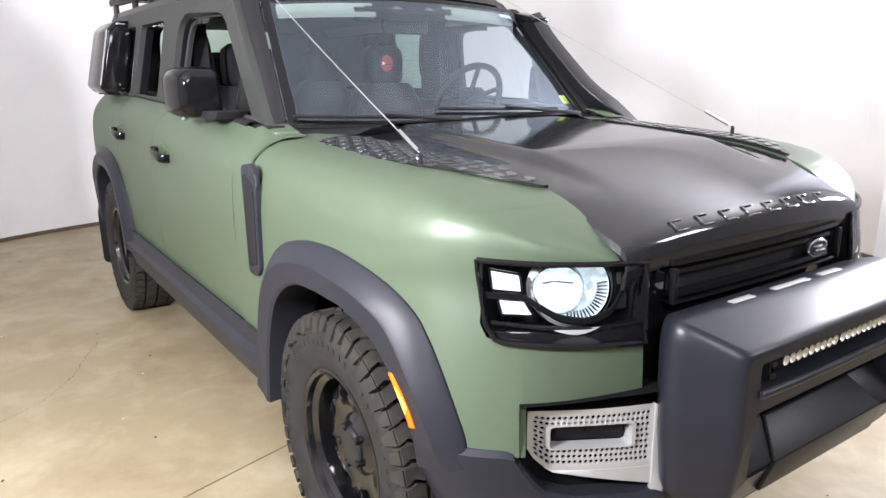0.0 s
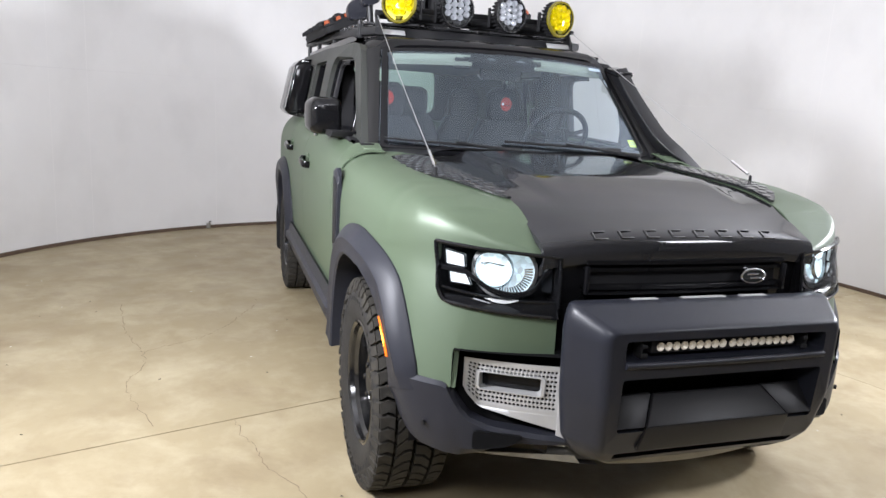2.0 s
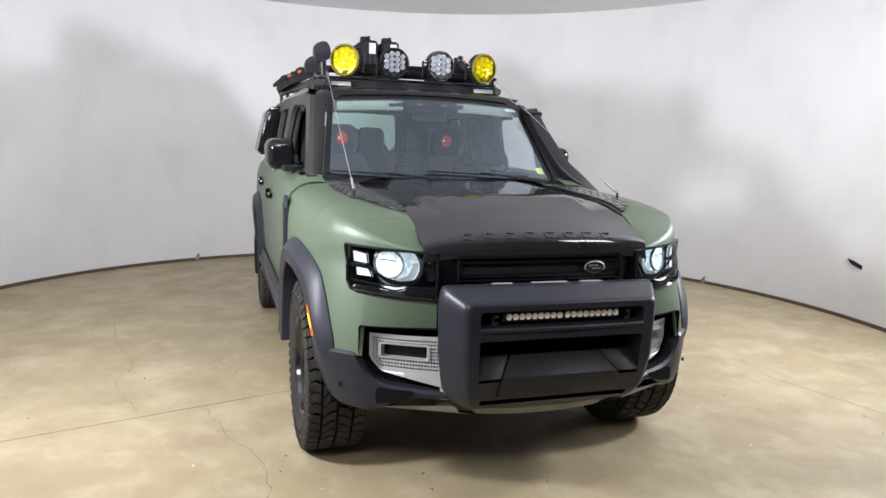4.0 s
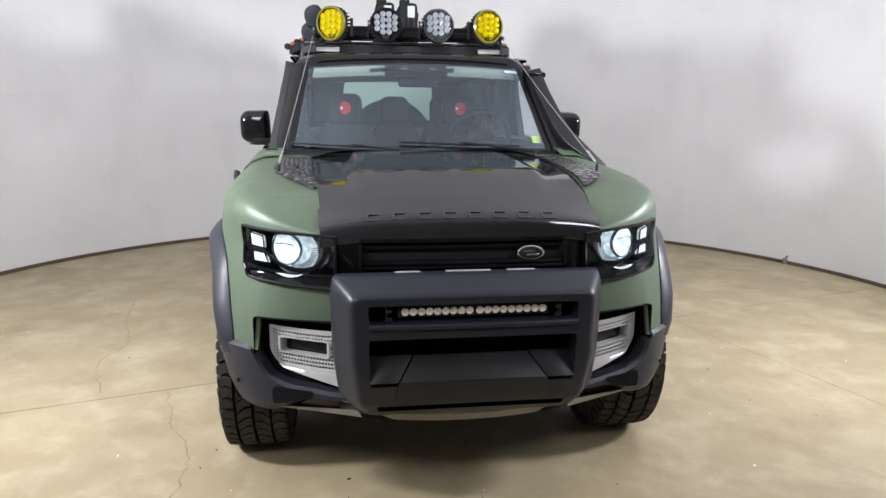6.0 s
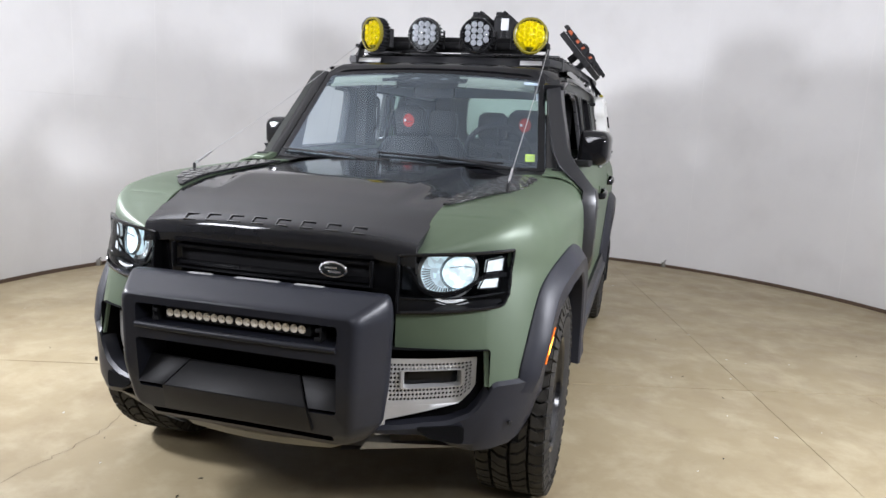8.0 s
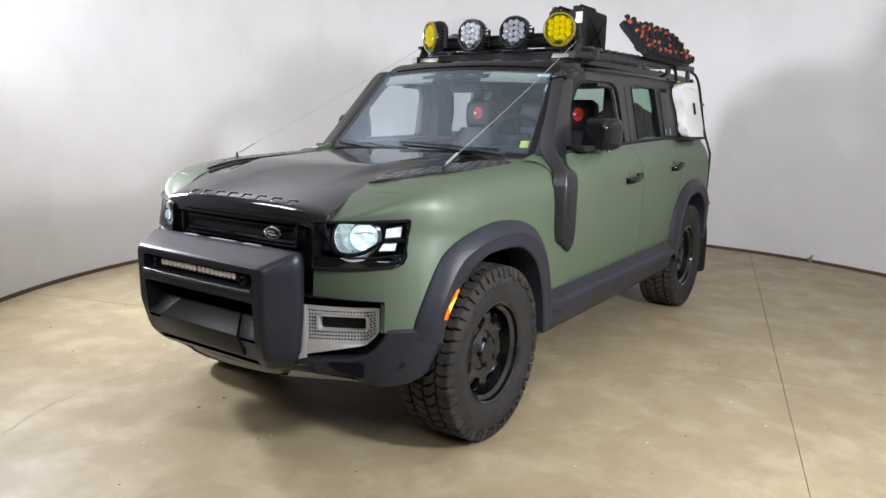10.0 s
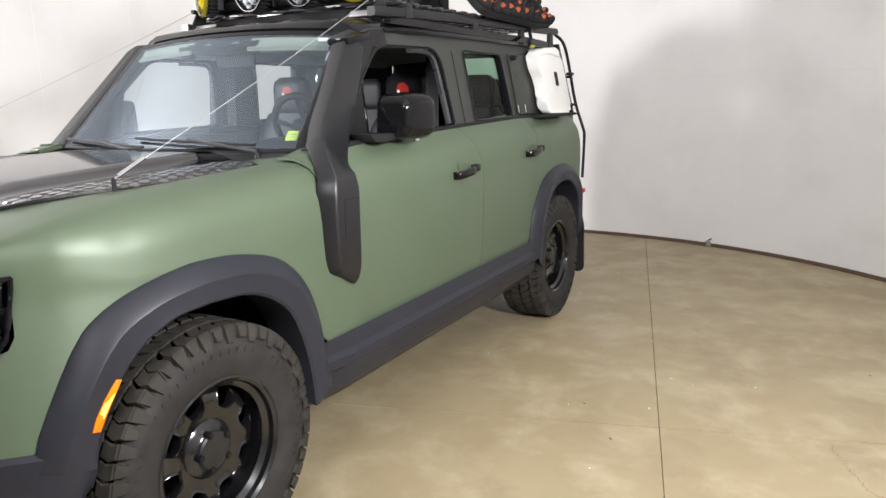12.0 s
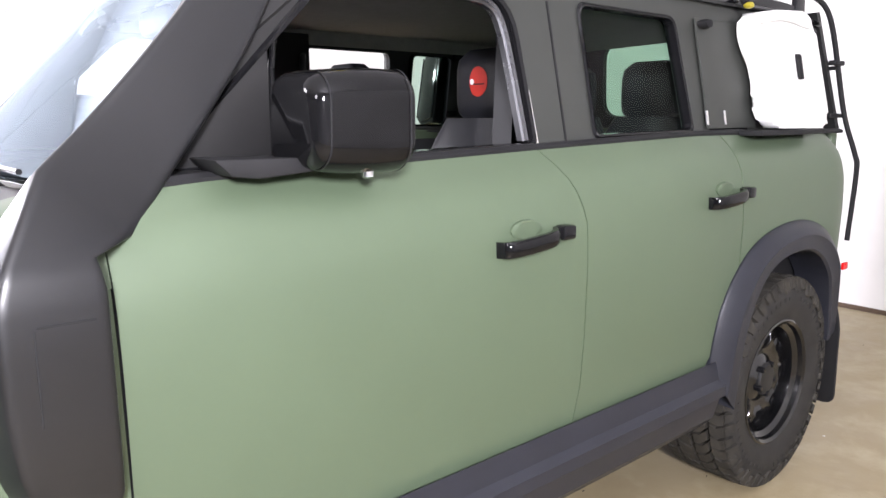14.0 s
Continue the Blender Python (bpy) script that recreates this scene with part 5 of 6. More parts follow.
        part("fog_lamp", bm, GLOSS, bumper, "dark fog lamp lens", smooth=False)
    # silver skid plate under the nose
    bm = bmesh.new()
    rows = []
    for k in range(25):
        x = lerp(-0.46, 0.46, k / 24)
        e = abs(x) / 0.46
        z = lerp(0.418, 0.43, min(1, e ** 2)) - (0.012 if e < 0.6 else 0) - 0.02 * max(0, e - 0.85)
        y = -0.775 + 0.07 * e ** 2 + 0.12 * max(0, e - 0.85)
        rows.append([(x, y + 0.10, z - 0.06), (x, y + 0.01, z - 0.03), (x, y - 0.006, z), (x, y, z + 0.03), (x, y + 0.03, z + 0.05)])
    sheet(bm, rows)
    thicken(part("skid_plate", bm, DULL_METAL, car, "dull silver skid plate below the front guard"), 0.008)


def build_guard():
    """The black front guard: a deep frame with two openings."""
    face_y = lambda z: poly([(0.42, -0.82), (0.46, -0.862), (0.50, -0.892), (0.56, -0.915), (0.65, -0.928), (0.88, -0.928)], z)
    half = lambda z: poly([(0.43, 0.33), (0.49, 0.372), (0.56, 0.392), (0.88, 0.402)], z)
    outline = [(-half(0.875), 0.880), (half(0.875), 0.880), (half(0.65), 0.65), (half(0.50), 0.50), (half(0.44), 0.445), (-half(0.44), 0.445), (-half(0.50), 0.50), (-half(0.65), 0.65)]
    outline = rounded(outline, [0.03, 0.03, 0.02, 0.05, 0.05, 0.05, 0.05, 0.02], 6)
    upper = rounded([(-0.358, 0.858), (0.358, 0.858), (0.358, 0.796), (-0.358, 0.796)], 0.012, 3)
    lower = rounded([(-0.358, 0.742), (0.358, 0.742), (0.355, 0.572), (-0.355, 0.572)], 0.012, 3)
    slot = rounded([(-0.332, 0.488), (0.332, 0.488), (0.33, 0.463), (-0.33, 0.463)], 0.006, 2)
    bm = bmesh.new()
    plate(bm, outline, [upper, lower, slot], lambda u, v: Vector((u, face_y(v) + 0.012 * (u / 0.42) ** 2, v)))
    guard = part("front_guard", bm, GUARD, car, "satin black front guard with a light bar", angle=30)
    # walls of the openings, and the bevelled outer shell
    bm = bmesh.new()
    for loop, depth in ((upper, 0.10), (lower, 0.16), (slot, 0.06)):
        rows = [[Vector((u, face_y(v) + 0.012 * (u / 0.42) ** 2 + d, v)) for d in (0.0, 0.006, depth)] for u, v in loop + loop[:1]]
        sheet(bm, rows)
    part("guard_reveal", bm, GUARD, guard)
    bm = bmesh.new()
    shell = []
    for u, v in outline:
        a = Vector((u, face_y(v) + 0.012 * (u / 0.42) ** 2, v))
        sx = 1 if u > 0 else -1
        topp = poly([(0.855, 0.0), (0.8795, 1.0)], v)
        lowp = poly([(0.448, 1.0), (0.52, 0.0)], v)
        b = Vector((sx * (abs(u) + 0.084 - 0.030 * lowp), -0.795 + 0.015 * lowp, v + 0.058 * topp - 0.012 * lowp))
        c = Vector((b.x + sx * 0.002, -0.762, b.z + 0.002 * topp))
        d = Vector((b.x - sx * 0.06, -0.70, c.z - 0.02 * topp))
        flat = Vector((b.x - a.x, 0, b.z - a.z)).normalized()
        q = a + flat * 0.016
        bend = lambda p0, p1, p2, n: [(1 - k / n) ** 2 * p0 + 2 * (k / n) * (1 - k / n) * p1 + (k / n) ** 2 * p2 for k in range(n + 1)]
        shell.append(bend(a, q, q.lerp(b, 0.22), 5) + [q.lerp(b, 0.5)] + bend(q.lerp(b, 0.84), b, b.lerp(c, 0.5), 4) + bend(b.lerp(c, 0.55), c, c.lerp(d, 0.35), 3) + [d])
    sheet(bm, [*shell, shell[0]])
    part("guard_shell", bm, GUARD, guard, "bevelled satin black shell of the guard", angle=60)
    # dark backs of the openings, and the slanted panel in the lower one
    bm = bmesh.new()
    box(bm, (0, -0.80, 0.825), (0.80, 0.02, 0.10))
    box(bm, (0, -0.755, 0.64), (0.80, 0.02, 0.2))
    part("guard_back", bm, VOID, guard, smooth=False)
    # slanted apron in the lower opening, its middle proud of the sides, carried on down the face
    for x0, x1, x2, x3, x4, x5, proud in ((-0.36, -0.262, -0.205, -0.36, -0.36, -0.272, 0.0), (-0.258, 0.258, 0.20, -0.20, -0.268, 0.268, 0.007), (0.262, 0.36, 0.36, 0.205, 0.272, 0.36, 0.0)):
        bm = bmesh.new()
        prism(bm, [(x0, 0.0), (x1, 0.0), (x2, 0.075), (x3, 0.075)], lambda u, v, d: Vector((u, -0.914 + v * 0.95 + d - proud, 0.586 + v * 1.0)), 0.0, 0.012, 0.003)
        if proud:
            prism(bm, [(x0, 0.590), (x1, 0.590), (x5, 0.502), (x4, 0.502)], lambda u, v, d: Vector((u, face_y(v) + 0.012 * (u / 0.42) ** 2 - d, v)), -0.006, proud, 0.003)
        part("guard_apron", bm, APRON, guard, "dark grey slanted apron panel", angle=30)
    # crossbar rounding
    bm = bmesh.new()
    tube(bm, [(-0.356, -0.921, 0.786), (-0.2, -0.927, 0.786), (0, -0.928, 0.786), (0.2, -0.927, 0.786), (0.356, -0.921, 0.786)], 0.010, 10)
    part("guard_crossbar", bm, GUARD, guard)
    # light bar: housing, two rows of reflectors, brackets
    bm = bmesh.new()
    box(bm, (0, -0.865, 0.831), (0.52, 0.06, 0.045), 0.006)
    bar = part("light_bar", bm, BLACK, guard, "slim light bar with round reflectors")
    bm = bmesh.new()
    lathe(bm, [(0.001, 0.004), (0.004, 0.004), (0.006, 0.0), (0.0125, 0.007), (0.0136, 0.009)], 12, lambda u, v, d: Vector((u, -d, v)), cap=False)
    pieces("bar_reflector", bm, LED, bar, [Matrix.Translation((g * 0.1265 + (k - 4) * 0.0272, -0.896, 0.833)) for g in (-1, 1) for k in range(9)], "warm silver reflector")
    for s in (-1, 1):
        bm = bmesh.new()
        box(bm, (s * 0.298, -0.885, 0.824), (0.006, 0.04, 0.05), 0.001)
        box(bm, (s * 0.29, -0.905, 0.808), (0.022, 0.006, 0.014), 0.001)
        tube(bm, [(s * 0.298, -0.905, 0.836), (s * 0.282, -0.905, 0.836)], 0.006, 8)
        part("bar_bracket", bm, BLACK, guard, "small black bracket")
    for x0, x1 in ((-0.26, -0.17), (-0.08, 0.08), (0.14, 0.24)):
        bm = bmesh.new()
        box(bm, ((x0 + x1) / 2, -0.768, 0.938), (x1 - x0, 0.02, 0.005), 0.0015)
        part("guard_clip", bm, SILVER, guard, "pale metal strip on the guard's upper edge")


# ---- wheels ----
def build_wheel():
    place = lambda u, v, d: Vector((d, u, v))     # d is outwards
    bm = bmesh.new()
    lathe(bm, [(0.236, 0.118), (0.243, 0.121), (0.236, 0.124), (0.226, 0.116), (0.222, 0.098), (0.205, 0.085), (0.205, 0.02), (0.19, -0.08)], 56, place, cap=False)
    w = rim = part("wheel", bm, RIM, car, "black steel wheel with a chunky all-terrain tyre")
    bm = bmesh.new()
    lathe(bm, [(0.232, 0.085), (0.240, 0.118), (0.262, 0.128), (0.30, 0.136), (0.335, 0.138), (0.360, 0.131), (0.373, 0.116), (0.377, 0.098), (0.378, 0.05), (0.378, -0.05), (0.372, -0.098), (0.366, -0.114), (0.365, -0.132), (0.30, -0.136), (0.24, -0.118), (0.232, -0.085)], 64, place, cap=False)
    part("tyre", bm, RUBBER, w, "worn black all-terrain tyre")
    # tread blocks: two staggered centre rows and shoulder lugs that wrap over the edge
    bm = bmesh.new()
    rnd = random.Random(2)
    n = 50
    for k in range(n):
        for row in range(4):
            a = 2 * math.pi * (k + (0.5 if row % 2 else 0.0) + rnd.uniform(-0.06, 0.06)) / n
            half = math.pi / n * (0.84 if row < 2 else 0.86)
            if row < 2:
                d0, d1 = ((0.005, 0.066), (-0.066, -0.005))[row]
                skew = 0.35 * (1 if row else -1)
            else:
                d0, d1 = ((0.074, 0.128), (-0.128, -0.074))[row - 2]
                skew = 0.0
            pts = []
            dm = lerp(d0, d1, rnd.uniform(0.4, 0.6))
            for dd, aa in ((d0, -half), (dm, -half * 0.45), (d1, -half), (d1, half), (dm, half * 1.5), (d0, half)):
                jag = (dd - (d0 + d1) / 2) * skew * 4
                pts.append((dd, a + aa + jag))
            lo, hi = [], []
            for dd, aa in pts:
                e = abs(dd)
                r0, r1 = (0.374, 0.41) if e < 0.1 else (0.366, 0.406)
                lo.append(bm.verts.new(place(r0 * math.cos(aa), r0 * math.sin(aa), dd)))
                da = (a - aa) * 0.07
                hi.append(bm.verts.new(place(r1 * math.cos(aa + da), r1 * math.sin(aa + da), lerp(dd, (d0 + d1) / 2, 0.08))))
            bm.faces.new(hi)
            for i in range(6):
                bm.faces.new((lo[i], lo[(i + 1) % 6], hi[(i + 1) % 6], hi[i]))
        # side lugs
        for sgn in (1, -1):
            a = 2 * math.pi * k / n
            hw = math.pi / n * (0.88 if k % 2 else 0.80)
            depth = 0.348 if k % 2 else 0.362
            lo = [bm.verts.new(place(r * math.cos(a + q), r * math.sin(a + q), sgn * d)) for r, q, d in ((depth, -hw * 0.7, 0.134), (depth, hw * 0.7, 0.134), (0.375, hw, 0.105), (0.375, -hw, 0.105))]
            hi = [bm.verts.new(place(r * math.cos(a + q), r * math.sin(a + q), sgn * d)) for r, q, d in ((depth + 0.004, -hw * 0.62, 0.1415), (depth + 0.004, hw * 0.62, 0.1415), (0.400, hw * 0.93, 0.130), (0.400, -hw * 0.93, 0.130))]
            bm.faces.new(hi)
            for i in range(4):
                bm.faces.new((lo[i], lo[(i + 1) % 4], hi[(i + 1) % 4], hi[i]))
    part("tread", bm, TREAD, w, "chunky staggered tread blocks", smooth=False)
    # small raised ticks round the sidewall
    bm = bmesh.new()
    box(bm, (0, 0, 0), (0.003, 0.016, 0.006))
    pieces("sidewall_tick", bm, RUBBER, w, [Matrix.Rotation(2 * math.pi * k / 60, 4, "X") @ Matrix.Translation((0.1385, 0.327, 0)) for k in range(60) if k % 15 not in (6, 7)])
    # rim barrel and disc with eight slots
    dep = lambda r: poly([(0.0, 0.062), (0.075, 0.060), (0.095, 0.052), (0.12, 0.058), (0.15, 0.064), (0.185, 0.052), (0.205, 0.03)], r)
    bm = bmesh.new()
    N = 8
    for k in range(N):
        a0 = 2 * math.pi * k / N
        m = 24
        outer, hole = [], []
        r1, r2, th = 0.095, 0.206, math.pi / N
        for j in range(m):
            t = 8 * j / m
            side, f = int(t // 2), (t % 2) - 1
            u, v = ((f, -1), (1, f), (-f, 1), (-1, -f))[side]
            outer.append((lerp(r1, r2, (v + 1) / 2), a0 + th * u))
            ang = math.atan2(v, u)
            ca, sa = math.cos(ang), math.sin(ang)
            hole.append((0.164 + 0.030 * math.copysign(abs(sa) ** 0.7, sa), a0 + 0.195 * math.copysign(abs(ca) ** 0.7, ca)))
        rows = []
        for (r, a), (hr, ha) in zip(outer + outer[:1], hole + hole[:1]):
            row = []
            for g, dd in ((0, 0), (0.4, 0), (0.75, 0.0), (0.93, 0.004), (1.0, 0.0), (1.0, -0.025)):
                rr, aa = lerp(r, hr, g), lerp(a, ha, g)
                row.append(place(rr * math.cos(aa), rr * math.sin(aa), dep(rr) + dd))
            rows.append(row)
        sheet(bm, rows)
    bmesh.ops.remove_doubles(bm, verts=bm.verts, dist=0.0004)
    lathe(bm, [(0.0955, 0.0515), (0.085, 0.060), (0.066, 0.066), (0.060, 0.072)], 40, place, cap=False)
    part("wheel_disc", bm, RIM, w, "gloss black slotted steel disc", angle=45)
    bm = bmesh.new()
    lathe(bm, [(0.062, 0.06), (0.062, 0.078), (0.056, 0.084), (0.03, 0.087), (0.001, 0.087)], 24, place)
    part("centre_cap", bm, SATIN, rim)
    for k in range(5):
        a = 2 * math.pi * (k + 0.25) / 5
        bm = bmesh.new()
        lathe(bm, [(0.013, 0.06), (0.013, 0.086), (0.009, 0.091), (0.001, 0.092)], 6, lambda u, v, d: place(u + 0.06 * math.cos(a), v + 0.06 * math.sin(a), d))
        part("wheel_nut", bm, GLOSS, rim)
    bm = bmesh.new()
    lathe(bm, [(0.19, -0.05), (0.06, -0.05), (0.001, -0.05)], 32, place)
    part("brake_disc", bm, BLACK, w)
    return w


# ---- snorkel, side vent, cables ----
def build_snorkel():
    # one tapering shell: a chamfered box on the wing that turns into the tube along the pillar
    face = lambda z: poly([(0.81, 0.968), (0.835, 0.988), (0.88, 1.002), (1.15, 1.007), (1.21, 0.996), (1.25, 0.965)], z)
    front = lambda z: poly([(0.81, 0.552), (0.835, 0.530), (0.88, 0.518), (0.98, 0.508), (1.13, 0.506), (1.17, 0.512), (1.21, 0.526), (1.25, 0.545)], z)
    ring = rounded([(-1, -1), (1, -1), (1, 1), (-1, 1)], 0.22, 4)
    rows = []
    for z in (0.820, 0.824, 0.838, 0.864, 0.90, 1.0, 1.08, 1.14, 1.165, 1.185, 1.21):
        rear = poly([(0.83, 0.682), (0.86, 0.692), (1.17, 0.692), (1.25, 0.675)], z)
        c = [(0.935, rear), (0.935, front(z)), (face(z), front(z) + 0.036), (face(z), rear - 0.008)]
        drop = 0.0 if z > 0.83 else 0.004
        row = []
        for u, v in ring:
            u, v = (u + 1) / 2, (v + 1) / 2
            x0, y0 = lerp(c[0][0], c[1][0], u), lerp(c[0][1], c[1][1], u)
            x1, y1 = lerp(c[3][0], c[2][0], u), lerp(c[3][1], c[2][1], u)
            row.append(Vector((lerp(x0, x1, v) - drop, lerp(y0, y1, v), z + 0.058 * (u - 0.5) * poly([(0.824, 1), (0.94, 0)], z))))
        rows.append(row)
    path = smooth_line([(0.95, 0.60, 1.17), (0.87, 0.68, 1.256), (0.808, 0.777, 1.347), (0.769, 0.89, 1.47), (0.733, 0.992, 1.594), (0.708, 1.069, 1.708)], 22)
    for i, p in enumerate(path):
        if i < 5:
            continue
        d = (path[min(i + 1, 22)] - path[max(i - 1, 0)]).normalized()
        side = Vector((1, 0, 0.25)).normalized()
        fwd = side.cross(d).normalized()
        w, h = poly([(0, 0.07), (4, 0.084), (22, 0.058)], i), lerp(0.044, 0.036, i / 22)
        rows.append([p + fwd * w * u + side * h * v for u, v in ring])
    bm = bmesh.new()
    vs = sheet(bm, rows, close=True)
    bm.faces.new(vs[0])
    bm.faces.new(vs[-1])
    snork = part("snorkel", bm, SNORKEL, car, "satin black raised air intake running up the pillar", angle=38)
    # thin black bars that paint the shade line of a soft crease
    bm = bmesh.new()
    for edge in ([(0.588, 1.1225), (0.664, 1.1225), (0.664, 1.1255), (0.588, 1.1255)], [(0.5825, 0.98), (0.5850, 0.98), (0.5865, 1.121), (0.5835, 1.121)]):
        prism(bm, edge, lambda u, v, d: Vector((face(v) - 0.004 + d, u, v)), 0.0, 0.0054)
    part("intake_crease", bm, BLACK, snork)
    bm = bmesh.new()
    p = path[-1] + Vector((0, 0.005, 0.012))
    box(bm, p, (0.11, 0.17, 0.03), 0.01, Matrix.Rotation(radians(12), 4, "X"))
    part("intake_cap", bm, GLOSS, snork)
    # the matching side vent of the other wing
    bm = bmesh.new()
    prism(bm, rounded([(0.43, 1.15), (0.445, 0.86), (0.475, 0.825), (0.555, 0.825), (0.565, 1.185), (0.46, 1.20)], 0.02, 3), lambda u, v, d: Vector((-0.95 - d, u, v)), 0.0, 0.018, 0.006)
    vent = part("side_vent", bm, PLASTIC, car, "dark grey vent panel on the wing")
    bm = bmesh.new()
    prism(bm, rounded([(0.455, 1.13), (0.465, 0.87), (0.54, 0.85), (0.545, 1.16)], 0.015, 3), lambda u, v, d: Vector((-0.967 - d, u, v)), 0.0, 0.004, 0.002)
    part("vent_inset", bm, BLACK, vent)


def build_cables():
    for s in (-1, 1):
        t = thing("brush_cable", "thin steel branch-deflector cable from bonnet to roof rack", "cable", "branch-deflector cables")
        a, b = Vector((s * 0.70, -0.10, 1.262)), Vector((s * 0.60, 1.47, 1.955))
        bm = bmesh.new()
        tube(bm, [a.lerp(b, k / 12) - Vector((0, 0, 0.012 * math.sin(math.pi * k / 12))) for k in range(13)], 0.0017, 6)
        part("wire", bm, STEEL, t, "pale braided steel wire")
        bm = bmesh.new()
        tube(bm, [a.lerp(b, 0.01), a.lerp(b, 0.075)], 0.0062, 8)
        part("turnbuckle", bm, CHROME, t)
        bm = bmesh.new()
        lathe(bm, [(0.014, -0.04), (0.014, -0.030), (0.007, -0.026), (0.006, 0.0), (0.001, 0.005)], 12, lambda u, v, d: a + Vector((u, v, d)))
        part("anchor", bm, BLACK, t)
        bm = bmesh.new()
        lathe(bm, [(0.012, -0.012), (0.012, 0.012), (0.001, 0.014)], 10, lambda u, v, d: b + Vector((u, d, v)))
        part("end_hook", bm, BLACK, t)


# ---- cabin inside ----
def build_inside():
    bm = bmesh.new()
    rows = []
    for k in range(21):
        x = lerp(-0.79, 0.79, k / 20)
        e = (x / 0.74) ** 2
        hump = 0.045 * math.exp(-((x - 0.39) / 0.19) ** 2)
        rows.append([(x, 0.66 + 0.08 * e, 1.235), (x, 0.80 + 0.05 * e, 1.262), (x, 1.02, 1.275 + hump), (x, 1.10, 1.27 + hump), (x, 1.13, 1.22), (x, 1.10, 1.0), (x, 1.0, 0.7)])
    sheet(bm, rows)
    part("dashboard", bm, FABRIC, car, "black dashboard")
    bm = bmesh.new()
    box(bm, (0, 2.1, 0.62), (1.62, 3.0, 0.06))
    for s in (-1, 1):
        box(bm, (s * 0.80, 2.1, 0.962), (0.06, 2.9, 0.665))
    part("cabin_trim", bm, BLACK, car, "black cabin floor and door linings", smooth=False)
    # steering wheel
    c, ax = Vector((0.40, 1.16, 1.33)), Matrix.Rotation(radians(-62), 4, "X")
    bm = bmesh.new()
    pts = [c + ax @ Vector((0.185 * math.cos(2 * math.pi * k / 32), 0.185 * math.sin(2 * math.pi * k / 32), 0)) for k in range(33)]
    tube(bm, pts, 0.016, 8, cap=False)
    sw = part("steering_wheel", bm, FABRIC, car, "black leather steering wheel")
    bm = bmesh.new()
    box(bm, c, (0.15, 0.13, 0.05), 0.02, ax)
    for a in (-160, -20, -90):
        tube(bm, [c, c + ax @ Vector((0.18 * math.cos(radians(a)), 0.18 * math.sin(radians(a)), 0))], 0.013, 6)
    tube(bm, [c, c + ax @ Vector((0, -0.02, -0.28))], 0.035, 8)
    part("wheel_spokes", bm, BLACK, sw)

    def seat(x, y, wide, patch, head=True):
        st = thing("car_seat", "black leather car seat" + (" with a round red patch on its headrest" if patch else ""), "car seat", "seats of the car")
        bm = bmesh.new()
        box(bm, (x, y - 0.22, 0.86), (wide, 0.52, 0.2), 0.06, None, 3)
        part("seat_cushion", bm, FABRIC, st)
        bm = bmesh.new()
        rows = []
        for k in range(9):
            f = k / 8
            z = lerp(0.86, 1.40, f)
            w = wide * poly([(0, 0.9), (0.5, 1.0), (0.8, 0.92), (1, 0.62)], f) / 2
            yy = y + 0.06 + f * 0.10
            rows.append([(x + a * w, yy + b * 0.07, z) for a, b in rounded([(-1, -1), (1, -1), (1, 1), (-1, 1)], 0.5, 4)])
        vs = sheet(bm, rows, close=True)
        bm.faces.new(vs[-1])
        part("seat_back", bm, FABRIC, st)
        if head:
            bm = bmesh.new()
            rows = []
            for k in range(9):
                f = k / 8
                g = 0.62 + 0.38 * (1 - abs(2 * f - 1) ** 4) ** 0.5
                rows.append([(x + a * 0.118 * g, y + 0.165 + b * 0.055 * g, lerp(1.385, 1.612, f)) for a, b in rounded([(-1, -1), (1, -1), (1, 1), (-1, 1)], 0.42, 4)])
            vs = sheet(bm, rows, close=True)
            bm.faces.new(vs[0])
            bm.faces.new(vs[-1])
            hr = part("headrest", bm, FABRIC, st, "black padded headrest")
            bm = bmesh.new()
            for a in (-0.05, 0.05):
                tube(bm, [(x + a, y + 0.165, 1.36), (x + a, y + 0.165, 1.43)], 0.008, 6)
            part("headrest_post", bm, BLACK, st)
            if patch:
                bm = bmesh.new()
                lathe(bm, [(1, 0), (1, 0.004), (0.001, 0.005)], 24, lambda u, v, d: Vector((x + u * 0.040 * (1 + 0.05 * math.sin(9 * u)), y + 0.112 - d, 1.512 + v * 0.046)))
                part("red_patch", bm, RED, hr, "round red cloth patch")
                bm = bmesh.new()
                lathe(bm, [(1, 0), (1, 0.002), (0.001, 0.003)], 12, lambda u, v, d: Vector((x - 0.024 + u * 0.008, y + 0.106 - d, 1.512 + v * 0.009)))
                part("patch_dot", bm, PAPER, hr)
                bm = bmesh.new()
                box(bm, (x + 0.004, y + 0.1065, 1.504), (0.05, 0.002, 0.004))
                part("patch_bar", bm, BLACK, hr)
    for s in (-1, 1):
        seat(s * 0.41, 1.85, 0.50, True)
    for x in (-0.42, 0.0, 0.42):
        seat(x, 2.72, 0.44, False)
    # sun visors, overhead camera box, rear-view mirror
    for s in (-1, 1):
        bm = bmesh.new()
        rows = [[screen_point(s * lerp(0.27, 0.88, k / 10), lerp(0.945, 0.845, j / 3), -0.02 - 0.01 * math.sin(math.pi * j / 3)) for j in range(4)] for k in range(11)]
        sheet(bm, rows)
        thicken(part("sun_visor", bm, VISOR, car, "pale cloth sun visor folded against the windscreen"), 0.014)
    bm = bmesh.new()
    prism(bm, rounded([(-0.24, 0.96), (0.24, 0.96), (0.22, 0.875), (-0.02, 0.86), (-0.20, 0.875)], 0.015, 3), lambda u, v, d: screen_point(u / 0.68, v, d), -0.05, -0.01)
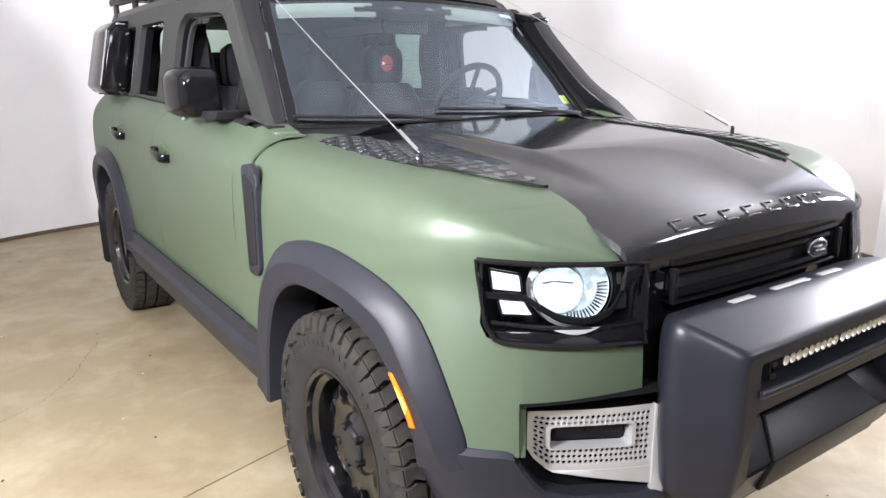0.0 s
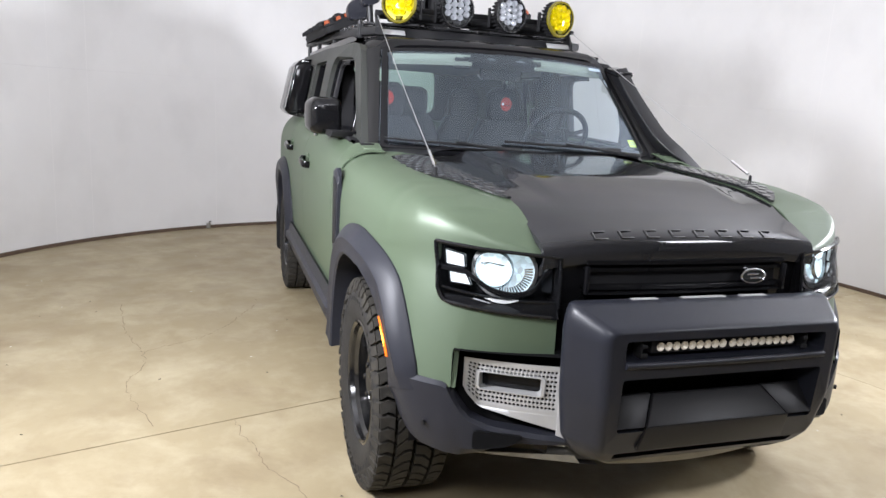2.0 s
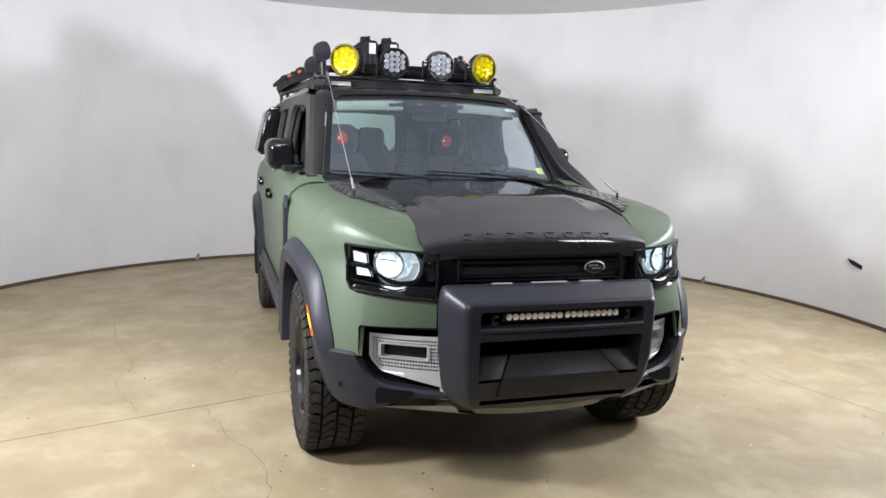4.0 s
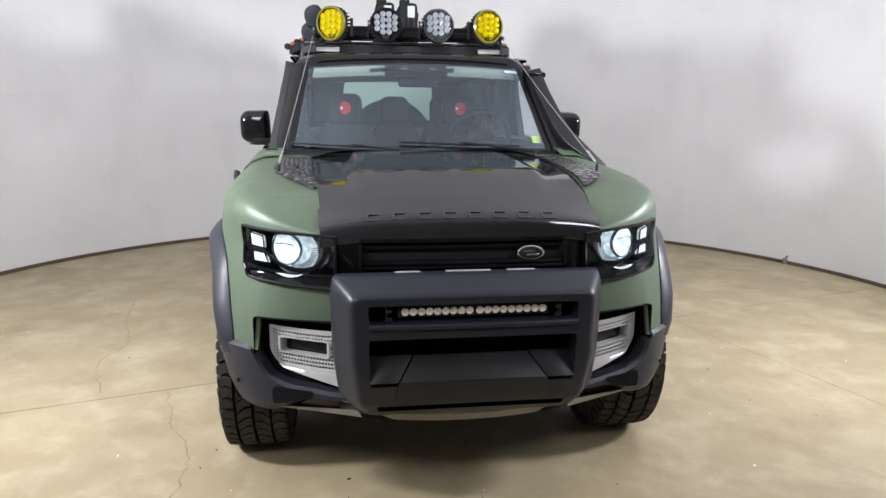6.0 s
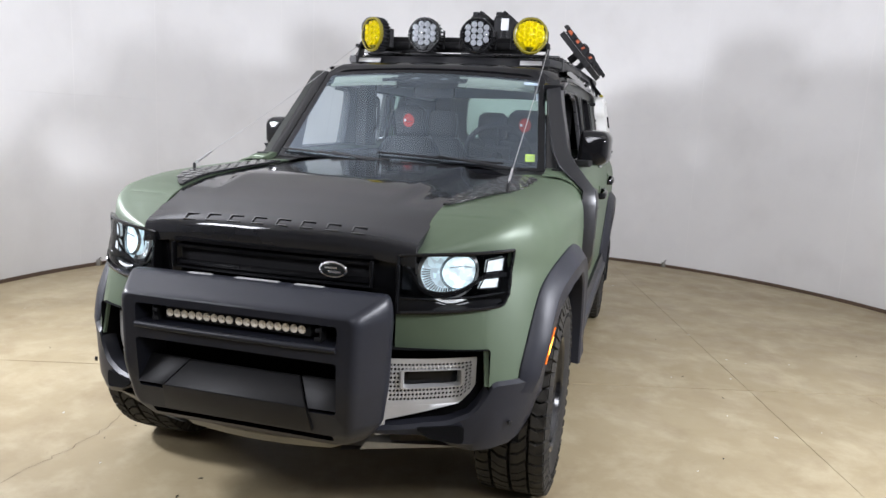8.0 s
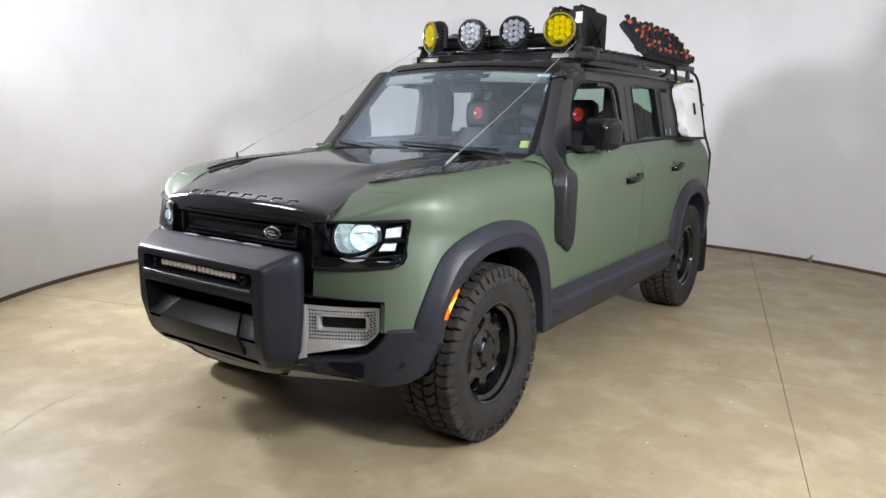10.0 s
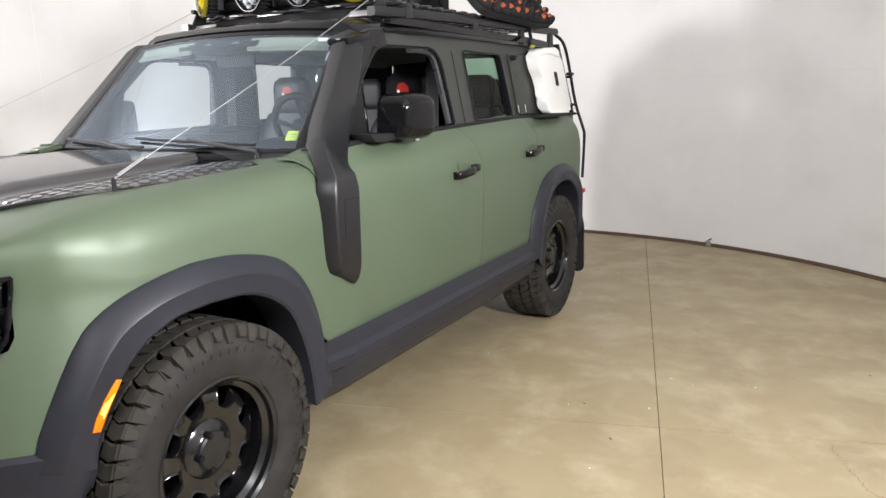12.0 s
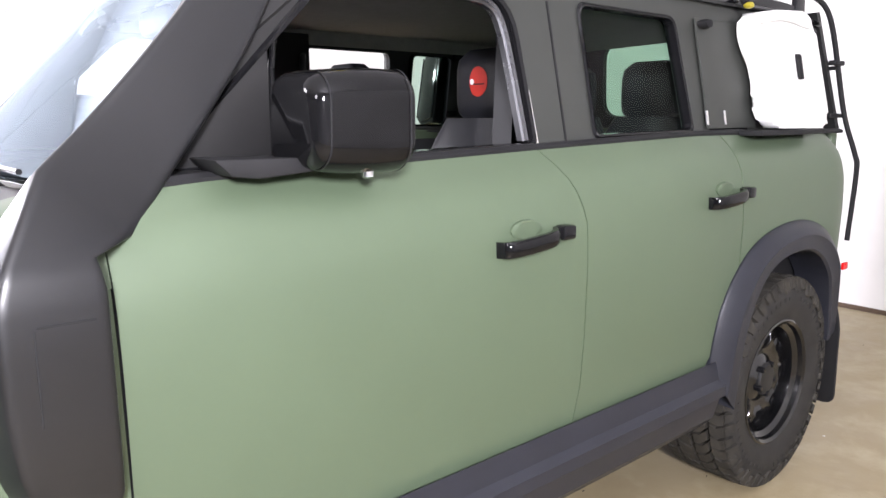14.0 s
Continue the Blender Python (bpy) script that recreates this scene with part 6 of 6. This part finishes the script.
    part("sensor_box", bm, BLACK, car, "black sensor housing at the head of the windscreen", smooth=False)
    for x in (-0.07, 0.10):
        bm = bmesh.new()
        prism(bm, [(x - 0.025, 0.90), (x + 0.025, 0.90), (x, 0.92)], lambda u, v, d: screen_point(u / 0.68, v, d), -0.011, -0.006)
        part("sensor_window", bm, LENS_W, car, smooth=False)
    bm = bmesh.new()
    box(bm, (0.02, 1.12, 1.665), (0.24, 0.03, 0.07), 0.02)
    tube(bm, [(0.02, 1.12, 1.69), (0.02, 1.07, 1.74)], 0.012, 6)
    part("rear_view_mirror", bm, BLACK, car, "black rear-view mirror")
    bm = bmesh.new()
    box(bm, (-0.225, 1.06, 1.705), (0.09, 0.03, 0.055), 0.008)
    part("dash_camera", bm, BLACK, car, "small black camera on the windscreen")
    # grab handles on the pillars
    for s in (-1, 1):
        bm = bmesh.new()
        tube(bm, smooth_line([(s * 0.66, 1.95, 1.66), (s * 0.63, 1.93, 1.64), (s * 0.62, 1.92, 1.55), (s * 0.63, 1.93, 1.46), (s * 0.66, 1.95, 1.44)], 14), 0.013, 8)
        part("grab_handle", bm, FABRIC, car, "black grab handle")
        bm = bmesh.new()
        rows = [[(s * x, y, z) for y, z in ((1.78, 1.33), (1.98, 1.33), (1.98, 1.75), (1.80, 1.75))] for x in (0.66, 0.732)]
        vs = sheet(bm, [[Vector(p) for p in r] for r in rows], close=True)
        bm.faces.new(vs[0])
        part("pillar_trim", bm, BLACK, car)
    # stickers behind the glass
    for name, lab, mat, f0, f1, g0, g1 in (("lime_sticker", "lime green paper sticker", LIME, 0.842, 0.905, 0.115, 0.185), ("white_sticker", "white paper sticker with faint bars", PAPER, 0.90, 0.965, 0.735, 0.81), ("head_sticker", "small pale sticker", PAPER, 0.80, 0.92, 0.90, 0.93)):
        bm = bmesh.new()
        sheet(bm, [[screen_point(f, g, -0.004) for g in (g0, g1)] for f in (f0, f1)])
        thicken(part(name, bm, mat, car, lab, False), 0.001)
    for k in range(4):
        bm = bmesh.new()
        sheet(bm, [[screen_point(f, 0.75 + 0.014 * k + g, -0.0025) for g in (0, 0.005)] for f in (0.91, 0.955)])
        part("sticker_bar", bm, INK, car, smooth=False)
    for k in range(2):
        bm = bmesh.new()
        sheet(bm, [[screen_point(f, 0.135 + 0.02 * k + g, -0.0025) for g in (0, 0.006)] for f in (0.85, 0.895)])
        part("sticker_line", bm, INK, car, smooth=False)


# ---- roof rack and what it carries ----
def build_rack():
    rack = thing("roof_rack", "flat black expedition roof rack on short legs", "roof rack")
    for s in (-1, 1):
        bm = bmesh.new()
        rows = []
        for k in range(14):
            y = lerp(1.40, 3.52, k / 13)
            x = poly([(1.4, 0.60), (1.6, 0.655), (2.2, 0.70), (3.52, 0.72)], y)
            rail = poly([(1.4, 1.866), (2.2, 1.882), (3.52, 1.905)], y)
            rows.append([(s * (x + a), y, rail + b) for a, b in ((0.02, -0.02), (0.026, 0.0), (0.02, 0.022), (-0.02, 0.022), (-0.02, -0.02))])
        vs = sheet(bm, rows, close=True)
        bm.faces.new(vs[0])
        bm.faces.new(vs[-1])
        part("side_rail", bm, SATIN, rack, "black side rail")
        for y in (1.62, 2.25, 2.9, 3.4):
            bm = bmesh.new()
            x = poly([(1.4, 0.60), (1.6, 0.655), (2.2, 0.70), (3.52, 0.72)], y)
            prism(bm, [(-0.04, 1.79), (0.04, 1.79), (0.025, 1.914), (-0.025, 1.914)], lambda u, v, d: Vector((s * (x + 0.01 + d), y + u, v)), -0.012, 0.012, 0.003)
            part("rack_leg", bm, SATIN, rack)
    for k in range(17):
        y = 1.60 + k * 0.115
        w = poly([(1.4, 0.60), (1.6, 0.655), (2.2, 0.70), (3.52, 0.72)], y)
        bm = bmesh.new()
        box(bm, (0, y, 1.918), (2 * w, 0.052, 0.018), 0.005)
        part("slat", bm, SLAT, rack)
    # front wind deflector and lamp bar
    bm = bmesh.new()
    rows = []
    for k in range(21):
        x = lerp(-0.60, 0.60, k / 20)
        e = (x / 0.6) ** 2
        rows.append([(x, 1.43 + 0.05 * e, 1.822), (x, 1.415 + 0.05 * e, 1.826), (x, 1.455 + 0.05 * e, 1.882), (x, 1.475 + 0.05 * e, 1.898), (x, 1.49 + 0.05 * e, 1.894)])
    sheet(bm, rows, close=True)
    part("wind_deflector", bm, SATIN, rack, "black wind deflector along the rack front")
    bm = bmesh.new()
    tube(bm, [(-0.60, 1.52, 1.965), (0.60, 1.52, 1.965)], 0.024, 10)
    box(bm, (0, 1.54, 1.975), (1.05, 0.03, 0.09), 0.008)
    part("lamp_bar", bm, BLACK, rack, "black lamp carrier bar")
    for s in (-1, 1):
        bm = bmesh.new()
        prism(bm, [(1.42, 1.85), (1.52, 1.85), (1.56, 1.97), (1.50, 1.985)], lambda u, v, d: Vector((s * (0.585 + d), u, v)), 0, 0.012, 0.003)
        part("rack_bracket", bm, SATIN, rack)
        bm = bmesh.new()
        box(bm, (s * 0.52, 1.458, 1.868), (0.16, 0.006, 0.035), 0.002, Matrix.Rotation(radians(-40), 4, "X"))
        part("deflector_plate", bm, SILVER, rack, "bare metal plate on the deflector")
    return rack


def build_lamp(lens, cell, name_label):
    """A round lamp: finned housing, a bezel with flats, staggered columns of reflector cups, a cover."""
    lamp = thing("round_spot_lamp", name_label, "spot lamp", "roof spot lamps")
    place = lambda u, v, d: Vector((u, -d, v))
    yellow_one = lens is LENS_Y
    bm = bmesh.new()
    lathe(bm, [(0.02, -0.085), (0.05, -0.08), (0.075, -0.04), (0.088, -0.01), (0.095, 0.01), (0.095, 0.03), (0.088, 0.034)], 32, place, cap=False)
    body = part("housing", bm, BLACK, lamp, "black finned lamp housing")
    bm = bmesh.new()
    box(bm, (0.095, -0.002, 0), (0.022, 0.062, 0.007), 0.0015)
    pieces("cooling_fin", bm, BLACK, body, [Matrix.Rotation(2 * math.pi * k / 28, 4, "Y") for k in range(28)])
    rim = rounded([(-0.040, 0.093), (0.040, 0.093), (0.090, 0.040), (0.092, -0.030), (0.036, -0.094), (-0.036, -0.094), (-0.092, -0.030), (-0.090, 0.040)], 0.03, 4)
    bm = bmesh.new()
    sheet(bm, [[place(u * g, v * g, d) for g, d in ((1.10, 0.018), (1.10, 0.038), (1.05, 0.044), (0.985, 0.044), (0.95, 0.034))] for u, v in rim + rim[:1]])
    part("bezel", bm, BEZEL, lamp, "black bezel ring")
    bm = bmesh.new()
    bm.faces.new([bm.verts.new(place(u * 0.97, v * 0.97, 0.026)) for u, v in rim])
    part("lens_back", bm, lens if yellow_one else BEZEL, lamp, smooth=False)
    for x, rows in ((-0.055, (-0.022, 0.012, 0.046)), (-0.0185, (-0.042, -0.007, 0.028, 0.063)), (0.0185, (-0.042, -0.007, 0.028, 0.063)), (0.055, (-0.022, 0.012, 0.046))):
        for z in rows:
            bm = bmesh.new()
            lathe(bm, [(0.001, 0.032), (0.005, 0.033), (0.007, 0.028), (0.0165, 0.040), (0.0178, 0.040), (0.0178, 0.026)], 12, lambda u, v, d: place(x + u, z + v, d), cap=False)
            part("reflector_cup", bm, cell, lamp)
    bm = bmesh.new()
    prism(bm, [(-0.024, -0.064), (0.024, -0.064), (0.012, -0.086), (-0.012, -0.086)], place, 0.026, 0.040, 0.002)
    part("foot_plate", bm, SATIN, lamp)
    bm = bmesh.new()
    rows = [[place(u * g, v * g, d) for g, d in ((1.0, 0.043), (0.85, 0.051), (0.5, 0.057), (0.02, 0.059))] for u, v in rim + rim[:1]]
    sheet(bm, rows)
    part("lens_cover", bm, TINT_Y if yellow_one else CLEAR, lamp, "yellow lens cover" if yellow_one else "clear lens cover").visible_shadow = False
    if yellow_one:
        bm = bmesh.new()
        sheet(bm, [[place(u * g, v * g, d) for g, d in ((1.11, 0.030), (1.11, 0.042), (1.03, 0.050), (0.96, 0.047))] for u, v in rim + rim[:1]])
        part("cover_rim", bm, AMBER_RING, lamp, "smoky yellow rim of the lens cover")
    bm = bmesh.new()
    for a in (-1, 1):
        box(bm, (a * 0.108, 0.03, -0.02), (0.006, 0.03, 0.11), 0.002)
    box(bm, (0, 0.03, -0.105), (0.20, 0.035, 0.012), 0.003)
    part("bracket", bm, BLACK, lamp)
    return lamp


TINT_Y = pane_glass("yellow_cover_glass", (0.88, 0.81, 0.12), -0.25)


def build_case(x):
    c = thing("storage_can", "black plastic storage can with silver labels, strapped to the rack", "storage can", "cans on the rack", (x, 2.62, 1.93))
    bm = bmesh.new()
    box(bm, (0, 0.16, 0.20), (0.145, 0.44, 0.38), 0.03, None, 3)
    body = part("body", bm, BLACK, c)
    bm = bmesh.new()
    for s in (-1, 1):
        prism(bm, rounded([(-0.0, 0.06), (0.32, 0.06), (0.32, 0.34), (0.0, 0.34)], 0.04, 3), lambda u, v, d: Vector((s * (0.07 + d), u, v)), 0, 0.008, 0.003)
        tube(bm, [(s * 0.08, 0.02, 0.08), (s * 0.08, 0.30, 0.32)], 0.008, 6)
        tube(bm, [(s * 0.08, 0.02, 0.32), (s * 0.08, 0.30, 0.08)], 0.008, 6)
    part("side_panel", bm, BLACK, body)
    bm = bmesh.new()
    box(bm, (0.02, -0.066, 0.32), (0.055, 0.004, 0.085), 0.001)
    part("silver_label", bm, LABEL, body, "pale silver label")
    bm = bmesh.new()
    for a in (-0.04, 0.0, 0.04):
        box(bm, (a, -0.066, 0.16), (0.012, 0.012, 0.22), 0.003)
    part("ribs", bm, SATIN, body)
    bm = bmesh.new()
    tube(bm, [(0, -0.02, 0.385), (0, 0.0, 0.415), (0, 0.26, 0.415), (0, 0.30, 0.385)], 0.013, 8)
    box(bm, (-0.04, 0.02, 0.40), (0.05, 0.06, 0.04), 0.01)
    part("carry_handle", bm, BLACK, c)
    return c


def build_board(s, colour):
    b = thing("recovery_board", "knobbly orange and black recovery board strapped to the rack" if s > 0 else "dark recovery board lying tilted along the rack edge", "recovery board", "recovery boards")
    tilt = Matrix.Rotation(radians(49 if s > 0 else -24), 4, "Y")
    m = Matrix.Translation((s * (0.70 if s > 0 else 0.66), 2.76 if s > 0 else 2.70, 2.055 if s > 0 else 1.995)) @ tilt @ Matrix.Diagonal((1.18, 1, 1, 1))
    bm = bmesh.new()
    out = rounded([(-0.13, -0.56), (0.13, -0.56), (0.148, 0.2), (0.12, 0.56), (-0.12, 0.56), (-0.148, 0.2)], 0.05, 4)
    prism(bm, out, lambda u, v, d: m @ Vector((u, v, d)), -0.05, -0.01, 0.006)
    part("base_board", bm, BLACK, b, "black lower board")
    bm = bmesh.new()
    prism(bm, [(u * 0.94, v * 0.97) for u, v in out], lambda u, v, d: m @ Vector((u, v, d)), -0.008, 0.006, 0.003)
    part("top_board", bm, BLACK, b)
    rnd = random.Random(7)
    bm = bmesh.new()
    lathe(bm, [(0.021, 0.006), (0.017, 0.026), (0.009, 0.036), (0.001, 0.036)], 6, lambda p, q, d: Vector((p, q, d)))
    pieces("grip_tooth", bm, BLACK, b, [m @ Matrix.Translation(((c - 2) * 0.058 + (0.014 if r % 2 else -0.014) + rnd.uniform(-0.006, 0.006), (r - 8) * 0.062 + rnd.uniform(-0.008, 0.008), 0)) for r in range(17) for c in range(5) if rnd.random() < 0.86])
    bm = bmesh.new()
    lathe(bm, [(0.018, 0.004), (0.012, 0.024), (0.001, 0.026)], 6, lambda p, q, d: Vector((p, q, d)))
    pieces("coloured_stud", bm, colour, b, [m @ Matrix.Translation(((c - 1.5) * 0.062 + rnd.uniform(-0.012, 0.012), (r - 7) * 0.072 + rnd.uniform(-0.012, 0.012), 0.004)) for r in range(15) for c in range(4) if rnd.random() < (0.9 if r < 4 else 0.55)])
    for v in (-0.3, 0.3):
        bm = bmesh.new()
        box(bm, m @ Vector((0.0, v, -0.06)), (0.05, 0.05, 0.10), 0.006, tilt)
        lathe(bm, [(0.03, 0.03), (0.03, 0.045), (0.012, 0.055), (0.001, 0.056)], 10, lambda p, q, d: m @ Vector((p, v + q, d)))
        part("mounting_pin", bm, BLACK, b)
    return b


def build_side_loads():
    # white container on a side bracket, driver's side
    t = thing("white_container", "white moulded plastic water container on the rear side window", "container")
    bm = bmesh.new()
    out = rounded([(2.885, 1.36), (3.27, 1.355), (3.31, 1.39), (3.27, 1.735), (3.20, 1.78), (2.97, 1.765), (2.83, 1.745), (2.80, 1.69), (2.81, 1.63), (2.85, 1.58), (2.865, 1.50), (2.84, 1.45)], 0.035, 4)
    prism(bm, out, lambda u, v, d: tumble(u, v, 1, d), 0.03, 0.10, 0.018, 3)
    body = part("body", bm, WHITE, t)
    bm = bmesh.new()
    prism(bm, rounded([(3.075, 1.53), (3.105, 1.53), (3.10, 1.62), (3.07, 1.62)], 0.012, 3), lambda u, v, d: tumble(u, v, 1, d), 0.098, 0.112, 0.002)
    part("catch", bm, BLACK, body, "black catch")
    bm = bmesh.new()
    tube(bm, smooth_line([tumble(2.82, 1.71, 1, 0.105), tumble(3.0, 1.735, 1, 0.108), tumble(3.2, 1.72, 1, 0.105)], 10), 0.006, 6)
    part("rib", bm, WHITE, body)
    t = thing("gear_bracket", "dark folding gear bracket beside the rear side window", "bracket")
    bm = bmesh.new()
    prism(bm, [(2.585, 1.362), (2.90, 1.362), (2.90, 1.72), (2.575, 1.715)], lambda u, v, d: tumble(u, v, 1, d), 0.004, 0.014, 0.003)
    plate_ob = part("plate", bm, FRAME, t)
    for u in (2.565, 2.675):
        bm = bmesh.new()
        prism(bm, [(u, 1.375), (u + 0.012, 1.375), (u + 0.012, 1.42), (u, 1.42)], lambda u, v, d: tumble(u, v, 1, d), 0.018, 0.022)
        part("bright_clip", bm, CHROME, plate_ob, smooth=False)
    bm = bmesh.new()
    box(bm, tumble(3.0, 1.345, 1, 0.05), (0.12, 0.5, 0.018), 0.004)
    part("shelf", bm, BLACK, t)
    bm = bmesh.new()
    lathe(bm, [(0.018, -0.02), (0.022, 0.0), (0.018, 0.02), (0.001, 0.022)], 12, lambda u, v, d: tumble(2.60, 1.695, 1, 0.03) + Vector((d, u, v * 0.7)))
    part("knob", bm, BLACK, t)
    t = thing("lashing_strap", "black lashing strap with a small yellow tag", "strap")
    bm = bmesh.new()
    pts = [Vector((0.73, 3.0, 1.905)), tumble(2.92, 1.83, 1, 0.04), tumble(2.80, 1.79, 1, 0.07), tumble(2.78, 1.77, 1, 0.085)]
    tube(bm, smooth_line(pts, 12), 0.012, 6)
    part("webbing", bm, BLACK, t)
    bm = bmesh.new()
    lathe(bm, [(0.014, -0.012), (0.019, 0.0), (0.014, 0.012), (0.001, 0.015)], 12, lambda u, v, d: tumble(2.79, 1.765, 1, 0.09) + Vector((d, u, v * 0.6)))
    part("yellow_tag", bm, YELLOW, t, "small yellow tag")
    # black gear box on the other side
    t = thing("gear_box", "gloss black chamfered gear box hung on the rear side window", "gear box")
    sect = [(0.012, 1.375), (0.115, 1.350), (0.160, 1.392), (0.148, 1.705), (0.11, 1.752), (0.012, 1.757)]
    bm = bmesh.new()
    prism(bm, sect, lambda u, v, d: tumble(d, v, -1, u), 2.80, 3.22, 0.012, 3)
    body = part("body", bm, PIANO, t, angle=30)
    bm = bmesh.new()
    prism(bm, [(lerp(0.08, u, 0.78), lerp(1.55, v, 0.86)) for u, v in sect], lambda u, v, d: tumble(d, v, -1, u), 2.792, 2.803, 0.004)
    part("front_panel", bm, GLOSS, body, angle=30)
    bm = bmesh.new()
    box(bm, tumble(2.796, 1.738, -1, 0.08), (0.05, 0.012, 0.012), 0.003)
    part("catch", bm, CHROME, body, "small bright catch")
    bm = bmesh.new()
    for z in (1.42, 1.70):
        box(bm, tumble(2.90, z, -1, 0.004), (0.05, 0.06, 0.03), 0.005)
    part("hanger", bm, BLACK, t)
    bm = bmesh.new()
    for u in (0.155, 0.05):
        tube(bm, [tumble(2.80, 1.40, -1, u), tumble(2.80, 1.70, -1, u - 0.008)], 0.006, 8)
    part("edge_strip", bm, CHROME, body, "bright metal edge strip")


def build_gear_clamps():
    """Two thick rounded pads on posts at the front corner of the rack, over the rail."""
    t = thing("gear_clamp", "dark grey rounded gear clamp standing on the rack edge", "gear clamp")
    for (x, y, z), w, h, roll in (((-0.600, 1.70, 2.095), 0.062, 0.066, -18), ((-0.615, 1.92, 2.03), 0.082, 0.060, -14)):
        turn = Matrix.Translation((x, y, z)) @ Matrix.Rotation(radians(roll), 4, "Y")
        bm = bmesh.new()
        prism(bm, rounded([(-w, -h), (w * 0.75, -h * 0.9), (w, h * 0.5), (w * 0.55, h), (-w * 0.6, h * 0.92), (-w, h * 0.2)], 0.03, 4), lambda u, v, d: turn @ Vector((u, d, v)), -0.035, 0.035, 0.014, 3)
        part("pad", bm, PLASTIC, t, angle=50)
        bm = bmesh.new()
        tube(bm, [(x + 0.01, y, 1.925), (x, y, z - h * 0.7)], 0.019, 10)
        part("post", bm, SATIN, t)
    return t


def copy_part(ob, m):
    """The same part again at another place of the car, with its own sub-parts."""
    twin = tagged(new("wheel", ob.data), "black steel wheel with a chunky all-terrain tyre")
    twin.parent, twin.matrix_basis = car, m
    for child in ob.children:
        sub = new(child.name.split(".")[0], child.data)
        sub.parent, sub.matrix_basis = twin, child.matrix_basis
    return twin


# ---- put it together ----
build_booth()
for s in (-1, 1):
    build_wing(s)
    build_side(s)
    build_cabin(s)
build_screen()
build_roof()
build_rear()
build_hood()
build_nose()
build_bumper()
build_guard()
build_snorkel()
build_inside()
wheel = build_wheel()
wheel.matrix_basis = pose(0.815, 0.0, 0.41, 0, 0, 0) @ pose(0, 0, 0, 17, 0, 0)
copy_part(wheel, pose(0.815, 3.022, 0.41) @ pose(0, 0, 0, 41, 0, 0))
copy_part(wheel, pose(-0.815, 0.0, 0.41, 0, 0, 180) @ pose(0, 0, 0, 23, 0, 0))
copy_part(wheel, pose(-0.815, 3.022, 0.41, 0, 0, 180) @ pose(0, 0, 0, 5, 0, 0))
copy_part(wheel, pose(0.03, 3.90, 1.20, 0, 0, 90))
build_cables()
build_rack()
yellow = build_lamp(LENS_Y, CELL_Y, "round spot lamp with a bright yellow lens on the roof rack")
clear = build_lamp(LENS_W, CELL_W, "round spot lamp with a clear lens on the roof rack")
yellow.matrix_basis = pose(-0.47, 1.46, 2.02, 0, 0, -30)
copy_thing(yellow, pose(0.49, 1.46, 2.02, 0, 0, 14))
clear.matrix_basis = pose(-0.15, 1.455, 2.018, 0, 0, 0)
copy_thing(clear, pose(0.175, 1.455, 2.018, 0, 0, 6))
can = build_case(-0.085)
copy_thing(can, pose(0.095, 2.62, 1.93))
build_board(1, ORANGE)
build_board(-1, ORANGE)
build_gear_clamps()
build_side_loads()
